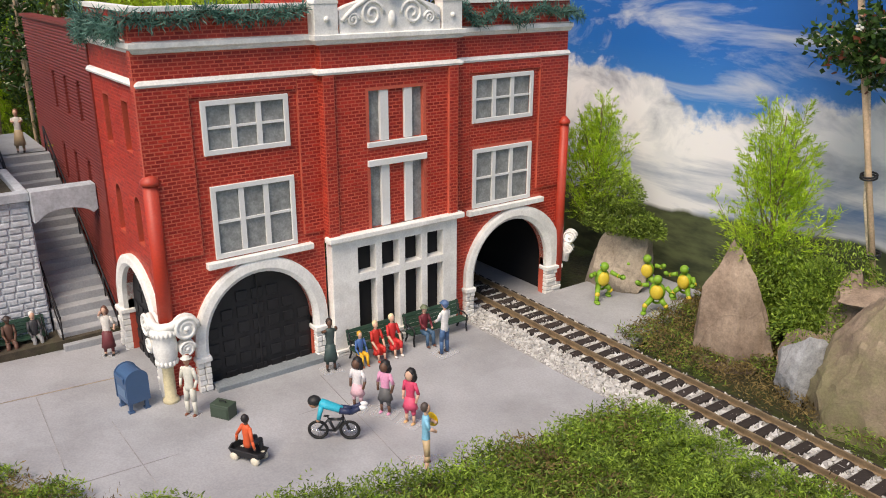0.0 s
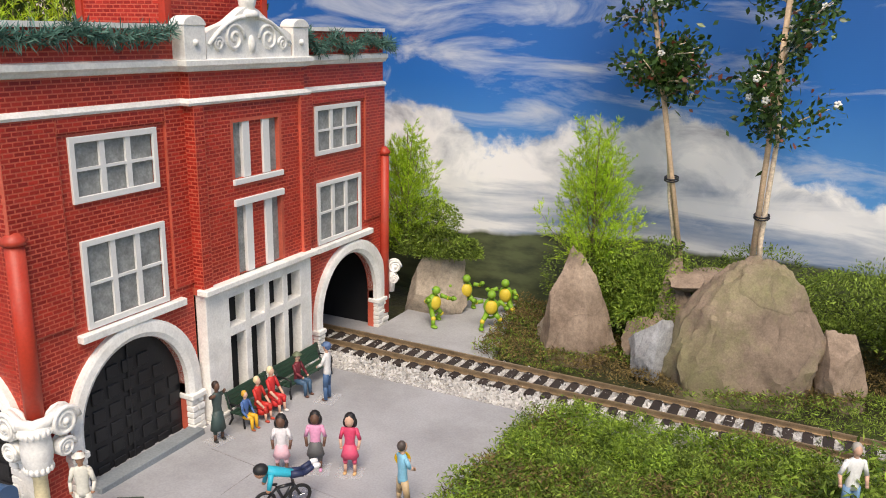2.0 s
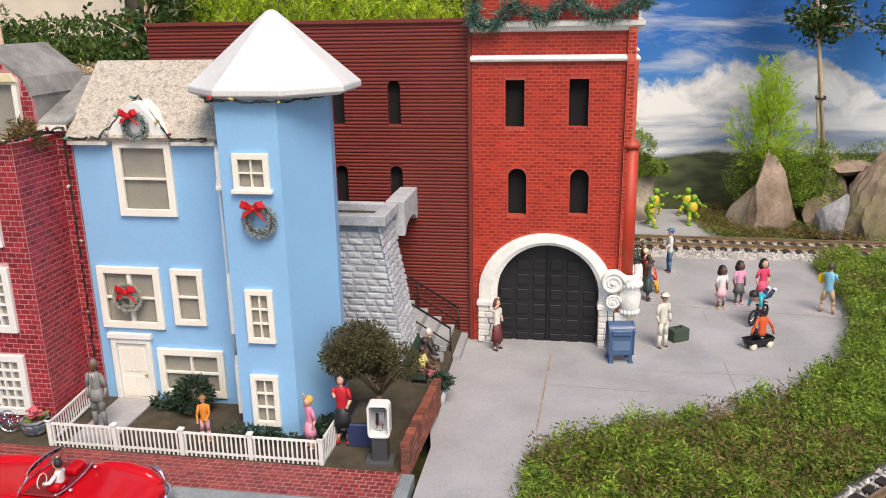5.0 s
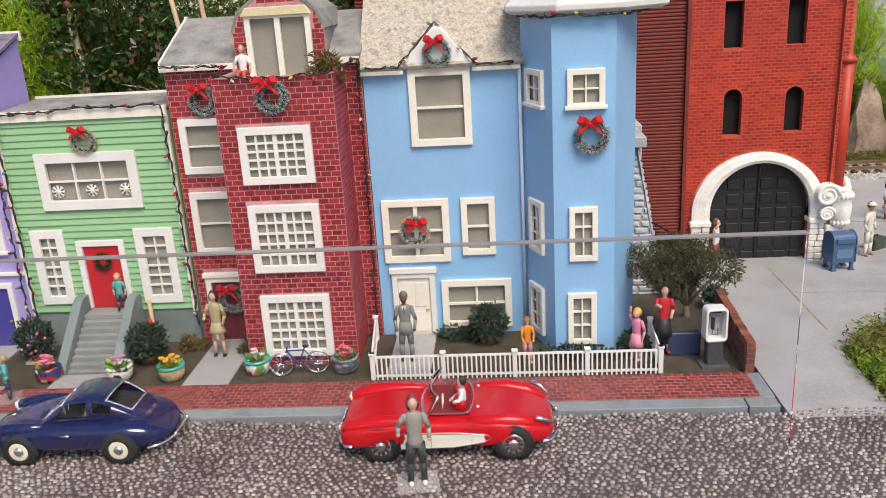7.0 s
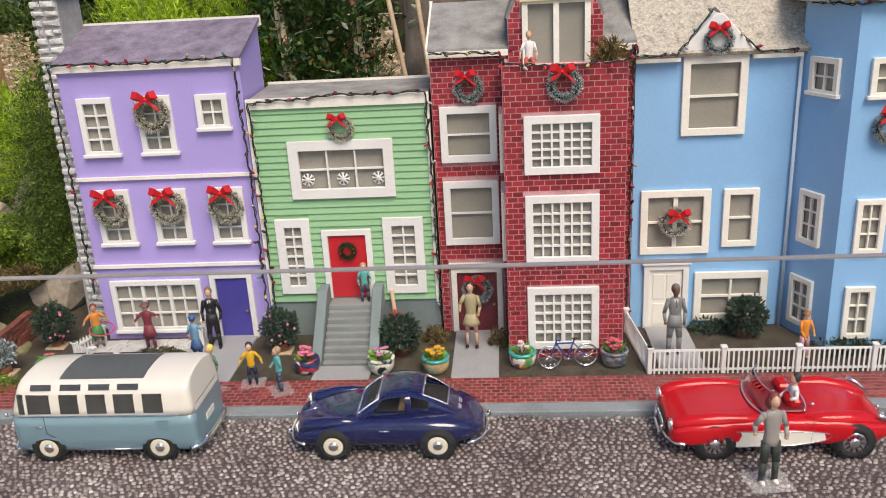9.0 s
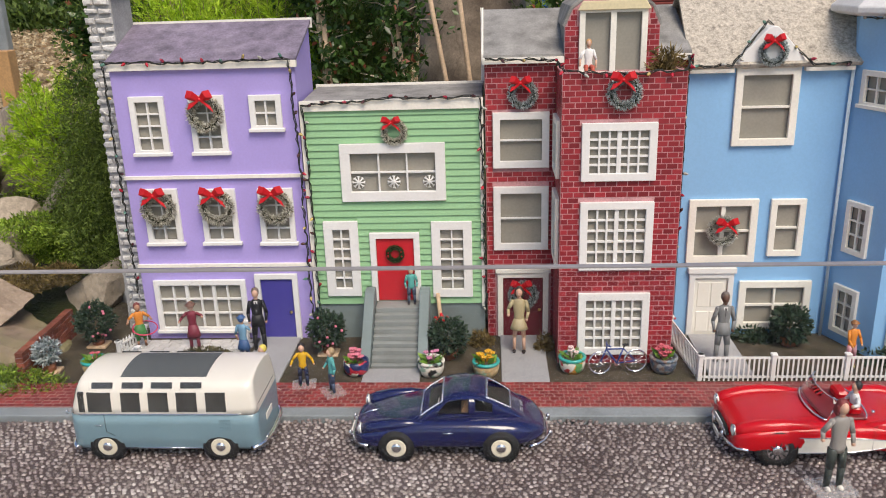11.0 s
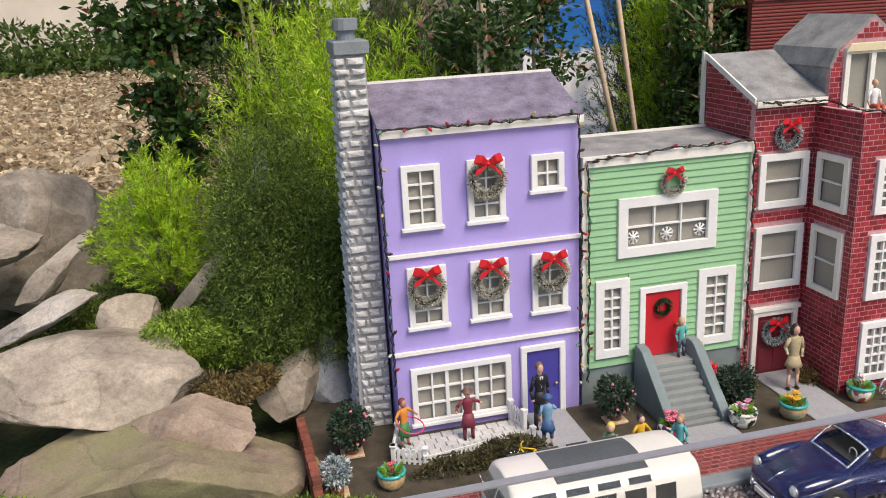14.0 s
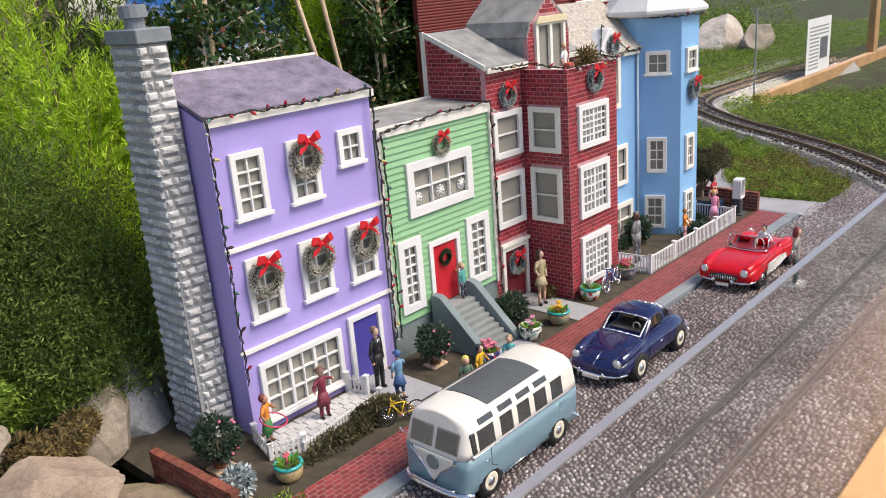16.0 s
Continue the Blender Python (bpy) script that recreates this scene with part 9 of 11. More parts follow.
def corner_capital():
    t = thing("corner_capital", "white carved capital with scrolls on a yellowed column", "capital")
    c = Vector((0.6455, 0.2465, 0.0))
    bm = B()
    lathe(bm, c, [(0.0095, -0.014), (0.0095, -0.009), (0.0068, -0.006), (0.0064, 0.030), (0.0085, 0.034)], 20)
    part("column", bm, surface("yellowed_plaster", (0.66, 0.58, 0.36), 0.6, var=0.2, scale=70, bump=0.4), t, "yellowed round column")
    bm = B()
    box(bm, 0.627, 0.6455, 0.2405, 0.2515, -0.014, 0.036)
    part("pier", bm, PLASTER_WHITE, t, bevel=0.0012)
    bm = B()
    lathe(bm, c, [(0.0085, 0.034), (0.0115, 0.040), (0.0135, 0.050), (0.0140, 0.060), (0.0125, 0.071), (0.0145, 0.074), (0.0145, 0.080), (0.0100, 0.082)], 24)
    part("bell", bm, PLASTER_WHITE, t)
    for z, R, n in ((0.076, 0.0140, 13), (0.0395, 0.0115, 11)):
        bm = B()
        for k in range(n):
            an = math.radians(-165 + 240 * k / (n - 1))
            ball(bm, c + Vector((R * math.cos(an), R * math.sin(an), z)), 0.0027, 2, squash=(0.8, 0.8, 1.35))
        part("bead_moulding", bm, PLASTER_WHITE, t)
    for p, ax, R in (((0.6235, 0.2390, 0.0790), (0, -1, 0), 0.0150), ((0.6535, 0.2690, 0.0790), (1, 0, 0), 0.0150), ((0.6245, 0.2395, 0.0535), (0, -1, 0), 0.0100), ((0.6530, 0.2680, 0.0535), (1, 0, 0), 0.0100)):
        bm = B()
        volute(bm, p, ax, (0, 0, 1), R, 0.0055)
        part("scroll", bm, PLASTER_WHITE, t)
    bm = B()
    tube(bm, [(0.6240, 0.2380, 0.0925), (0.6390, 0.2370, 0.0845), (0.6500, 0.2420, 0.0825), (0.6550, 0.2530, 0.0845), (0.6545, 0.2690, 0.0925)], [0.0040, 0.0052, 0.0058, 0.0052, 0.0040], 10)
    part("abacus", bm, PLASTER_WHITE, t)
    return t


corner_capital()
br = thing("carved_bracket", "small white carved scroll bracket by the tunnel arch", "bracket")
for p, R in (((0.653, 0.884, 0.072), 0.0105), ((0.652, 0.883, 0.052), 0.0080)):
    bm = B()
    volute(bm, p, (0.6, -0.8, 0), (0, 0, 1), R, 0.0065)
    part("scroll", bm, PLASTER_WHITE, br)
bm = B()
limb(bm, (0.650, 0.879, 0.032), (0.652, 0.882, 0.076), 0.0055, 0.0070, 10)
part("stem", bm, PLASTER_WHITE, br)


bm = B()
limb(bm, (-0.1905, -0.0150, 0.0015), (-0.1955, -0.0050, 0.0560), 0.0024, 0.0022, 8)
solid("garden_stake", bm, STAKE, "pale wooden stake leaning beside the grey steps", "stake")
bow = thing("ribbon_bow", "red ribbon bow tied to a wooden stake", "bow")
for k in range(6):
    bm = B()
    an = k * 1.05 + 0.3
    c0 = Vector((-0.1915, -0.0185, 0.0290))
    tube(bm, [c0, c0 + Vector((0.0050 * math.cos(an), -0.002, 0.0055 * math.sin(an))), c0 + Vector((0.0085 * math.cos(an + 0.3), 0.0, 0.0095 * math.sin(an + 0.3)))], [0.0008, 0.0024, 0.0014], 6)
    part("loop", bm, RIBBON, bow)


# ---- street furniture ----
MAIL = paint("mailbox_blue", (0.05, 0.11, 0.22), 0.45, 0.2)


def mailbox():
    m = thing("mailbox", "blue street mailbox on four short legs", "mailbox")
    bm = B()
    prof = [(-0.012, 0.0115)] + [(-0.012 * math.cos(math.pi * k / 12), 0.040 + 0.0115 * math.sin(math.pi * k / 12)) for k in range(13)] + [(0.012, 0.0115)]
    skin(bm, [[(x, y, z) for y, z in prof] for x in (-0.0135, 0.0135)], smooth=False)
    b = part("body", bm, MAIL, m, bevel=0.0006)
    for x in (-0.0142, 0.0142):
        bm = B()
        p2 = [(y * 1.06, z + 0.0004) for y, z in prof]
        skin(bm, [[(x - 0.0007, y, z) for y, z in p2], [(x + 0.0007, y, z) for y, z in p2]], smooth=False)
        part("side_rim", bm, MAIL, b)
    bm = B()
    box(bm, -0.011, 0.011, -0.0140, -0.0118, 0.0375, 0.0445)
    part("slot_flap", bm, MAIL, b, bevel=0.0006)
    bm = B()
    box(bm, -0.010, 0.010, -0.0126, -0.0119, 0.018, 0.030)
    part("notice_panel", bm, surface("pale_blue_panel", (0.12, 0.20, 0.32), 0.5), b)
    for x in (-0.0115, 0.0115):
        for y in (-0.009, 0.009):
            bm = B()
            box(bm, x - 0.0018, x + 0.0018, y - 0.0018, y + 0.0018, 0.0, 0.013)
            box(bm, x - 0.003, x + 0.003, y - 0.003, y + 0.003, 0.0, 0.0022)
            part("leg", bm, MAIL, m)
    return m


mailbox().matrix_basis = pose(0.6335, 0.2075, gz(1, 0.2075), 0, 0, 8) @ Matrix.Diagonal((1.05, 1.05, 1.0, 1))

bm = B()
box(bm, -0.0125, 0.0125, -0.008, 0.008, 0.0, 0.0175)
fc = Face((0, -0.008, 0), (1, 0, 0), (0, -1, 0))
fbox(bm, fc, -0.011, 0.011, 0.0025, 0.0150, 0.0, 0.0008)
suit = thing("suitcase", "small dark green suitcase standing on the plaza", "suitcase")
part("body", bm, surface("dark_green_case", (0.05, 0.075, 0.05), 0.5, var=0.15), suit, bevel=0.0008)
bm = B()
tube(bm, [(-0.004, 0, 0.0175), (-0.004, 0, 0.020), (0.004, 0, 0.020), (0.004, 0, 0.0175)], 0.0007, 5)
part("handle", bm, BLACK, suit)
suit.matrix_basis = pose(0.713, 0.284, gz(1, 0.28), 0, 0, 32)

BENCH_GREEN = surface("dark_green_bench_paint", (0.025, 0.065, 0.04), 0.5, var=0.2)


def bench(label, at, yaw, L=0.074):
    b = thing("bench", label, "bench", "benches")
    for k in range(3):
        bm = B()
        box(bm, -L / 2, L / 2, -0.010 + 0.0062 * k, -0.0048 + 0.0062 * k, 0.0165, 0.0182)
        part("seat_slat", bm, BENCH_GREEN, b)
    for k in range(4):
        bm = B()
        hexa(bm, [(x, 0.0085 + y + 0.0014 * k, z) for x, y, z in ((-L / 2, 0, 0.0205 + 0.0049 * k), (L / 2, 0, 0.0205 + 0.0049 * k), (L / 2, 0.0014, 0.0205 + 0.0049 * k), (-L / 2, 0.0014, 0.0205 + 0.0049 * k), (-L / 2, 0.0012, 0.0246 + 0.0049 * k), (L / 2, 0.0012, 0.0246 + 0.0049 * k), (L / 2, 0.0026, 0.0246 + 0.0049 * k), (-L / 2, 0.0026, 0.0246 + 0.0049 * k))])
        part("back_slat", bm, BENCH_GREEN, b)
    for x in (-L / 2 + 0.003, L / 2 - 0.003):
        bm = B()
        tube(bm, [(x, -0.0105, 0), (x, -0.009, 0.009), (x, -0.0105, 0.0165), (x, 0.007, 0.0165), (x, 0.0155, 0.040)], 0.0014, 6)
        tube(bm, [(x, 0.012, 0), (x, 0.007, 0.009), (x, 0.008, 0.0165)], 0.0014, 6)
        tube(bm, [(x, -0.0105, 0.0165), (x, -0.011, 0.024), (x, -0.004, 0.0265), (x, 0.010, 0.026)], 0.0012, 6)
        part("iron_end", bm, BLACK, b, "black cast iron end")
    b.matrix_basis = pose(*at, 0, 0, yaw)
    return b


bench("dark green slatted bench by the station window", (0.681, 0.508, gz(1, 0.5)), 90)
bench("dark green slatted bench by the station window", (0.681, 0.606, gz(1, 0.6)), 90, 0.095)
bench("dark green slatted bench against the stone wall", (0.402, 0.120, gz(1, 0.12)), 90, 0.085)


def payphone():
    p = thing("payphone", "white-framed payphone on a dark pedestal", "payphone")
    bm = B()
    box(bm, -0.009, 0.009, -0.005, 0.009, 0.0, 0.030)
    part("pedestal", bm, surface("charcoal_pedestal", (0.06, 0.065, 0.07), 0.5), p, bevel=0.001)
    bm = B()
    box(bm, -0.016, 0.016, -0.011, 0.012, 0.0, 0.0022)
    part("base", bm, surface("charcoal_base", (0.09, 0.095, 0.10), 0.5), p)
    f = Face((0, 0, 0), (1, 0, 0), (0, -1, 0))

    def rr(a, b, c, d, r):
        pts = []
        for cx, cy, s in ((b - r, c + r, -90), (b - r, d - r, 0), (a + r, d - r, 90), (a + r, c + r, 180)):
            pts += [(cx + r * math.cos(radians(s + 18 * k)), cy + r * math.sin(radians(s + 18 * k))) for k in range(6)]
        return pts
    bm = B()
    plate(bm, f, [rr(-0.0125, 0.0125, 0.029, 0.066, 0.0045), rr(-0.0100, 0.0100, 0.032, 0.0635, 0.003)], -0.010, 0.007)
    h = part("hood", bm, surface("white_phone_hood", (0.80, 0.80, 0.78), 0.35, var=0.04), p, "white rounded hood", bevel=0.0006)
    bm = B()
    fbox(bm, f, -0.0100, 0.0100, 0.032, 0.0635, -0.010, -0.006)
    part("back_panel", bm, surface("pale_grey_phone_panel", (0.45, 0.46, 0.46), 0.4), h)
    bm = B()
    fbox(bm, f, -0.0055, 0.0055, 0.040, 0.055, -0.006, -0.002)
    ph = part("phone_body", bm, CHROME, h, bevel=0.0005)
    bm = B()
    fbox(bm, f, -0.0035, -0.0010, 0.041, 0.054, -0.002, 0.0008)
    tube(bm, [f.at(-0.002, 0.041, 0), f.at(-0.004, 0.036, 0.001), f.at(0.003, 0.035, 0.001), f.at(0.004, 0.041, -0.002)], 0.0005, 5)
    part("handset", bm, BLACK, ph)
    bm = B()
    fbox(bm, f, -0.008, 0.008, 0.0575, 0.0615, -0.006, -0.0045)
    part("sign_bar", bm, BLACK, h)
    return p


payphone().matrix_basis = pose(0.399, -0.090, 0.0015, 0, 0, 4) @ Matrix.Diagonal((0.84, 0.84, 0.92, 1))


# ---- bicycles and wagon ----
def bicycle(label, at, yaw, k, col, fat=1.0, wheel_col=None, lean=0):
    b = thing("bicycle", label, "bicycle", "bicycles")
    fr = paint("bike_" + label.split()[0], col, 0.35, 0.4)
    r = 0.0135
    f = Face((0, 0, 0), (1, 0, 0), (0, -1, 0))
    for x in (-0.0195, 0.0195):
        bm = B()
        torus(bm, f, x, r, 0, r - 0.0012 * fat, 0.0010 * fat, 28, 7)
        w = part("wheel", bm, wheel_col or fr, b)
        bm = B()
        for q in range(12):
            a = math.pi * 2 * q / 12
            limb(bm, f.at(x, r, 0), f.at(x + (r - 0.0015) * math.cos(a), r + (r - 0.0015) * math.sin(a), 0), 0.0003, 0.0003, 4)
        lathe_c = f.at(x, r, 0)
        ball(bm, lathe_c, 0.0016, 2, squash=(1, 1.3, 1))
        part("spokes_and_hub", bm, CHROME, w)
    bm = B()
    P = {"bb": (-0.001, r * 0.9), "seat": (0.006, 0.028), "head": (-0.0125, 0.0285), "rear": (0.0195, r), "front": (-0.0195, r), "bar": (-0.0115, 0.0335)}
    for a, c, rad in (("bb", "seat", 0.0010), ("bb", "head", 0.0011), ("seat", "head", 0.0010), ("bb", "rear", 0.0008), ("seat", "rear", 0.0007), ("head", "front", 0.0009), ("head", "bar", 0.0009)):
        limb(bm, f.at(*P[a]), f.at(*P[c]), rad * fat, rad * fat, 6)
    part("frame", bm, fr, b)
    bm = B()
    tube(bm, [f.at(-0.010, 0.034, -0.008), f.at(-0.0115, 0.0335, -0.004), f.at(-0.0115, 0.0335, 0.004), f.at(-0.010, 0.034, 0.008)], 0.0009, 6)
    part("handlebar", bm, fr, b)
    bm = B()
    limb(bm, f.at(0.006, 0.028), f.at(0.0075, 0.032), 0.0008, 0.0008, 6)
    ball(bm, f.at(0.0085, 0.0325), 0.004, 2, squash=(1.0, 0.55, 0.3))
    part("saddle", bm, BLACK if wheel_col else fr, b)
    bm = B()
    disc_profile(bm, (P["bb"][0], 0, P["bb"][1]), [(0.0035, -0.0004), (0.0035, 0.0004)], 1, 14)
    limb(bm, f.at(P["bb"][0], P["bb"][1], 0.001), f.at(P["bb"][0] + 0.005, P["bb"][1] - 0.004, 0.002), 0.0005, 0.0005, 5)
    part("crank", bm, CHROME, b)
    b.matrix_basis = pose(*at, lean, 0, yaw) @ Matrix.Diagonal((k, k, k, 1))
    return b


bicycle("blue toy bicycle leaning by the brick bay", (-0.0110, -0.0895, 0.0015), 8, 0.93, (0.02, 0.05, 0.22), wheel_col=CHROME, lean=-6)
bicycle("yellow toy bicycle leaning on a hedge", (-0.4250, -0.1005, 0.0015), -25, 0.75, (0.75, 0.50, 0.01), wheel_col=RUBBER, lean=-8)
bicycle("black toy mountain bike on the plaza", (0.8300, 0.3625, gz(1, 0.36)), 233, 0.88, (0.012, 0.012, 0.014), 1.9, RUBBER)
wg = thing("toy_wagon", "black toy wagon with cream wheels on the plaza", "wagon")
bm = B()
skin(bm, [[(x * k, y * k, z) for x, y in ((-0.018, -0.009), (0.018, -0.009), (0.021, 0), (0.018, 0.009), (-0.018, 0.009), (-0.021, 0))] for z, k in ((0.006, 0.85), (0.014, 1.05), (0.0145, 0.95), (0.009, 0.85))], smooth=False)
part("tray", bm, BLACK, wg)
for x in (-0.013, 0.013):
    for s in (-1, 1):
        bm = B()
        disc_profile(bm, (x, s * 0.009, 0.0048), [(0.0048, -0.004), (0.0048, 0.0), (0.002, 0.001)], s, 16)
        part("wheel", bm, WHITEWALL, wg)
wg.matrix_basis = pose(0.8120, 0.2720, gz(1, 0.27), 0, 0, 30)

# ---- planting in the gardens ----
TERRACOTTA = surface("terracotta", (0.32, 0.12, 0.06), 0.8, var=0.2)
POTS = [surface("painted_pot_" + str(k), c, 0.4, var=0.35, scale=160, coat=0.3, dirt=d, dirt_amount=0.9) for k, (c, d) in enumerate((((0.05, 0.42, 0.38), (0.70, 0.42, 0.08)), ((0.55, 0.55, 0.50), (0.05, 0.20, 0.14)), ((0.04, 0.05, 0.16), (0.60, 0.45, 0.40)), ((0.10, 0.14, 0.17), (0.35, 0.25, 0.20)), ((0.55, 0.40, 0.20), (0.03, 0.40, 0.36))))]


def painted_glaze(name, cols, scale=170.0):
    """Hand-painted petals and bars of glaze on a toy pot."""
    m, ns, ls, p = nodes_of(name)
    tc = ns.new("ShaderNodeTexCoord")
    v = add_node(ns, "ShaderNodeTexVoronoi", Scale=scale)
    ls.new(tc.outputs["Object"], v.inputs["Vector"])
    sep = ns.new("ShaderNodeSeparateColor")
    ls.new(v.outputs["Color"], sep.inputs["Color"])
    r = ramp_of(ns, [(i / len(cols), c) for i, c in enumerate(cols)])
    r.color_ramp.interpolation = "CONSTANT"
    ls.new(sep.outputs["Red"], r.inputs["Fac"])
    ls.new(r.outputs["Color"], p.inputs["Base Color"])
    p.inputs["Roughness"].default_value = 0.35
    return m


INK, IVORY, OCHRE, SEA = (0.02, 0.03, 0.03), (0.72, 0.70, 0.62), (0.66, 0.30, 0.04), (0.03, 0.38, 0.34)
POTS[0] = painted_glaze("teal_ochre_petal_glaze", [IVORY, OCHRE, IVORY, (0.45, 0.05, 0.04), (0.10, 0.30, 0.10)])
POTS[1] = painted_glaze("white_pot_with_dark_bars", [IVORY, INK, IVORY, (0.30, 0.46, 0.36), IVORY], 260.0)
POTS[2] = painted_glaze("navy_pot_with_hearts", [(0.02, 0.03, 0.10), IVORY, (0.50, 0.03, 0.05), (0.03, 0.05, 0.16)])
POTS[3] = painted_glaze("blue_grey_pot_glaze", [(0.10, 0.14, 0.17), (0.26, 0.26, 0.26), (0.08, 0.10, 0.14), (0.20, 0.14, 0.12)], 260.0)
TEAL_RIM = surface("teal_glazed_rim", (0.03, 0.40, 0.36), 0.3, coat=0.5)
LEAF_BRIGHT = leafy("bright_pot_leaves", (0.10, 0.26, 0.03), (0.30, 0.50, 0.08), 0.5)
FLOWER = {"pink": surface("pink_petals", (0.75, 0.22, 0.30), 0.5), "yellow": surface("yellow_petals", (0.80, 0.42, 0.02), 0.5), "white": surface("blush_petals", (0.80, 0.62, 0.60), 0.5), "red": surface("coral_petals", (0.65, 0.13, 0.16), 0.5), "mauve": surface("mauve_petals", (0.62, 0.22, 0.36), 0.5)}


def flower_pot(label, x, y, pot, colour, seed, k=1.0, rim=True, leaves=26, blooms=7):
    t = thing("flower_pot", label, "planter", "painted flower pots")
    rnd = np.random.RandomState(seed)
    bm = B()
    lathe(bm, (0, 0, 0), [(0.0085, 0), (0.0115, 0.004), (0.0128, 0.010), (0.0120, 0.015), (0.0105, 0.0155), (0.0095, 0.013)], 20)
    part("bowl", bm, POTS[pot], t)
    if rim:
        bm = B()
        torus(bm, FLATF, 0, 0, 0.0150, 0.0118, 0.0018, 20, 7)
        part("rim", bm, TEAL_RIM if pot in (0, 4) else POTS[pot], t)
    bm = B()
    lathe(bm, (0, 0, 0.0125), [(0.0098, 0), (0.006, 0.001), (0.0005, 0.0012)], 12)
    part("earth", bm, SOIL, t)
    a = rnd.uniform(0, 2 * math.pi, leaves)
    C = np.column_stack([0.004 * np.cos(a), 0.004 * np.sin(a), np.full(leaves, 0.0135)])
    D = np.column_stack([np.cos(a), np.sin(a), rnd.uniform(0.2, 1.4, leaves)])
    ob = new("leaves", leaf_mesh("leaves", C, D, 0.0105, 0.0026, LEAF_BRIGHT, rnd))
    ob.parent = t
    bm = B()
    for i in range(blooms):
        q = Vector((rnd.uniform(-0.006, 0.006), rnd.uniform(-0.006, 0.006), rnd.uniform(0.018, 0.026)))
        limb(bm, (q.x * 0.3, q.y * 0.3, 0.013), q, 0.0004, 0.0003, 4)
        for j in range(5):
            b = 2 * math.pi * j / 5
            ball(bm, q + Vector((0.0017 * math.cos(b), 0.0017 * math.sin(b), 0.0003)), 0.0014, 1, squash=(1, 1, 0.7))
    part("bloom_cluster", bm, FLOWER[colour], t)
    t.matrix_basis = pose(x, y, 0.0015, 0, 0, seed * 40) @ Matrix.Diagonal((k, k, k, 1))
    return t


FLATF = Face((0, 0, 0), (1, 0, 0), (0, 0, 1))
FLATF.v = Vector((0, 1, 0))
flower_pot("painted pot with a teal rim and green leaves", -0.5520, -0.0850, 4, "red", 1, 1.0, blooms=2)
flower_pot("dark pot crowded with pink flowers", -0.2755, -0.0880, 2, "pink", 2, 1.05, False, 14, 22)
flower_pot("white and green pot with mauve lily", -0.1985, -0.0905, 1, "mauve", 3, 1.05, True, 18, 5)
flower_pot("painted pot with yellow flowers", -0.1430, -0.0925, 4, "yellow", 4, 1.05, True, 22, 10)
flower_pot("teal and ochre pot with pale pink lilies", -0.0560, -0.0830, 0, "white", 5, 1.05, True, 22, 6)
flower_pot("grey patterned pot with coral flowers", 0.0350, -0.0840, 3, "red", 6, 1.05, True, 14, 16)


def round_shrub(label, x, y, z0, R, seed, mat=SHRUB, n=1500, berries=9, pot="slab", leaf=(0.0048, 0.0013), stem=0.0, colour="pink"):
    t = thing("round_shrub", label, "shrub", "clipped garden shrubs")
    rnd = np.random.RandomState(seed)
    c = np.array([0, 0, z0 + R])
    u = rnd.randn(n, 3)
    u /= np.linalg.norm(u, axis=1)[:, None]
    p = c + u * (R * rnd.uniform(0.55, 1.0, n) * (1 + 0.13 * np.sin(u[:, 0] * 5 + seed) * np.cos(u[:, 2] * 4)))[:, None]
    ob = new("foliage", leaf_mesh("foliage", p, u + rnd.randn(n, 3) * 0.6, leaf[0], leaf[1], mat, rnd))
    ob.parent = t
    bm = B()
    limb(bm, (0, 0, 0), (0, 0, z0 + R), 0.0015, 0.001, 6)
    part("stem", bm, BARK, t)
    if berries:
        bm = B()
        for k in range(berries):
            d = rnd.randn(3)
            d[1] = -abs(d[1])
            d /= np.linalg.norm(d)
            ball(bm, c + d * R, 0.0018, 1)
        part("blossoms", bm, FLOWER[colour], t)
    bm = B()
    if pot == "slab":
        box(bm, -0.011, 0.011, -0.009, 0.009, 0, 0.003)
        part("base", bm, STAKE, t, bevel=0.0006)
        bm = B()
        lathe(bm, (0, 0, 0.003), [(0.0062, 0), (0.0072, 0.0075), (0.005, 0.008)], 14)
        part("pot", bm, TERRACOTTA, t)
    elif pot:
        lathe(bm, (0, 0, 0), [(0.008, 0), (0.0105, 0.0075), (0.0115, 0.009), (0.008, 0.0095)], 14)
        part("pot", bm, TERRACOTTA, t)
    else:
        bm.free()
    t.matrix_basis = pose(x, y, 0.0015)
    return t


round_shrub("round dark shrub with pink blossoms in terracotta pot", -0.5790, -0.0190, 0.010, 0.0210, 11)
round_shrub("snow-dusted ball shrub in a wooden pot", -0.6020, -0.0840, 0.011, 0.0135, 12, FROST_BLUE, 900, 0)
round_shrub("round dark shrub with pink blossoms in terracotta pot", -0.3130, -0.0420, 0.010, 0.0195, 13)
round_shrub("rounded dark shrub in a terracotta bowl", -0.1830, -0.0520, 0.004, 0.0205, 14, SHRUB, 1700, 0, "bowl")
round_shrub("bushy dark potted shrub by the blue house", 0.1790, -0.0230, 0.004, 0.0190, 15, SHRUB, 1300, 0, "bowl", (0.0065, 0.0014))
clump("window_box_plant", "low dark green plants under the front window", "plant", (0.150, -0.012, 0.001), (0.028, 0.010, 0.012), 900, SHRUB, 401, (0.0055, 0.0014))
clump("border_plant", "low blue-green plants along the tower foot", "plant", (0.275, -0.070, 0.001), (0.045, 0.008, 0.010), 1100, SHRUB, 402, (0.0055, 0.0014))
clump("border_plant", "low blue-green plants beside the tower", "plant", (0.325, -0.040, 0.001), (0.016, 0.02, 0.012), 700, SHRUB, 403, (0.0055, 0.0014))
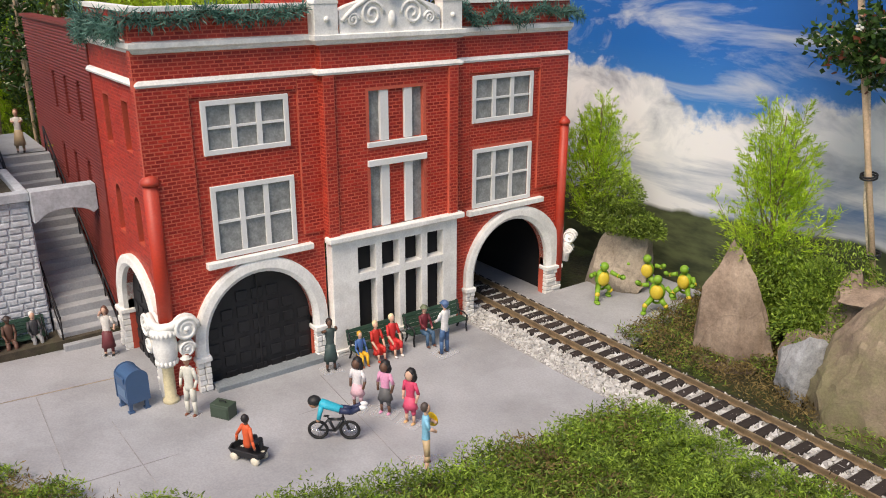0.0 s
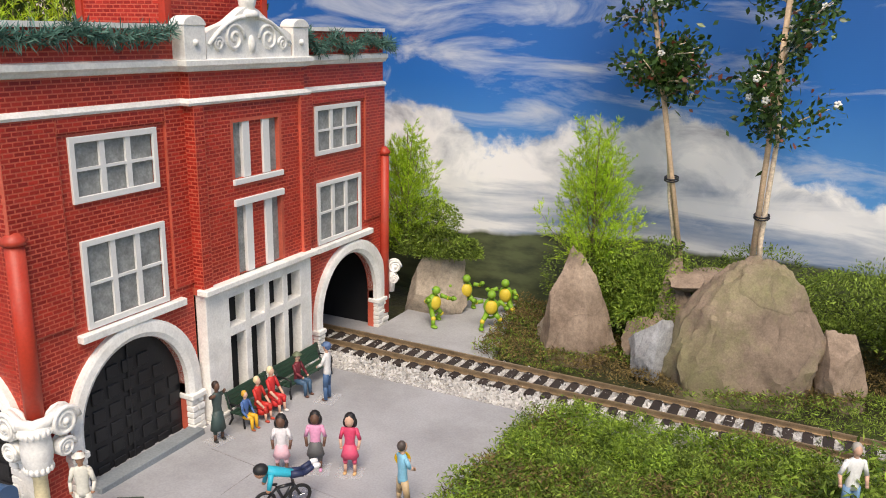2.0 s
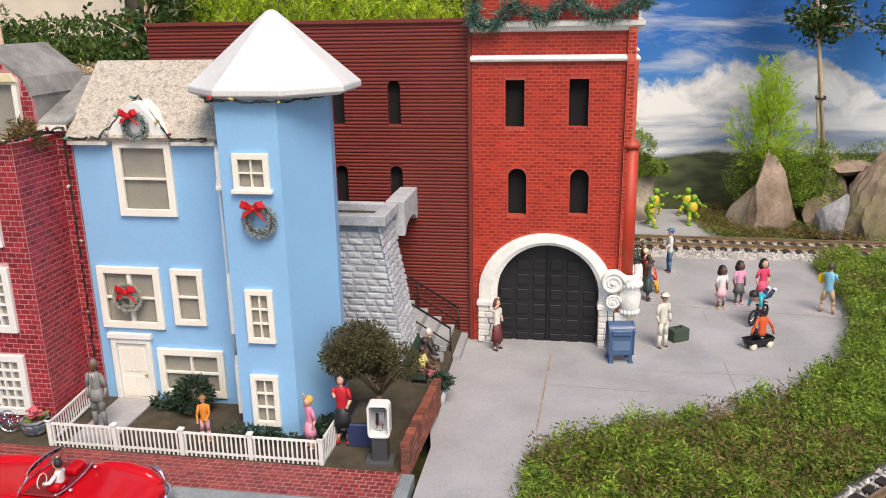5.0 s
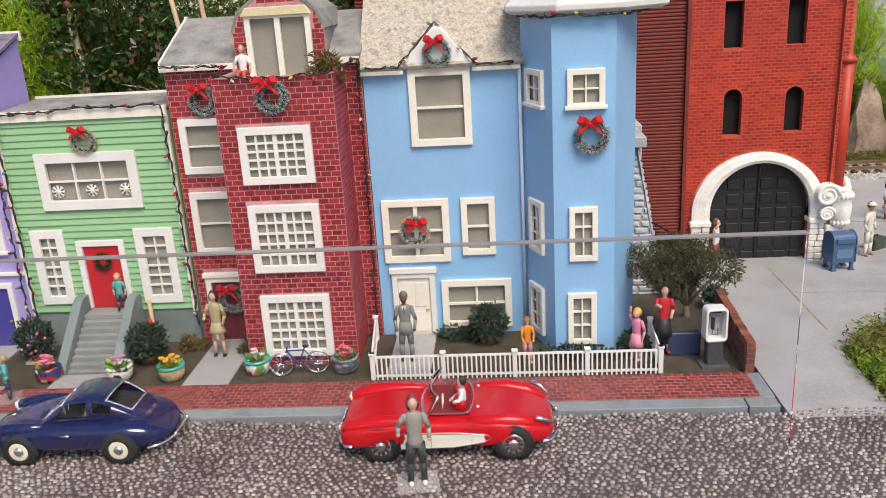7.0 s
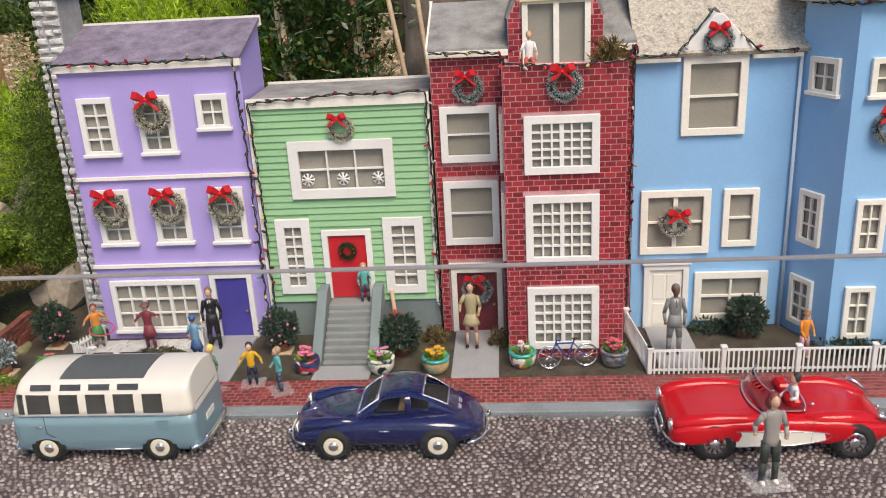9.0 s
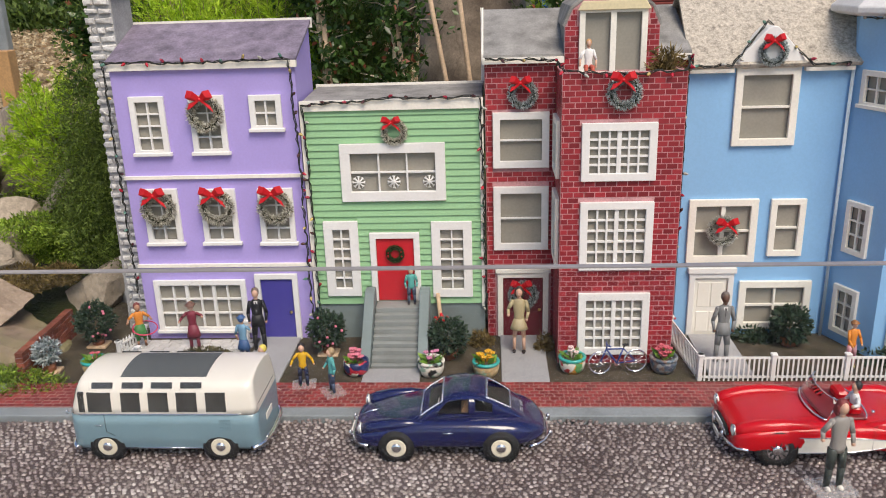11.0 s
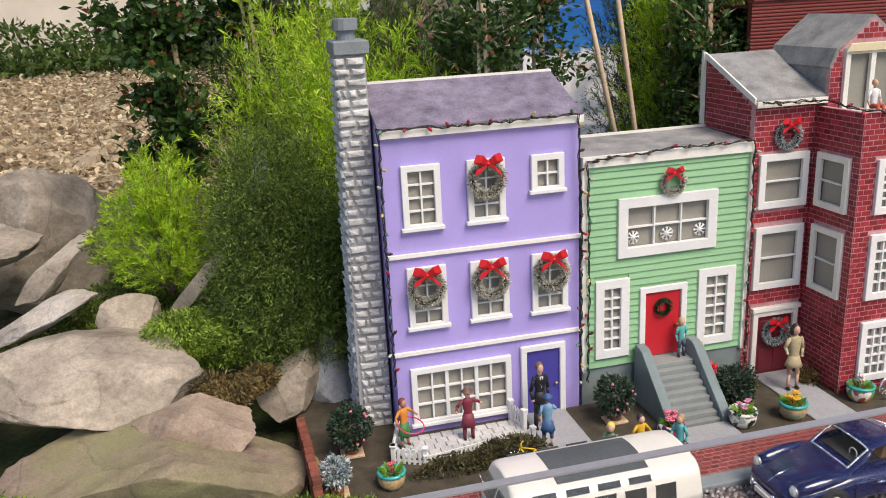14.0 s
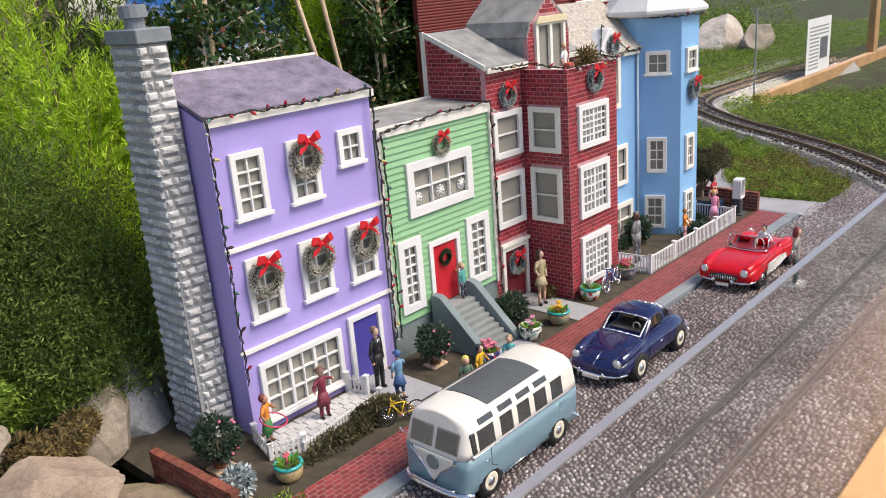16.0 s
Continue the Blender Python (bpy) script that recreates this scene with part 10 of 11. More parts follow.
clump("hedge", "olive green hedge along the lilac house terrace", "hedge", (-0.460, -0.077, 0.0), (0.060, 0.012, 0.025), 8000, OLIVE, 404, (0.0045, 0.0009))
clump("dry_bush", "dry brown bush beside the maroon door", "bush", (-0.148, -0.022, 0.0), (0.012, 0.010, 0.024), 900, MOSS_BROWN, 405, (0.006, 0.0007))
clump("dry_bush", "dry brown bush beside the brick bay", "bush", (-0.082, -0.035, 0.0), (0.010, 0.010, 0.020), 800, MOSS_BROWN, 406, (0.006, 0.0007))
clump("balcony_plant", "dry reddish plant on the brick balcony", "plant", (0.034, -0.030, 0.288), (0.014, 0.012, 0.026), 700, MOSS_BROWN, 407, (0.011, 0.0010))


def garden_tree():
    t = thing("garden_tree", "small olive model tree with rounded crown", "tree")
    rnd = np.random.RandomState(77)
    bm = B()
    tube(bm, [(0.384, -0.030, 0.0), (0.386, -0.030, 0.025), (0.383, -0.032, 0.055)], [0.0042, 0.0034, 0.0026], 8)
    for a in range(7):
        q = a * 0.9
        tube(bm, [(0.3845, -0.031, 0.040), (0.3845 + 0.018 * math.cos(q), -0.031 + 0.015 * math.sin(q), 0.062), (0.3845 + 0.03 * math.cos(q), -0.031 + 0.025 * math.sin(q), 0.075)], [0.0022, 0.0014, 0.0006], 5)
    part("trunk", bm, BARK, t)
    n = 20000
    lumps = rnd.randn(16, 3) * [0.021, 0.016, 0.0095]
    w = rnd.randint(0, 16, n)
    u = rnd.randn(n, 3)
    u /= np.linalg.norm(u, axis=1)[:, None]
    p = np.array([0.3790, -0.031, 0.089]) + lumps[w] + u * rnd.uniform(0.008, 0.019, n)[:, None]
    ob = new("crown", leaf_mesh("crown", p, u + rnd.randn(n, 3) * 0.7, 0.0042, 0.0008, OLIVE, rnd))
    ob.parent = t
    return t


garden_tree()
bm = B()
box(bm, 0.360, 0.392, -0.068, -0.020, 0.0015, 0.026)
pl = thing("planter_box", "dark blue planter box holding a small tree", "planter")
part("box", bm, surface("dark_blue_planter", (0.03, 0.045, 0.12), 0.5, var=0.15), pl, bevel=0.001)
bm = B()
box(bm, 0.3625, 0.3895, -0.0655, -0.0225, 0.0262, 0.0275)
part("earth", bm, SOIL, pl)
lp = thing("flower_pot", "white tapered pot with trailing green plant", "planter")
bm = B()
lathe(bm, (0.432, 0.050, gz(1, 0.05)), [(0.005, 0), (0.0075, 0.010), (0.0085, 0.018), (0.006, 0.0185)], 16)
part("bowl", bm, WHITE, lp)
ob = clump("leaves", "", "", (0.432, 0.050, 0.014), (0.014, 0.014, 0.014), 600, SHRUB, 410, (0.006, 0.0016))
ob.parent = lp

# ---- far surroundings ----
LITTER = rock_material("fallen_leaf_litter", (0.24, 0.17, 0.10), (0.50, 0.38, 0.23), (0.32, 0.27, 0.18))
bm = B()
cols = 60
rows = []
for j in range(14):
    k = j / 13
    rows.append([bm.verts.new((-6.0 + 5.75 * i / cols, 1.35 + 2.8 * k, -0.04 + 0.16 * k ** 1.1 + 0.05 * noise.noise(Vector((i * 0.4, j * 0.5, 2))))) for i in range(cols + 1)])
for a, b in zip(rows, rows[1:]):
    for i in range(cols):
        bm.faces.new((a[i], a[i + 1], b[i + 1], b[i])).smooth = True
solid("leaf_slope", bm, LITTER, "brown slope of fallen leaves beyond the display", "slope", kind="structure")
rnd = np.random.RandomState(77)
n = 34000
q = np.column_stack([rnd.uniform(-4.5, -0.27, n), 1.4 + 2.6 * rnd.rand(n)])
C = np.column_stack([q, -0.02 + 0.16 * ((q[:, 1] - 1.35) / 2.8) ** 1.1 + 0.02 * rnd.rand(n)])
FALLEN = leafy("dry_fallen_leaves", (0.26, 0.17, 0.09), (0.80, 0.68, 0.46), 0.8, 0.3)
tagged(new("fallen_leaves", leaf_mesh("fallen_leaves", C, rnd.randn(n, 3) * [1, 1, 0.25], 0.030, 0.009, FALLEN, rnd)), "dry brown leaves scattered on the slope", "leaves", kind="stuff")
clump("far_hedge", "dark green hedge along the top of the slope", "hedge", (-2.9, 4.2, 0.02), (2.4, 0.30, 0.34), 40000, FERN_DARK, 521, (0.05, 0.011), kind="stuff", lumps=40)
bm = B()
box(bm, -12.0, -1.35, 6.0, 6.2, -0.03, 4.0)
solid("wall_far", bm, surface("pale_tan_wall", (0.74, 0.64, 0.52), 0.9, var=0.2, scale=1.5, bump=0.2), "pale tan wall far beyond the display", "wall", kind="structure")
bm = B()
trunk = [(-0.17, 1.30, -0.03), (-0.18, 1.31, 0.2), (-0.175, 1.31, 0.6), (-0.16, 1.30, 1.3)]
tube(bm, trunk, [0.17, 0.14, 0.13, 0.12], 28)
for v in bm.verts:
    v.co += Vector((v.co.x + 0.17, v.co.y - 1.30, 0)) * 0.10 * noise.noise(v.co * 14)
solid("old_tree_trunk", bm, rock_material("ridged_brown_bark", (0.10, 0.075, 0.055), (0.30, 0.24, 0.18)), "thick brown tree trunk behind the display", "tree trunk")
for x, y, top, r in ((-0.48, 2.6, 2.2, 0.04), (-0.30, 3.2, 2.4, 0.05), (-2.75, 5.2, 3.0, 0.10)):
    bm = B()
    tube(bm, [(x, y, 0.0), (x + 0.03, y, top * 0.3), (x - 0.06, y + 0.05, top * 0.65), (x + 0.05, y, top)], [r, r * 0.8, r * 0.6, r * 0.25], 10)
    for k in range(7):
        z = top * (0.3 + 0.09 * k)
        a = 2.4 * k + x
        tube(bm, [(x, y, z), (x + 0.25 * math.cos(a), y + 0.25 * math.sin(a), z + 0.15), (x + 0.55 * math.cos(a), y + 0.5 * math.sin(a), z + 0.45)], [r * 0.4, r * 0.25, r * 0.08], 6)
    solid("bare_tree", bm, rock_material("ridged_dark_bark", (0.05, 0.04, 0.03), (0.16, 0.13, 0.10)), "bare dark tree on the leaf slope", "tree", "bare trees")
bm = B()
box(bm, -1.25, -1.215, 0.985, 1.02, -0.03, 0.253)
solid("timber_post", bm, WOOD, "upright pine post behind the rock garden", "post", bevel=0.002)
bm = B()
box(bm, -1.27, -1.235, 1.03, 1.05, -0.03, 1.4)
solid("metal_post", bm, surface("galvanised_post", (0.45, 0.47, 0.48), 0.4, metal=0.7, var=0.2), "galvanised metal window post beyond the display", "post", bevel=0.002)


# ---- toy figures: plain one-piece shapes ----
SKINS = {"fair": (0.62, 0.38, 0.27), "tan": (0.42, 0.22, 0.13), "brown": (0.13, 0.065, 0.04)}
_paints = {}


def figure_paint(c):
    if c not in _paints:
        _paints[c] = surface("figure_paint_" + str(len(_paints)), c, 0.55, var=0.12, scale=120, bump=0.1)
    return _paints[c]


def figure(label, at, h, yaw, skin_c="fair", hair=(0.05, 0.03, 0.02), top=(0.6, 0.6, 0.6), legs=(0.05, 0.06, 0.12), shoes=(0.05, 0.03, 0.02), skirt=0.0, arms=((0.13, 0.0, 0.46), (0.13, 0.0, 0.46)), sit=False, hat=None, bare=0.0, base=None, long_hair=False, stance=0.06, k=1.0, bend=0.0, head=1.0, cut=0.0, kneel=False, sleeves=False, suit=False):
    """A one-piece painted toy figure facing -y. arms: each hand's place (out, ahead, height) in body heights."""
    bm = B()
    S, H, T, L, F, X = 0, 1, 2, 3, 4, 5
    hip = 0.25 if sit else (0.30 if kneel else 0.47)
    up = lambda z: hip + (z - 0.47)  # noqa: E731

    def P(x, y, z):
        zz = up(z)
        b = max(0.0, zz - hip)
        return Vector((x, y - b * bend, zz)) * h
    for s in (-1, 1):
        if sit:
            knee, foot = Vector((s * 0.075, -0.24, 0.265)) * h, Vector((s * 0.08, -0.25, 0.03)) * h
        elif kneel:
            knee, foot = Vector((s * 0.08, -0.16, 0.10)) * h, Vector((s * 0.09, 0.10, 0.03)) * h
        else:
            knee, foot = Vector((s * (0.05 + stance * 0.4), -0.012, 0.255)) * h, Vector((s * (0.05 + stance * 0.5), 0.0, 0.03)) * h
        a = Vector((s * 0.052, 0, hip)) * h
        if cut == 0:
            U = S if bare >= 1 else L
            thin = 0.72 if bare >= 1 else 1.0
            limb(bm, a, knee, 0.062 * h * thin, 0.046 * h * thin, 8, U)
            ball(bm, knee, 0.046 * h * thin, 1, U)
            limb(bm, knee, knee.lerp(foot, max(0.02, 1 - bare)) if bare else foot, 0.044 * h, 0.034 * h, 8, L)
            if bare:
                limb(bm, knee.lerp(foot, 1 - bare), foot, 0.032 * h, 0.026 * h, 7, S)
            ball(bm, foot + Vector((0, -0.03, -0.006)) * h, 0.036 * h, 2, F, (0.85, 1.7, 0.7))
    if skirt:
        lo = hip - skirt
        n = 14
        wide = 0.15 if not sit else 0.14
        dy = -0.12 * h if sit else 0
        skin(bm, [[(h * w * math.cos(2 * math.pi * q / n), dy * (1 if z < hip else 0.2) + h * w * 0.8 * math.sin(2 * math.pi * q / n), h * z) for q in range(n)] for z, w in ((max(lo, 0.04), wide), ((lo + hip) / 2, wide * 0.85), (hip + 0.06, 0.085))], mi=L)
    n = 12
    rows = [(0.44, 0.088, 0.066), (0.50, 0.092, 0.068), (0.58, 0.080, 0.060), (0.68, 0.098, 0.066), (0.76, 0.108, 0.064), (0.805, 0.088, 0.052), (0.83, 0.040, 0.040)]
    skin(bm, [[P(w * math.cos(2 * math.pi * q / n), d * math.sin(2 * math.pi * q / n), z) for q in range(n)] for z, w, d in rows], mi=T)
    limb(bm, P(0, 0, 0.82), P(0, -0.005, 0.87), 0.034 * h, 0.034 * h, 8, S)
    hc = P(0, -0.008, 0.922)
    r = 0.066 * h * head
    ball(bm, hc, r, 2, S, (0.86, 0.98, 1.12))
    ball(bm, hc + Vector((0, 0.026 * h * head, 0.020 * h * head)), r * 1.10, 2, H, (0.94, 0.94, 1.02))
    ball(bm, hc + Vector((0, -r * 0.82, -r * 0.05)), r * 0.16, 1, S)
    if long_hair or head > 1.38:
        ball(bm, hc + Vector((0, 0.045 * h, -0.03 * h * head)), r * 1.22, 2, H, (1.08, 0.72, 1.05))
        for s in (-1, 1):
            ball(bm, hc + Vector((s * r * 0.86, 0.010 * h, -r * 0.25)), r * 0.5, 2, H, (0.6, 0.9, 1.6))
    if hat:
        lathe(bm, hc + Vector((0, 0, r * 0.55)), [(r * 1.5, 0), (r * 1.5, 0.003 * h), (r * 0.98, 0.006 * h), (r * 0.9, r * 0.6), (r * 0.2, r * 0.75)], 12, X)
    for s, (ax, ay, az) in zip((-1, 1), arms):
        sh = P(s * 0.108, 0, 0.775)
        hd = P(s * ax, -ay, az) if not sit else Vector((s * ax, -ay, up(az))) * h
        el = sh.lerp(hd, 0.5) + Vector((s * 0.035, 0.03, -0.02)) * h
        limb(bm, sh, el, 0.036 * h, 0.030 * h, 7, T)
        ball(bm, el, 0.030 * h, 1, T)
        limb(bm, el, hd, 0.029 * h, 0.023 * h, 7, S if bare > 0.2 and not sleeves else T)
        ball(bm, hd, 0.029 * h, 1, S)
        ball(bm, sh, 0.040 * h, 1, T)
    if suit:
        skin(bm, [[P(w * math.cos(2 * math.pi * q / n), d * math.sin(2 * math.pi * q / n), z) for q in range(n)] for z, w, d in ((0.40, 0.118, 0.082), (0.48, 0.112, 0.080), (0.58, 0.090, 0.066))], mi=T)
        for z0, z1, w0, mi, ay in ((0.62, 0.815, 0.034, 5, 0.066), (0.60, 0.80, 0.012, 4, 0.070)):
            bm.faces.new([bm.verts.new(P(x, -y, z)) for x, y, z in ((-w0, ay - 0.010, z1), (0, ay + 0.002, z0), (w0, ay - 0.010, z1))]).material_index = mi
    if base:
        k0 = len(bm.faces)
        box(bm, -base * 1.1 * h, base * 1.1 * h, -base * 0.9 * h, base * 0.9 * h, -0.0002, 0.0014)
        bm.faces.ensure_lookup_table()
        for q in range(k0, len(bm.faces)):
            bm.faces[q].material_index = 6
    mats = [figure_paint(SKINS[skin_c]), figure_paint(hair), figure_paint(top), figure_paint(legs), figure_paint(shoes), figure_paint(hat or ((0.75, 0.74, 0.72) if suit else (0.2, 0.2, 0.2))), CLEAR_BASE]
    ob = solid("toy_figure", bm, mats, label, "figurine", "toy figures")
    w = 0.84 if head < 1.1 else 0.94
    ob.matrix_basis = pose(*at, 0, 0, yaw) @ Matrix.Diagonal((w, w, 0.96, 1))
    return ob


CLEAR_BASE = surface("clear_figure_base", (0.80, 0.80, 0.80), 0.15, var=0.03)
CLEAR_BASE.node_tree.nodes["Principled BSDF"].inputs["Alpha"].default_value = 0.22
G = lambda x, y: (x, y, gz(x, y))  # noqa: E731
N = 0.072
down = (0.14, 0.02, 0.46)
# plaza, facing the camera's side unless turned
figure("bearded white-clad toy man standing with hands low", G(0.690, 0.2555), 0.079, 35, "tan", (0.25, 0.09, 0.05), (0.66, 0.64, 0.55), (0.66, 0.64, 0.55), (0.20, 0.07, 0.04), arms=((0.14, 0.05, 0.5), (0.14, 0.05, 0.5)), hat=(0.7, 0.68, 0.6), base=0.14)
figure("toy woman in dark dress drinking", G(0.6850, 0.4380), 0.074, 80, "brown", (0.03, 0.015, 0.01), (0.05, 0.075, 0.07), (0.04, 0.07, 0.065), (0.02, 0.02, 0.02), 0.26, ((0.12, 0.10, 0.82), (0.10, 0.10, 0.86)), bare=0.5, base=0.2)
figure("toy child in yellow trousers sitting on a bench", (0.690, 0.4780, gz(1, 0.48)), 0.060, 90, "fair", (0.65, 0.36, 0.04), (0.06, 0.14, 0.35), (0.75, 0.42, 0.02), (0.4, 0.1, 0.03), 0, ((0.12, 0.16, 0.5), (0.12, 0.16, 0.5)), True)
figure("blonde toy woman in red dress on a bench", (0.688, 0.5030, gz(1, 0.5)), 0.070, 90, "fair", (0.75, 0.60, 0.35), (0.55, 0.03, 0.02), (0.55, 0.03, 0.02), (0.5, 0.06, 0.03), 0.12, ((0.10, 0.22, 0.5), (0.10, 0.22, 0.5)), True, bare=0.6)
figure("blonde toy woman in red dress on a bench", (0.688, 0.5280, gz(1, 0.53)), 0.074, 90, "fair", (0.80, 0.68, 0.42), (0.60, 0.03, 0.03), (0.60, 0.03, 0.03), (0.75, 0.7, 0.65), 0.12, ((0.10, 0.22, 0.5), (0.10, 0.22, 0.5)), True, bare=0.6)
figure("seated toy man in jeans and maroon shirt", (0.688, 0.5800, gz(1, 0.58)), 0.074, 90, "fair", (0.12, 0.13, 0.08), (0.16, 0.02, 0.03), (0.05, 0.11, 0.19), (0.12, 0.05, 0.03), 0, ((0.08, 0.2, 0.58), (0.08, 0.2, 0.58)), True, hat=(0.15, 0.18, 0.10))
figure("standing toy railwayman in blue dungarees", G(0.7310, 0.5830), 0.079, -80, "fair", (0.10, 0.16, 0.30), (0.75, 0.74, 0.72), (0.06, 0.13, 0.26), (0.12, 0.06, 0.04), 0, ((0.12, 0.14, 0.6), (0.12, 0.14, 0.6)), hat=(0.07, 0.14, 0.28), base=0.22)
figure("doll with black hair in pale pink skirt", G(0.7880, 0.4170), 0.065, 28, "brown", (0.012, 0.010, 0.010), (0.78, 0.74, 0.74), (0.72, 0.45, 0.50), (0.65, 0.36, 0.12), 0.16, (down, down), bare=0.7, head=1.45, base=0.2)
figure("doll with black hair in pink jumper and grey skirt", G(0.8160, 0.4370), 0.067, 28, "brown", (0.012, 0.010, 0.010), (0.75, 0.33, 0.50), (0.10, 0.10, 0.10), (0.72, 0.30, 0.48), 0.18, (down, down), bare=0.7, head=1.4, long_hair=True, base=0.22)
figure("doll with black hair in pink flowered dress", G(0.8510, 0.4480), 0.068, 20, "fair", (0.012, 0.010, 0.010), (0.66, 0.06, 0.14), (0.66, 0.08, 0.16), (0.65, 0.40, 0.18), 0.16, (down, down), bare=0.7, head=1.4, base=0.2)
figure("toy man in blue shirt holding a yellow disc", G(0.9330, 0.4120), 0.078, 150, "fair", (0.08, 0.06, 0.05), (0.22, 0.50, 0.66), (0.50, 0.36, 0.20), (0.10, 0.03, 0.03), 0, ((0.10, 0.14, 0.62), (0.08, 0.16, 0.66)), bare=0.6, stance=0.16, base=0.3)
figure("toy boy in orange shirt sitting in a wagon", (0.8150, 0.2700, gz(1, 0.27) + 0.004), 0.068, 195, "brown", (0.02, 0.015, 0.015), (0.72, 0.11, 0.03), (0.03, 0.03, 0.035), (0.75, 0.72, 0.66), 0, ((0.26, -0.04, 0.48), (0.26, -0.04, 0.48)), sit=True)
bm = B()
h = 0.056
for s in (-1, 1):
    limb(bm, Vector((s * 0.05, 0.10, 0.02)) * h, Vector((s * 0.07, 0.32, 0.0)) * h, 0.07 * h, 0.055 * h, 8, 1)
    limb(bm, Vector((s * 0.07, 0.32, 0.0)) * h, Vector((s * 0.08, 0.50, 0.10)) * h, 0.055 * h, 0.045 * h, 8, 1)
    ball(bm, Vector((s * 0.08, 0.54, 0.10)) * h, 0.06 * h, 2, 3, (0.9, 1.5, 0.9))
    limb(bm, Vector((s * 0.11, -0.24, 0.14)) * h, Vector((s * 0.15, -0.30, -0.12)) * h, 0.05 * h, 0.04 * h, 8, 0)
    ball(bm, Vector((s * 0.15, -0.31, -0.14)) * h, 0.04 * h, 2, 2)
skin(bm, [[Vector((w * math.cos(q * 0.5236), y, 0.08 + z + w * 0.75 * math.sin(q * 0.5236))) * h for q in range(12)] for y, w, z in ((0.16, 0.08, -0.06), (0.06, 0.10, -0.04), (-0.10, 0.11, 0.02), (-0.24, 0.12, 0.06), (-0.30, 0.07, 0.08))], mi=0)
ball(bm, Vector((0, -0.40, 0.16)) * h, 0.105 * h, 3, 2)
ball(bm, Vector((0, -0.39, 0.20)) * h, 0.118 * h, 3, 4, (1.0, 1.1, 0.9))
ob = solid("toy_figure", bm, [figure_paint((0.02, 0.42, 0.55)), figure_paint((0.02, 0.03, 0.08)), figure_paint(SKINS["tan"]), figure_paint((0.78, 0.78, 0.76)), figure_paint((0.015, 0.015, 0.015))], "toy boy in turquoise shirt balanced over a bicycle", "figurine", "toy figures")
ob.matrix_basis = pose(0.8315, 0.3640, gz(1, 0.36) + 0.036, 0, 0, -37)
figure("toy woman in maroon skirt with raised arms", G(0.4790, 0.2210), 0.073, 60, "fair", (0.14, 0.06, 0.04), (0.72, 0.68, 0.62), (0.15, 0.03, 0.035), (0.02, 0.02, 0.02), 0.28, ((0.06, 0.08, 0.92), (0.16, 0.02, 0.55)), bare=0.3, long_hair=True, base=0.16)
figure("toy couple member in yellow blouse on a bench", (0.404, 0.098, gz(1, 0.1)), 0.066, 75, "brown", (0.02, 0.015, 0.015), (0.70, 0.60, 0.22), (0.35, 0.08, 0.10), (0.15, 0.05, 0.05), 0.1, ((0.08, 0.18, 0.55), (0.08, 0.18, 0.55)), True, hat=(0.04, 0.03, 0.03), bare=0.5)
figure("toy man in brown suit on a bench", (0.404, 0.117, gz(1, 0.12)), 0.070, 90, "brown", (0.02, 0.015, 0.015), (0.12, 0.06, 0.04), (0.13, 0.065, 0.045), (0.03, 0.02, 0.02), 0, ((0.08, 0.2, 0.55), (0.08, 0.2, 0.55)), True, hat=(0.05, 0.035, 0.03))
figure("white-haired toy man in dark coat on a bench", (0.404, 0.147, gz(1, 0.14)), 0.070, 95, "fair", (0.66, 0.64, 0.60), (0.05, 0.05, 0.055), (0.24, 0.24, 0.24), (0.02, 0.02, 0.02), 0, ((0.08, 0.2, 0.5), (0.08, 0.2, 0.5)), True)
figure("toy woman in tan coat on the stair landing", (0.085, 0.215, 0.1912), 0.072, 70, "fair", (0.20, 0.10, 0.05), (0.62, 0.58, 0.52), (0.40, 0.30, 0.18), (0.03, 0.02, 0.02), 0.3, ((0.08, 0.08, 0.72), (0.08, 0.08, 0.72)), bare=0.3)
# plain green toy figures on the platform
LIME, YOLK, TEAL = figure_paint((0.20, 0.38, 0.025)), figure_paint((0.66, 0.50, 0.04)), figure_paint((0.02, 0.30, 0.32))


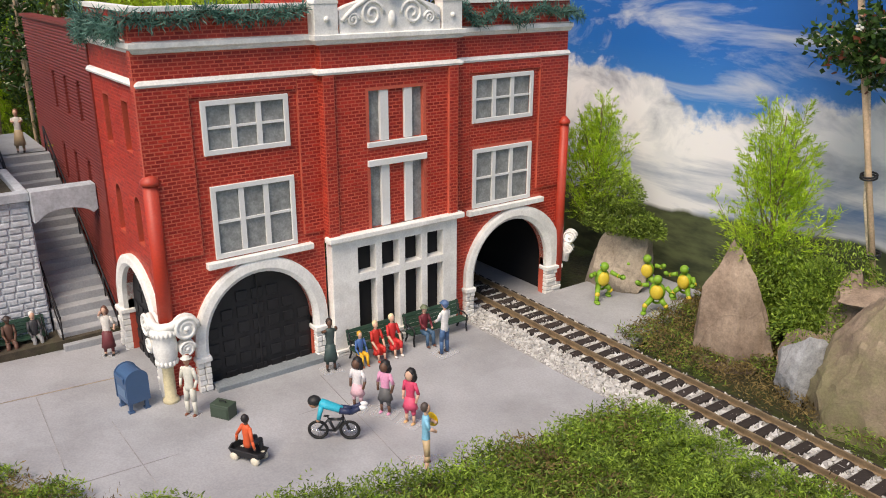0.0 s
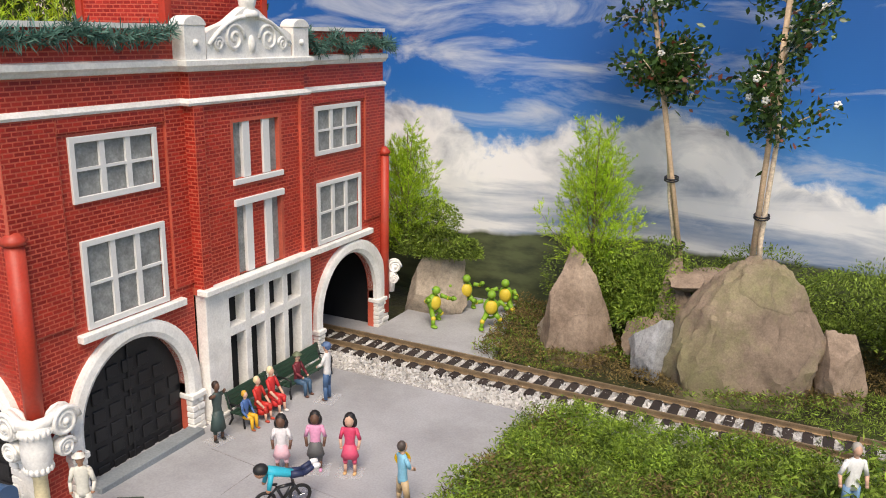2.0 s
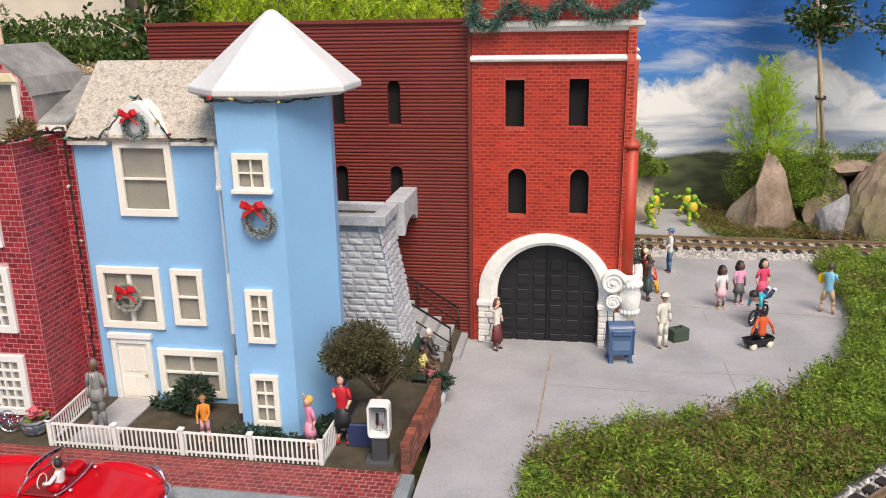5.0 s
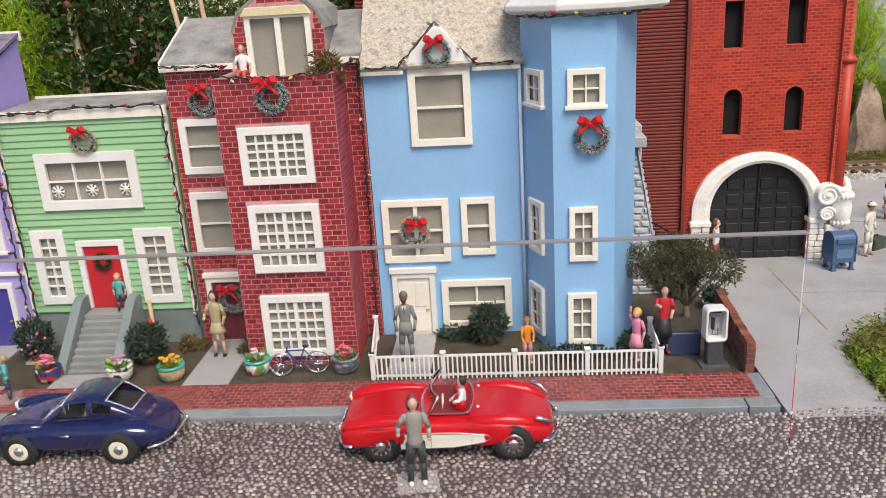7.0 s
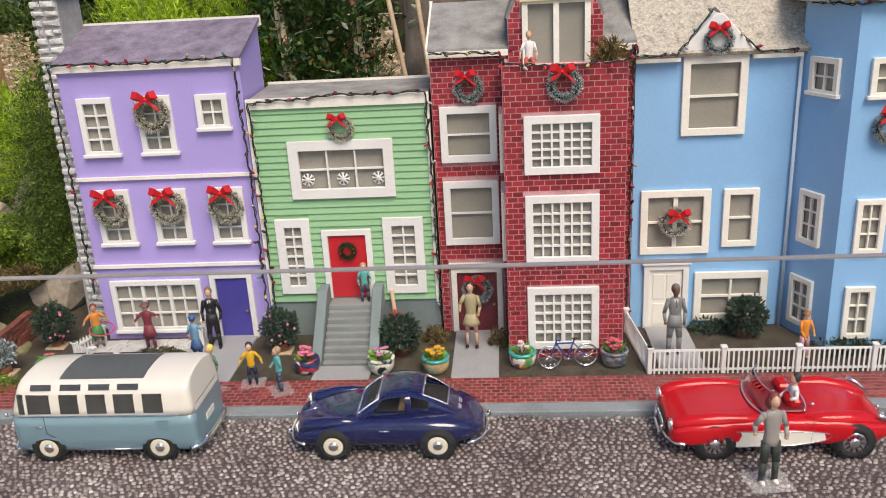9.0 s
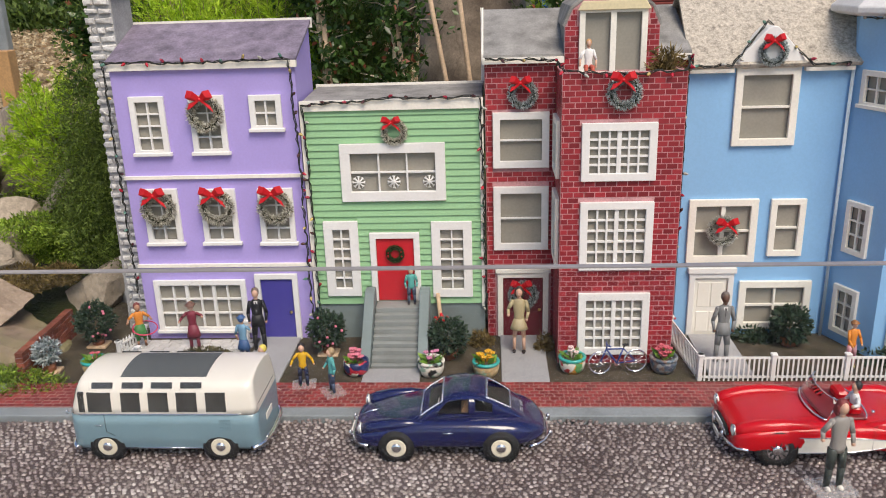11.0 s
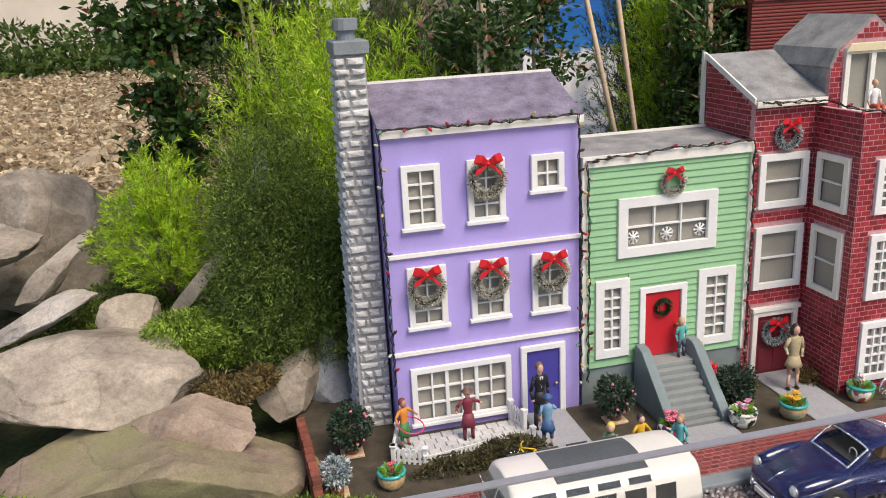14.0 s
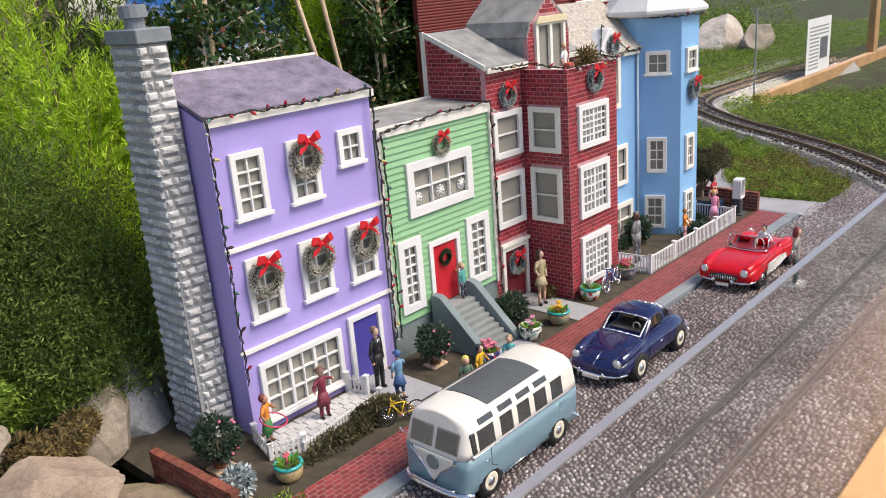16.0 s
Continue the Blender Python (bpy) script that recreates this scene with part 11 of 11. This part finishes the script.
def stout_figure(label, at, h, yaw, arms, stride):
    """A thickset plain toy shape with a rounded back and a pale front."""
    bm = B()
    for s, st in zip((-1, 1), stride):
        hip, knee, foot = Vector((s * 0.10, 0, 0.36)) * h, Vector((s * 0.22, -0.10 + st * 0.5, 0.22)) * h, Vector((s * 0.24, st, 0.04)) * h
        limb(bm, hip, knee, 0.070 * h, 0.056 * h, 8, 0)
        ball(bm, knee, 0.062 * h, 2, 1)
        limb(bm, knee, foot, 0.055 * h, 0.045 * h, 8, 0)
        ball(bm, foot + Vector((0, -0.04, -0.005)) * h, 0.075 * h, 2, 0, (0.9, 1.5, 0.55))
    ball(bm, Vector((0, 0.03, 0.54)) * h, 0.185 * h, 3, 0, (1.0, 0.75, 1.2))
    ball(bm, Vector((0, -0.055, 0.54)) * h, 0.150 * h, 3, 1, (1.0, 0.7, 1.2))
    torus(bm, Face((0, 0, 0.40 * h), (1, 0, 0), (0, 0, 1)), 0, 0, 0, 0.140 * h, 0.024 * h, 20, 6)
    ball(bm, Vector((0, -0.06, 0.86)) * h, 0.105 * h, 3, 0, (1.0, 1.05, 1.0))
    ball(bm, Vector((0, -0.05, 0.89)) * h, 0.103 * h, 2, 2, (1.05, 1.06, 0.3))
    for s, (ax, ay, az) in zip((-1, 1), arms):
        sh, hd = Vector((s * 0.20, 0, 0.68)) * h, Vector((s * ax, -ay, az)) * h
        el = sh.lerp(hd, 0.5) + Vector((s * 0.05, 0.03, -0.05)) * h
        limb(bm, sh, el, 0.056 * h, 0.045 * h, 8, 0)
        ball(bm, el, 0.052 * h, 2, 1)
        torus(bm, Face(hd.lerp(el, 0.25), (1, 0, 0), (0, 0, 1)), 0, 0, 0, 0.055 * h, 0.016 * h, 12, 5)
        limb(bm, el, hd, 0.046 * h, 0.040 * h, 8, 0)
        ball(bm, hd, 0.052 * h, 2, 0)
    ob = solid("toy_figure", bm, [LIME, YOLK, TEAL], label, "figurine", "toy figures")
    ob.matrix_basis = pose(*at, 0, 0, yaw)
    return ob


for x, y, yaw, stride, ar in ((0.722, 0.890, 70, (-0.22, 0.16), ((0.42, 0.25, 0.74), (0.40, 0.3, 0.62))), (0.738, 0.972, 40, (-0.12, 0.12), ((0.44, 0.1, 0.70), (0.40, 0.15, 0.74))), (0.805, 0.980, 10, (0.06, -0.08), ((0.45, 0.1, 0.66), (0.30, 0.2, 0.55))), (0.808, 0.914, 30, (-0.14, 0.18), ((0.44, 0.15, 0.75), (0.36, 0.18, 0.55)))):
    stout_figure("plain thickset green and yellow toy figure on the platform", (x, y, -0.013), 0.064, yaw, ar, stride)
# street
ST = 0.0035
figure("toy man in grey suit at the blue house gate", (0.0965, -0.0660, ST), 0.078, 0, "brown", (0.16, 0.13, 0.12), (0.22, 0.225, 0.22), (0.20, 0.205, 0.20), (0.03, 0.03, 0.03), 0, (down, down), suit=True)
figure("toy woman in grey jumper standing in the street", (0.1255, -0.2790, 0.0), 0.080, 10, "fair", (0.20, 0.03, 0.03), (0.30, 0.28, 0.26), (0.035, 0.045, 0.04), (0.72, 0.68, 0.62), 0, ((0.19, 0.0, 0.58), (0.16, 0.04, 0.52)), long_hair=True, base=0.22)
figure("toy driver in dark waistcoat in the roadster", (0.1600, -0.2235, 0.0165), 0.062, -90, "fair", (0.02, 0.02, 0.02), (0.70, 0.70, 0.70), (0.03, 0.04, 0.10), (0.02, 0.02, 0.02), 0, ((0.10, 0.20, 0.6), (0.22, 0.12, 0.72)), True, cut=1.0)
figure("toy child in orange with a toy dog", (0.2190, -0.0800, ST), 0.052, 10, "fair", (0.28, 0.11, 0.03), (0.72, 0.25, 0.03), (0.70, 0.35, 0.38), (0.6, 0.5, 0.2), 0, ((0.10, 0.2, 0.5), (0.10, 0.2, 0.55)), hat=(0.30, 0.13, 0.04))
figure("blonde toy child in pink waving", (0.3265, -0.0780, ST), 0.056, -40, "fair", (0.72, 0.42, 0.08), (0.72, 0.25, 0.38), (0.72, 0.30, 0.42), (0.6, 0.5, 0.4), 0.2, ((0.12, 0.02, 1.02), down), bare=0.6, head=1.2)
figure("toy woman in red blouse and black skirt", (0.3555, -0.0640, ST), 0.076, 0, "fair", (0.03, 0.02, 0.02), (0.50, 0.015, 0.03), (0.015, 0.015, 0.018), (0.45, 0.02, 0.02), 0.2, ((0.08, 0.1, 0.72), (0.1, 0.06, 0.55)), bare=0.5, long_hair=True)
figure("toy woman in belted khaki coat at the maroon door", (-0.1080, -0.0430, ST), 0.077, -5, "fair", (0.035, 0.018, 0.012), (0.42, 0.35, 0.20), (0.40, 0.33, 0.19), (0.02, 0.015, 0.015), 0.10, ((0.17, 0.08, 0.60), (0.12, 0.03, 0.52)), bare=1.0, long_hair=True, sleeves=True)
figure("toy child in green top on the front steps", (-0.2235, -0.0120, 0.0468), 0.044, 10, "fair", (0.45, 0.30, 0.15), (0.10, 0.40, 0.36), (0.06, 0.08, 0.12), (0.05, 0.03, 0.03), 0, (down, down), head=1.3)
figure("toy man in black suit with red tie", (-0.3900, -0.0330, ST), 0.074, 10, "fair", (0.16, 0.11, 0.08), (0.012, 0.012, 0.014), (0.012, 0.012, 0.014), (0.01, 0.01, 0.01), 0, (down, down), suit=True)
figure("toy letter carrier in blue uniform seen from behind", (-0.3960, -0.0700, ST), 0.058, 165, "fair", (0.05, 0.12, 0.28), (0.18, 0.36, 0.52), (0.04, 0.10, 0.24), (0.02, 0.02, 0.02), 0.14, ((0.14, 0.10, 0.72), (0.15, 0.02, 0.5)), hat=(0.05, 0.12, 0.28), bare=0.6)
figure("blonde toy child in green dungarees", (-0.3590, -0.1290, 0.004), 0.050, -30, "fair", (0.75, 0.62, 0.12), (0.12, 0.22, 0.14), (0.05, 0.10, 0.06), (0.5, 0.45, 0.4), 0, (down, down), head=1.25, base=0.2)
figure("toy child in yellow shirt and dungarees", (-0.3235, -0.1175, 0.004), 0.046, 10, "fair", (0.03, 0.025, 0.03), (0.72, 0.42, 0.02), (0.02, 0.03, 0.07), (0.02, 0.02, 0.02), 0, ((0.26, 0.08, 0.55), (0.26, 0.08, 0.55)), head=1.3, base=0.25)
figure("toy child in turquoise shirt and jeans", (-0.2920, -0.1320, 0.004), 0.048, -60, "fair", (0.40, 0.28, 0.15), (0.10, 0.42, 0.42), (0.05, 0.08, 0.14), (0.10, 0.07, 0.05), 0, ((0.12, 0.14, 0.55), down), head=1.25, base=0.25)
figure("toy girl in orange top and green skirt", (-0.5270, -0.0230, ST), 0.052, 30, "tan", (0.18, 0.04, 0.03), (0.70, 0.25, 0.04), (0.05, 0.20, 0.05), (0.1, 0.05, 0.03), 0.22, ((0.26, 0.1, 0.62), (0.26, 0.1, 0.62)), bare=0.5, head=1.2)
figure("toy child in maroon coat dancing on the terrace", (-0.4640, -0.0300, ST), 0.056, 0, "fair", (0.20, 0.10, 0.05), (0.22, 0.03, 0.05), (0.20, 0.03, 0.05), (0.02, 0.02, 0.02), 0.2, ((0.24, 0.1, 0.62), (0.24, 0.06, 0.72)), hat=(0.16, 0.08, 0.06), head=1.15)
figure("toy woman in white vest sitting on the balcony", (-0.0430, -0.0450, 0.288), 0.050, 0, "fair", (0.55, 0.30, 0.12), (0.80, 0.79, 0.76), (0.50, 0.10, 0.06), (0.3, 0.2, 0.15), 0, ((0.2, 0.1, 0.52), (0.16, 0.06, 0.48)), sit=True, bare=0.3)
figure("grey-haired toy player in white vest and jeans", (1.312, 0.578, -0.004), 0.084, 25, "fair", (0.42, 0.38, 0.33), (0.80, 0.80, 0.77), (0.16, 0.30, 0.48), (0.05, 0.04, 0.04), 0, ((0.18, 0.06, 0.50), (0.18, 0.03, 0.48)), bare=0.25)
bm = B()
c = Vector((1.251, 0.521, 0.004))
for dx, dy in ((-0.010, -0.004), (-0.010, 0.004), (0.009, -0.004), (0.009, 0.004)):
    limb(bm, c + Vector((dx, dy, 0.012)), c + Vector((dx, dy, 0.0)), 0.0030, 0.0022, 7, 0)
ball(bm, c + Vector((0, 0, 0.015)), 0.0085, 3, 0, (1.6, 0.8, 0.85))
ball(bm, c + Vector((-0.014, -0.002, 0.022)), 0.0058, 3, 0, (1.1, 0.9, 0.95))
ball(bm, c + Vector((-0.0195, -0.003, 0.0205)), 0.0030, 2, 1, (1.3, 0.8, 0.8))
for s in (-1, 1):
    ball(bm, c + Vector((-0.0125, s * 0.0045, 0.0245)), 0.0026, 2, 0, (0.7, 0.6, 1.3))
tube(bm, [c + Vector((0.012, 0, 0.018)), c + Vector((0.018, 0.001, 0.024)), c + Vector((0.021, 0.002, 0.030))], [0.0018, 0.0014, 0.0008], 6)
solid("toy_dog", bm, [figure_paint((0.02, 0.021, 0.024)), figure_paint((0.16, 0.08, 0.04))], "black toy dog standing on the moss lawn", "dog")
bm = B()
torus(bm, FLATF, 0, 0, 0, 0.0130, 0.0007, 24, 6)
ob = solid("hula_hoop", bm, surface("pink_hoop", (0.70, 0.05, 0.14), 0.4), "thin pink hoop held by a toy girl", "hoop")
ob.matrix_basis = pose(-0.5205, -0.0245, 0.0255, 12, 10, 0)
bm = B()
disc_profile(bm, (0, 0, 0), [(0.0075, -0.0006), (0.0080, 0.0003), (0.0070, 0.0008)], 1, 18)
ob = solid("yellow_disc", bm, surface("yellow_plastic", (0.80, 0.50, 0.01), 0.35), "yellow toy disc held by a figure", "disc")
ob.matrix_basis = pose(0.9265, 0.4235, gz(1, 0.42) + 0.050, 0, 0, 20)


# ---- bricks ----
def brick_cuts(holes, va, vb):
    """The stretches that windows and arches take out of a course."""
    out = []
    for h in holes:
        if len(h) == 4:
            a, b, c, d = h
            if d > va + 0.0003 and c < vb - 0.0003:
                out.append((a, b))
        else:
            a, b, c, spring, top = h
            if va < top and vb > c:
                k = max(0.0, (va - spring) / (top - spring))
                half = (b - a) / 2 * math.sqrt(max(0.0, 1 - k * k))
                out.append(((a + b) / 2 - half, (a + b) / 2 + half))
    return sorted(out)


def courses(f, u0, u1, v0, v1, w, bw, bh, holes=(), shift=0.0):
    """Running bond over a stretch of wall: face, left, right, foot, head, depth."""
    out, row = [], 0
    v = v0
    while v < v1 - 0.0012:
        top = min(v + bh, v1)
        spans, u = [], u0
        for a, b in [(min(max(a, u0), u1), min(max(b, u0), u1)) for a, b in brick_cuts(holes, v, top)] + [(u1, u1)]:
            if a - u > 0.0008:
                spans.append((u, a))
            u = max(u, b)
        row = round(v / bh)
        for a, b in spans:
            k = math.floor((a - shift) / bw - 0.5 * (row % 2))
            x = (k + 0.5 * (row % 2)) * bw + shift
            while x < b:
                p, q = max(x, a), min(x + bw, b)
                if q - p > 0.0015:
                    out.append((f, p, q, v, top, w))
                x += bw
        v = top
    return out


def lay(parent, rows, material, gap, proud, near, name="brick"):
    """Bricks: the nearest whole ones as parts on one shared mesh, the rest joined."""
    rnd = random.Random(len(rows))
    key = max(set((round(b - a, 5), round(d - c, 5)) for _, a, b, c, d, _ in rows[:400]), key=lambda k: sum(1 for _, a, b, c, d, _ in rows[:400] if (round(b - a, 5), round(d - c, 5)) == k))
    faces = [(4, 5, 6, 7), (0, 1, 5, 4), (1, 2, 6, 5), (2, 3, 7, 6), (3, 0, 4, 7)]

    def corners(a, b, c, d):
        g, i = gap / 2, 0.00025
        return [(a + g, c + g, -0.0003), (b - g, c + g, -0.0003), (b - g, d - g, -0.0003), (a + g, d - g, -0.0003), (a + g + i, c + g + i, proud), (b - g - i, c + g + i, proud), (b - g - i, d - g - i, proud), (a + g + i, d - g - i, proud)]
    one = bpy.data.meshes.new(name)
    one.from_pydata(corners(0, key[0], 0, key[1]), [], faces)
    one.materials.append(material)
    V, F, made = [], [], 0
    for f, a, b, c, d, w in rows:
        lift = w + rnd.uniform(-0.00008, 0.00010)
        if made < 300 and (round(b - a, 5), round(d - c, 5)) == key and near(f, a, c):
            ob = new(name, one)
            ob.parent = parent
            o = f.at(a, c, lift)
            ob.matrix_basis = Matrix(((f.u.x, f.v.x, f.w.x, o.x), (f.u.y, f.v.y, f.w.y, o.y), (f.u.z, f.v.z, f.w.z, o.z), (0, 0, 0, 1)))
            made += 1
        else:
            k = len(V)
            V += [tuple(f.at(p, q, lift + e)) for p, q, e in corners(a, b, c, d)]
            F += [tuple(k + i for i in t) for t in faces]
    me = bpy.data.meshes.new(name + "work")
    me.from_pydata(V, [], F)
    me.materials.append(material)
    ob = new(name + "work", me)
    ob.parent = parent
    return tagged(ob, kind="stuff")


BW, BH = 0.0102, 0.0043
EAST_HOLES = [(0.315, 0.4205, 0.2710, 0.3325), (0.3178, 0.4225, 0.1480, 0.2352), (0.305, 0.4415, 0.1385, 0.1465), (0.2815, 0.457, ZB - 0.01, 0.045, 0.140),
              (0.695, 0.8052, 0.2680, 0.3330), (0.697, 0.806, 0.1459, 0.2314), (0.687, 0.8295, 0.1365, 0.1445), (0.683, 0.8725, ZB - 0.01, 0.040, 0.1355)]
MID_HOLES = [(0.520, 0.610, 0.2575, 0.328), (0.520, 0.610, 0.150, 0.241)]
END_HOLES = [(0.4855, 0.5090, 0.2715, 0.3290), (0.5630, 0.5865, 0.2725, 0.3300), (0.4892, 0.5124, 0.1600, 0.2085, 0.2201), (0.5667, 0.5898, 0.1622, 0.2085, 0.2201), (0.4525, 0.6255, ZB - 0.01, 0.058, 0.137)]
MID = Face((0.652, 0, 0), (0, 1, 0), (1, 0, 0))
rows = []
for u0, u1 in ((0.247, 0.460), (0.660, 0.872)):
    rows += courses(EAST, u0, u1, ZB, 0.158, 0.0, BW, BH, EAST_HOLES)
    rows += courses(EAST, u0, u1, 0.3585, 0.3855, 0.0, BW, BH)
    rows += courses(EAST, u0, u1, 0.3990, ZT, 0.0, BW, BH)
for u0, u1 in ((0.303, 0.4325), (0.6885, 0.818)):
    rows += courses(EAST, u0, u1, 0.158, 0.337, 0.0, BW, BH, EAST_HOLES)
for u0, u1, v0 in ((0.247, 0.303, 0.158), (0.4325, 0.460, 0.158), (0.660, 0.6885, 0.158), (0.818, 0.872, 0.158), (0.3035, 0.432, 0.337), (0.689, 0.8175, 0.337)):
    rows += courses(EAST, u0, u1, v0, 0.3505, 0.003, BW, BH)
rows += courses(MID, 0.4745, 0.6455, 0.151, 0.3505, 0.0, BW, BH, MID_HOLES)
for u0, u1 in ((0.460, 0.4745), (0.6455, 0.660)):
    rows += courses(MID, u0, u1, 0.151, 0.3505, 0.004, BW, BH)
rows += courses(MID, 0.460, 0.660, 0.3585, 0.3855, 0.0, BW, BH)
for y, sgn in ((0.460, 1), (0.660, -1)):
    reveal = Face((0, y, 0), (1, 0, 0), (0, -sgn, 0))
    rows += courses(reveal, 0.640, 0.656, 0.151, 0.3505, 0.0, BW, BH, shift=0.0045)
    rows += courses(reveal, 0.640, 0.652, 0.3585, 0.3855, 0.0, BW, BH, shift=0.0045)
for v0, v1 in ((0.264, 0.328), (0.151, 0.233)):
    rows += courses(MID, 0.5535, 0.5765, v0, v1, -0.0035, BW, BH)
rows += courses(LEFT, 0.4445, 0.6295, ZB, 0.3505, 0.0, BW, BH, END_HOLES)
rows += courses(LEFT, 0.4445, 0.6295, 0.3585, 0.3855, 0.0, BW, BH)
rows += courses(LEFT, 0.4445, 0.6295, 0.3990, ZT, 0.0, BW, BH)
corner = Face((0, 0.247, 0), (1, 0, 0), (0, -1, 0))
for v0, v1 in ((0.06, 0.3505), (0.3585, 0.3855), (0.3990, ZT)):
    rows += courses(corner, 0.630, 0.640, v0, v1, 0.0, BW, BH, shift=0.0065)
rows += courses(Face((0.624, 0, 0), (0, 1, 0), (1, 0, 0)), 0.468, 0.618, 0.392, 0.62, 0.0, BW, BH)
rows += courses(Face((0, 0.462, 0), (1, 0, 0), (0, -1, 0)), 0.506, 0.618, 0.392, 0.62, 0.0, BW, BH)
lay(bpy.data.objects["brick_station"], rows, STATION_BRICK, 0.0010, 0.00016, lambda f, u, v: f is EAST and u < 0.46 and v > 0.158)

CW, CH = 0.0103, 0.0054
BAY = Face((0, -0.0655, 0), (1, 0, 0), (0, -1, 0))
BAYL = Face((-0.069, 0, 0), (0, -1, 0), (-1, 0, 0))
BAYR = Face((0.0455, 0, 0), (0, 1, 0), (1, 0, 0))
DORM = Face((0, -0.004, 0), (1, 0, 0), (0, -1, 0))
rows = courses(BAY, -0.069, 0.0455, 0.0, 0.297, 0.0, CW, CH, [(-0.050, 0.0205, 0.195, 0.2508), (-0.050, 0.0207, 0.1045, 0.1742), (-0.0495, 0.0213, 0.0125, 0.0796)])
rows += courses(FA, -0.141, -0.069, 0.0, 0.306, 0.0, CW, CH, [(-0.1335, -0.0755, 0.1935, 0.2515), (-0.1335, -0.0755, 0.1035, 0.1735), (-0.132, -0.0725, 0.0, 0.083)])
rows += courses(FA, 0.0455, 0.062, 0.0, 0.306, 0.0, CW, CH)
rows += courses(BAYL, -0.003, 0.0655, 0.0, 0.297, 0.0, CW, CH, [(0.0075, 0.0545, 0.1945, 0.2515), (0.0075, 0.0545, 0.1035, 0.1745)])
rows += courses(BAYR, -0.0655, 0.003, 0.0, 0.297, 0.0, CW, CH)
rows += courses(DORM, -0.062, 0.030, 0.288, 0.335, 0.0, CW, CH, [(-0.0480, 0.0175, 0.280, 0.358)])
for k in range(9):
    z0, z1 = 0.335 + CH * k, 0.335 + CH * (k + 1)
    edge = (0.0075 * (z1 - 0.335) / 0.017) if z1 <= 0.352 else 0.0075 + 0.039 * (z1 - 0.352) / 0.030
    rows += courses(DORM, -0.062 + edge, 0.030 - edge * 0.97, z0, z1, 0.0, CW, CH, [(-0.0500, 0.0195, 0.280, 0.358)]) if edge < 0.044 else []
for x, wx in ((-0.141, -1), (0.062, 1)):
    side = Face((x, 0, 0), (0, -wx * -1, 0), (wx, 0, 0))
    for k in range(64):
        z0, z1 = CH * k, CH * (k + 1)
        back = 0.095 if wx > 0 else 0.095
        y0 = 0.009 if z1 <= 0.305 else 0.009 + (z1 - 0.305) * 0.086 / 0.040
        if y0 < 0.092:
            rows += courses(side, *sorted((wx * y0, wx * back)), z0, z1, 0.0, CW, CH)
lay(bpy.data.objects["crimson_brick_house"], rows, CRIMSON_BRICK, 0.00055, 0.0003, lambda f, u, v: f is BAY)
FLOOR = Face((0, -0.160, 0.004), (1, 0, 0), (0, 0, 1))
FLOOR.v = Vector((0, 1, 0))
rows = courses(FLOOR, -0.628, 0.424, 0.0, 0.048, 0.0, 0.0092, 0.0060)
lay(bpy.data.objects["brick_pavement"], rows, PAVER, 0.0009, 0.0003, lambda f, u, v: -0.36 < u < 0.05)
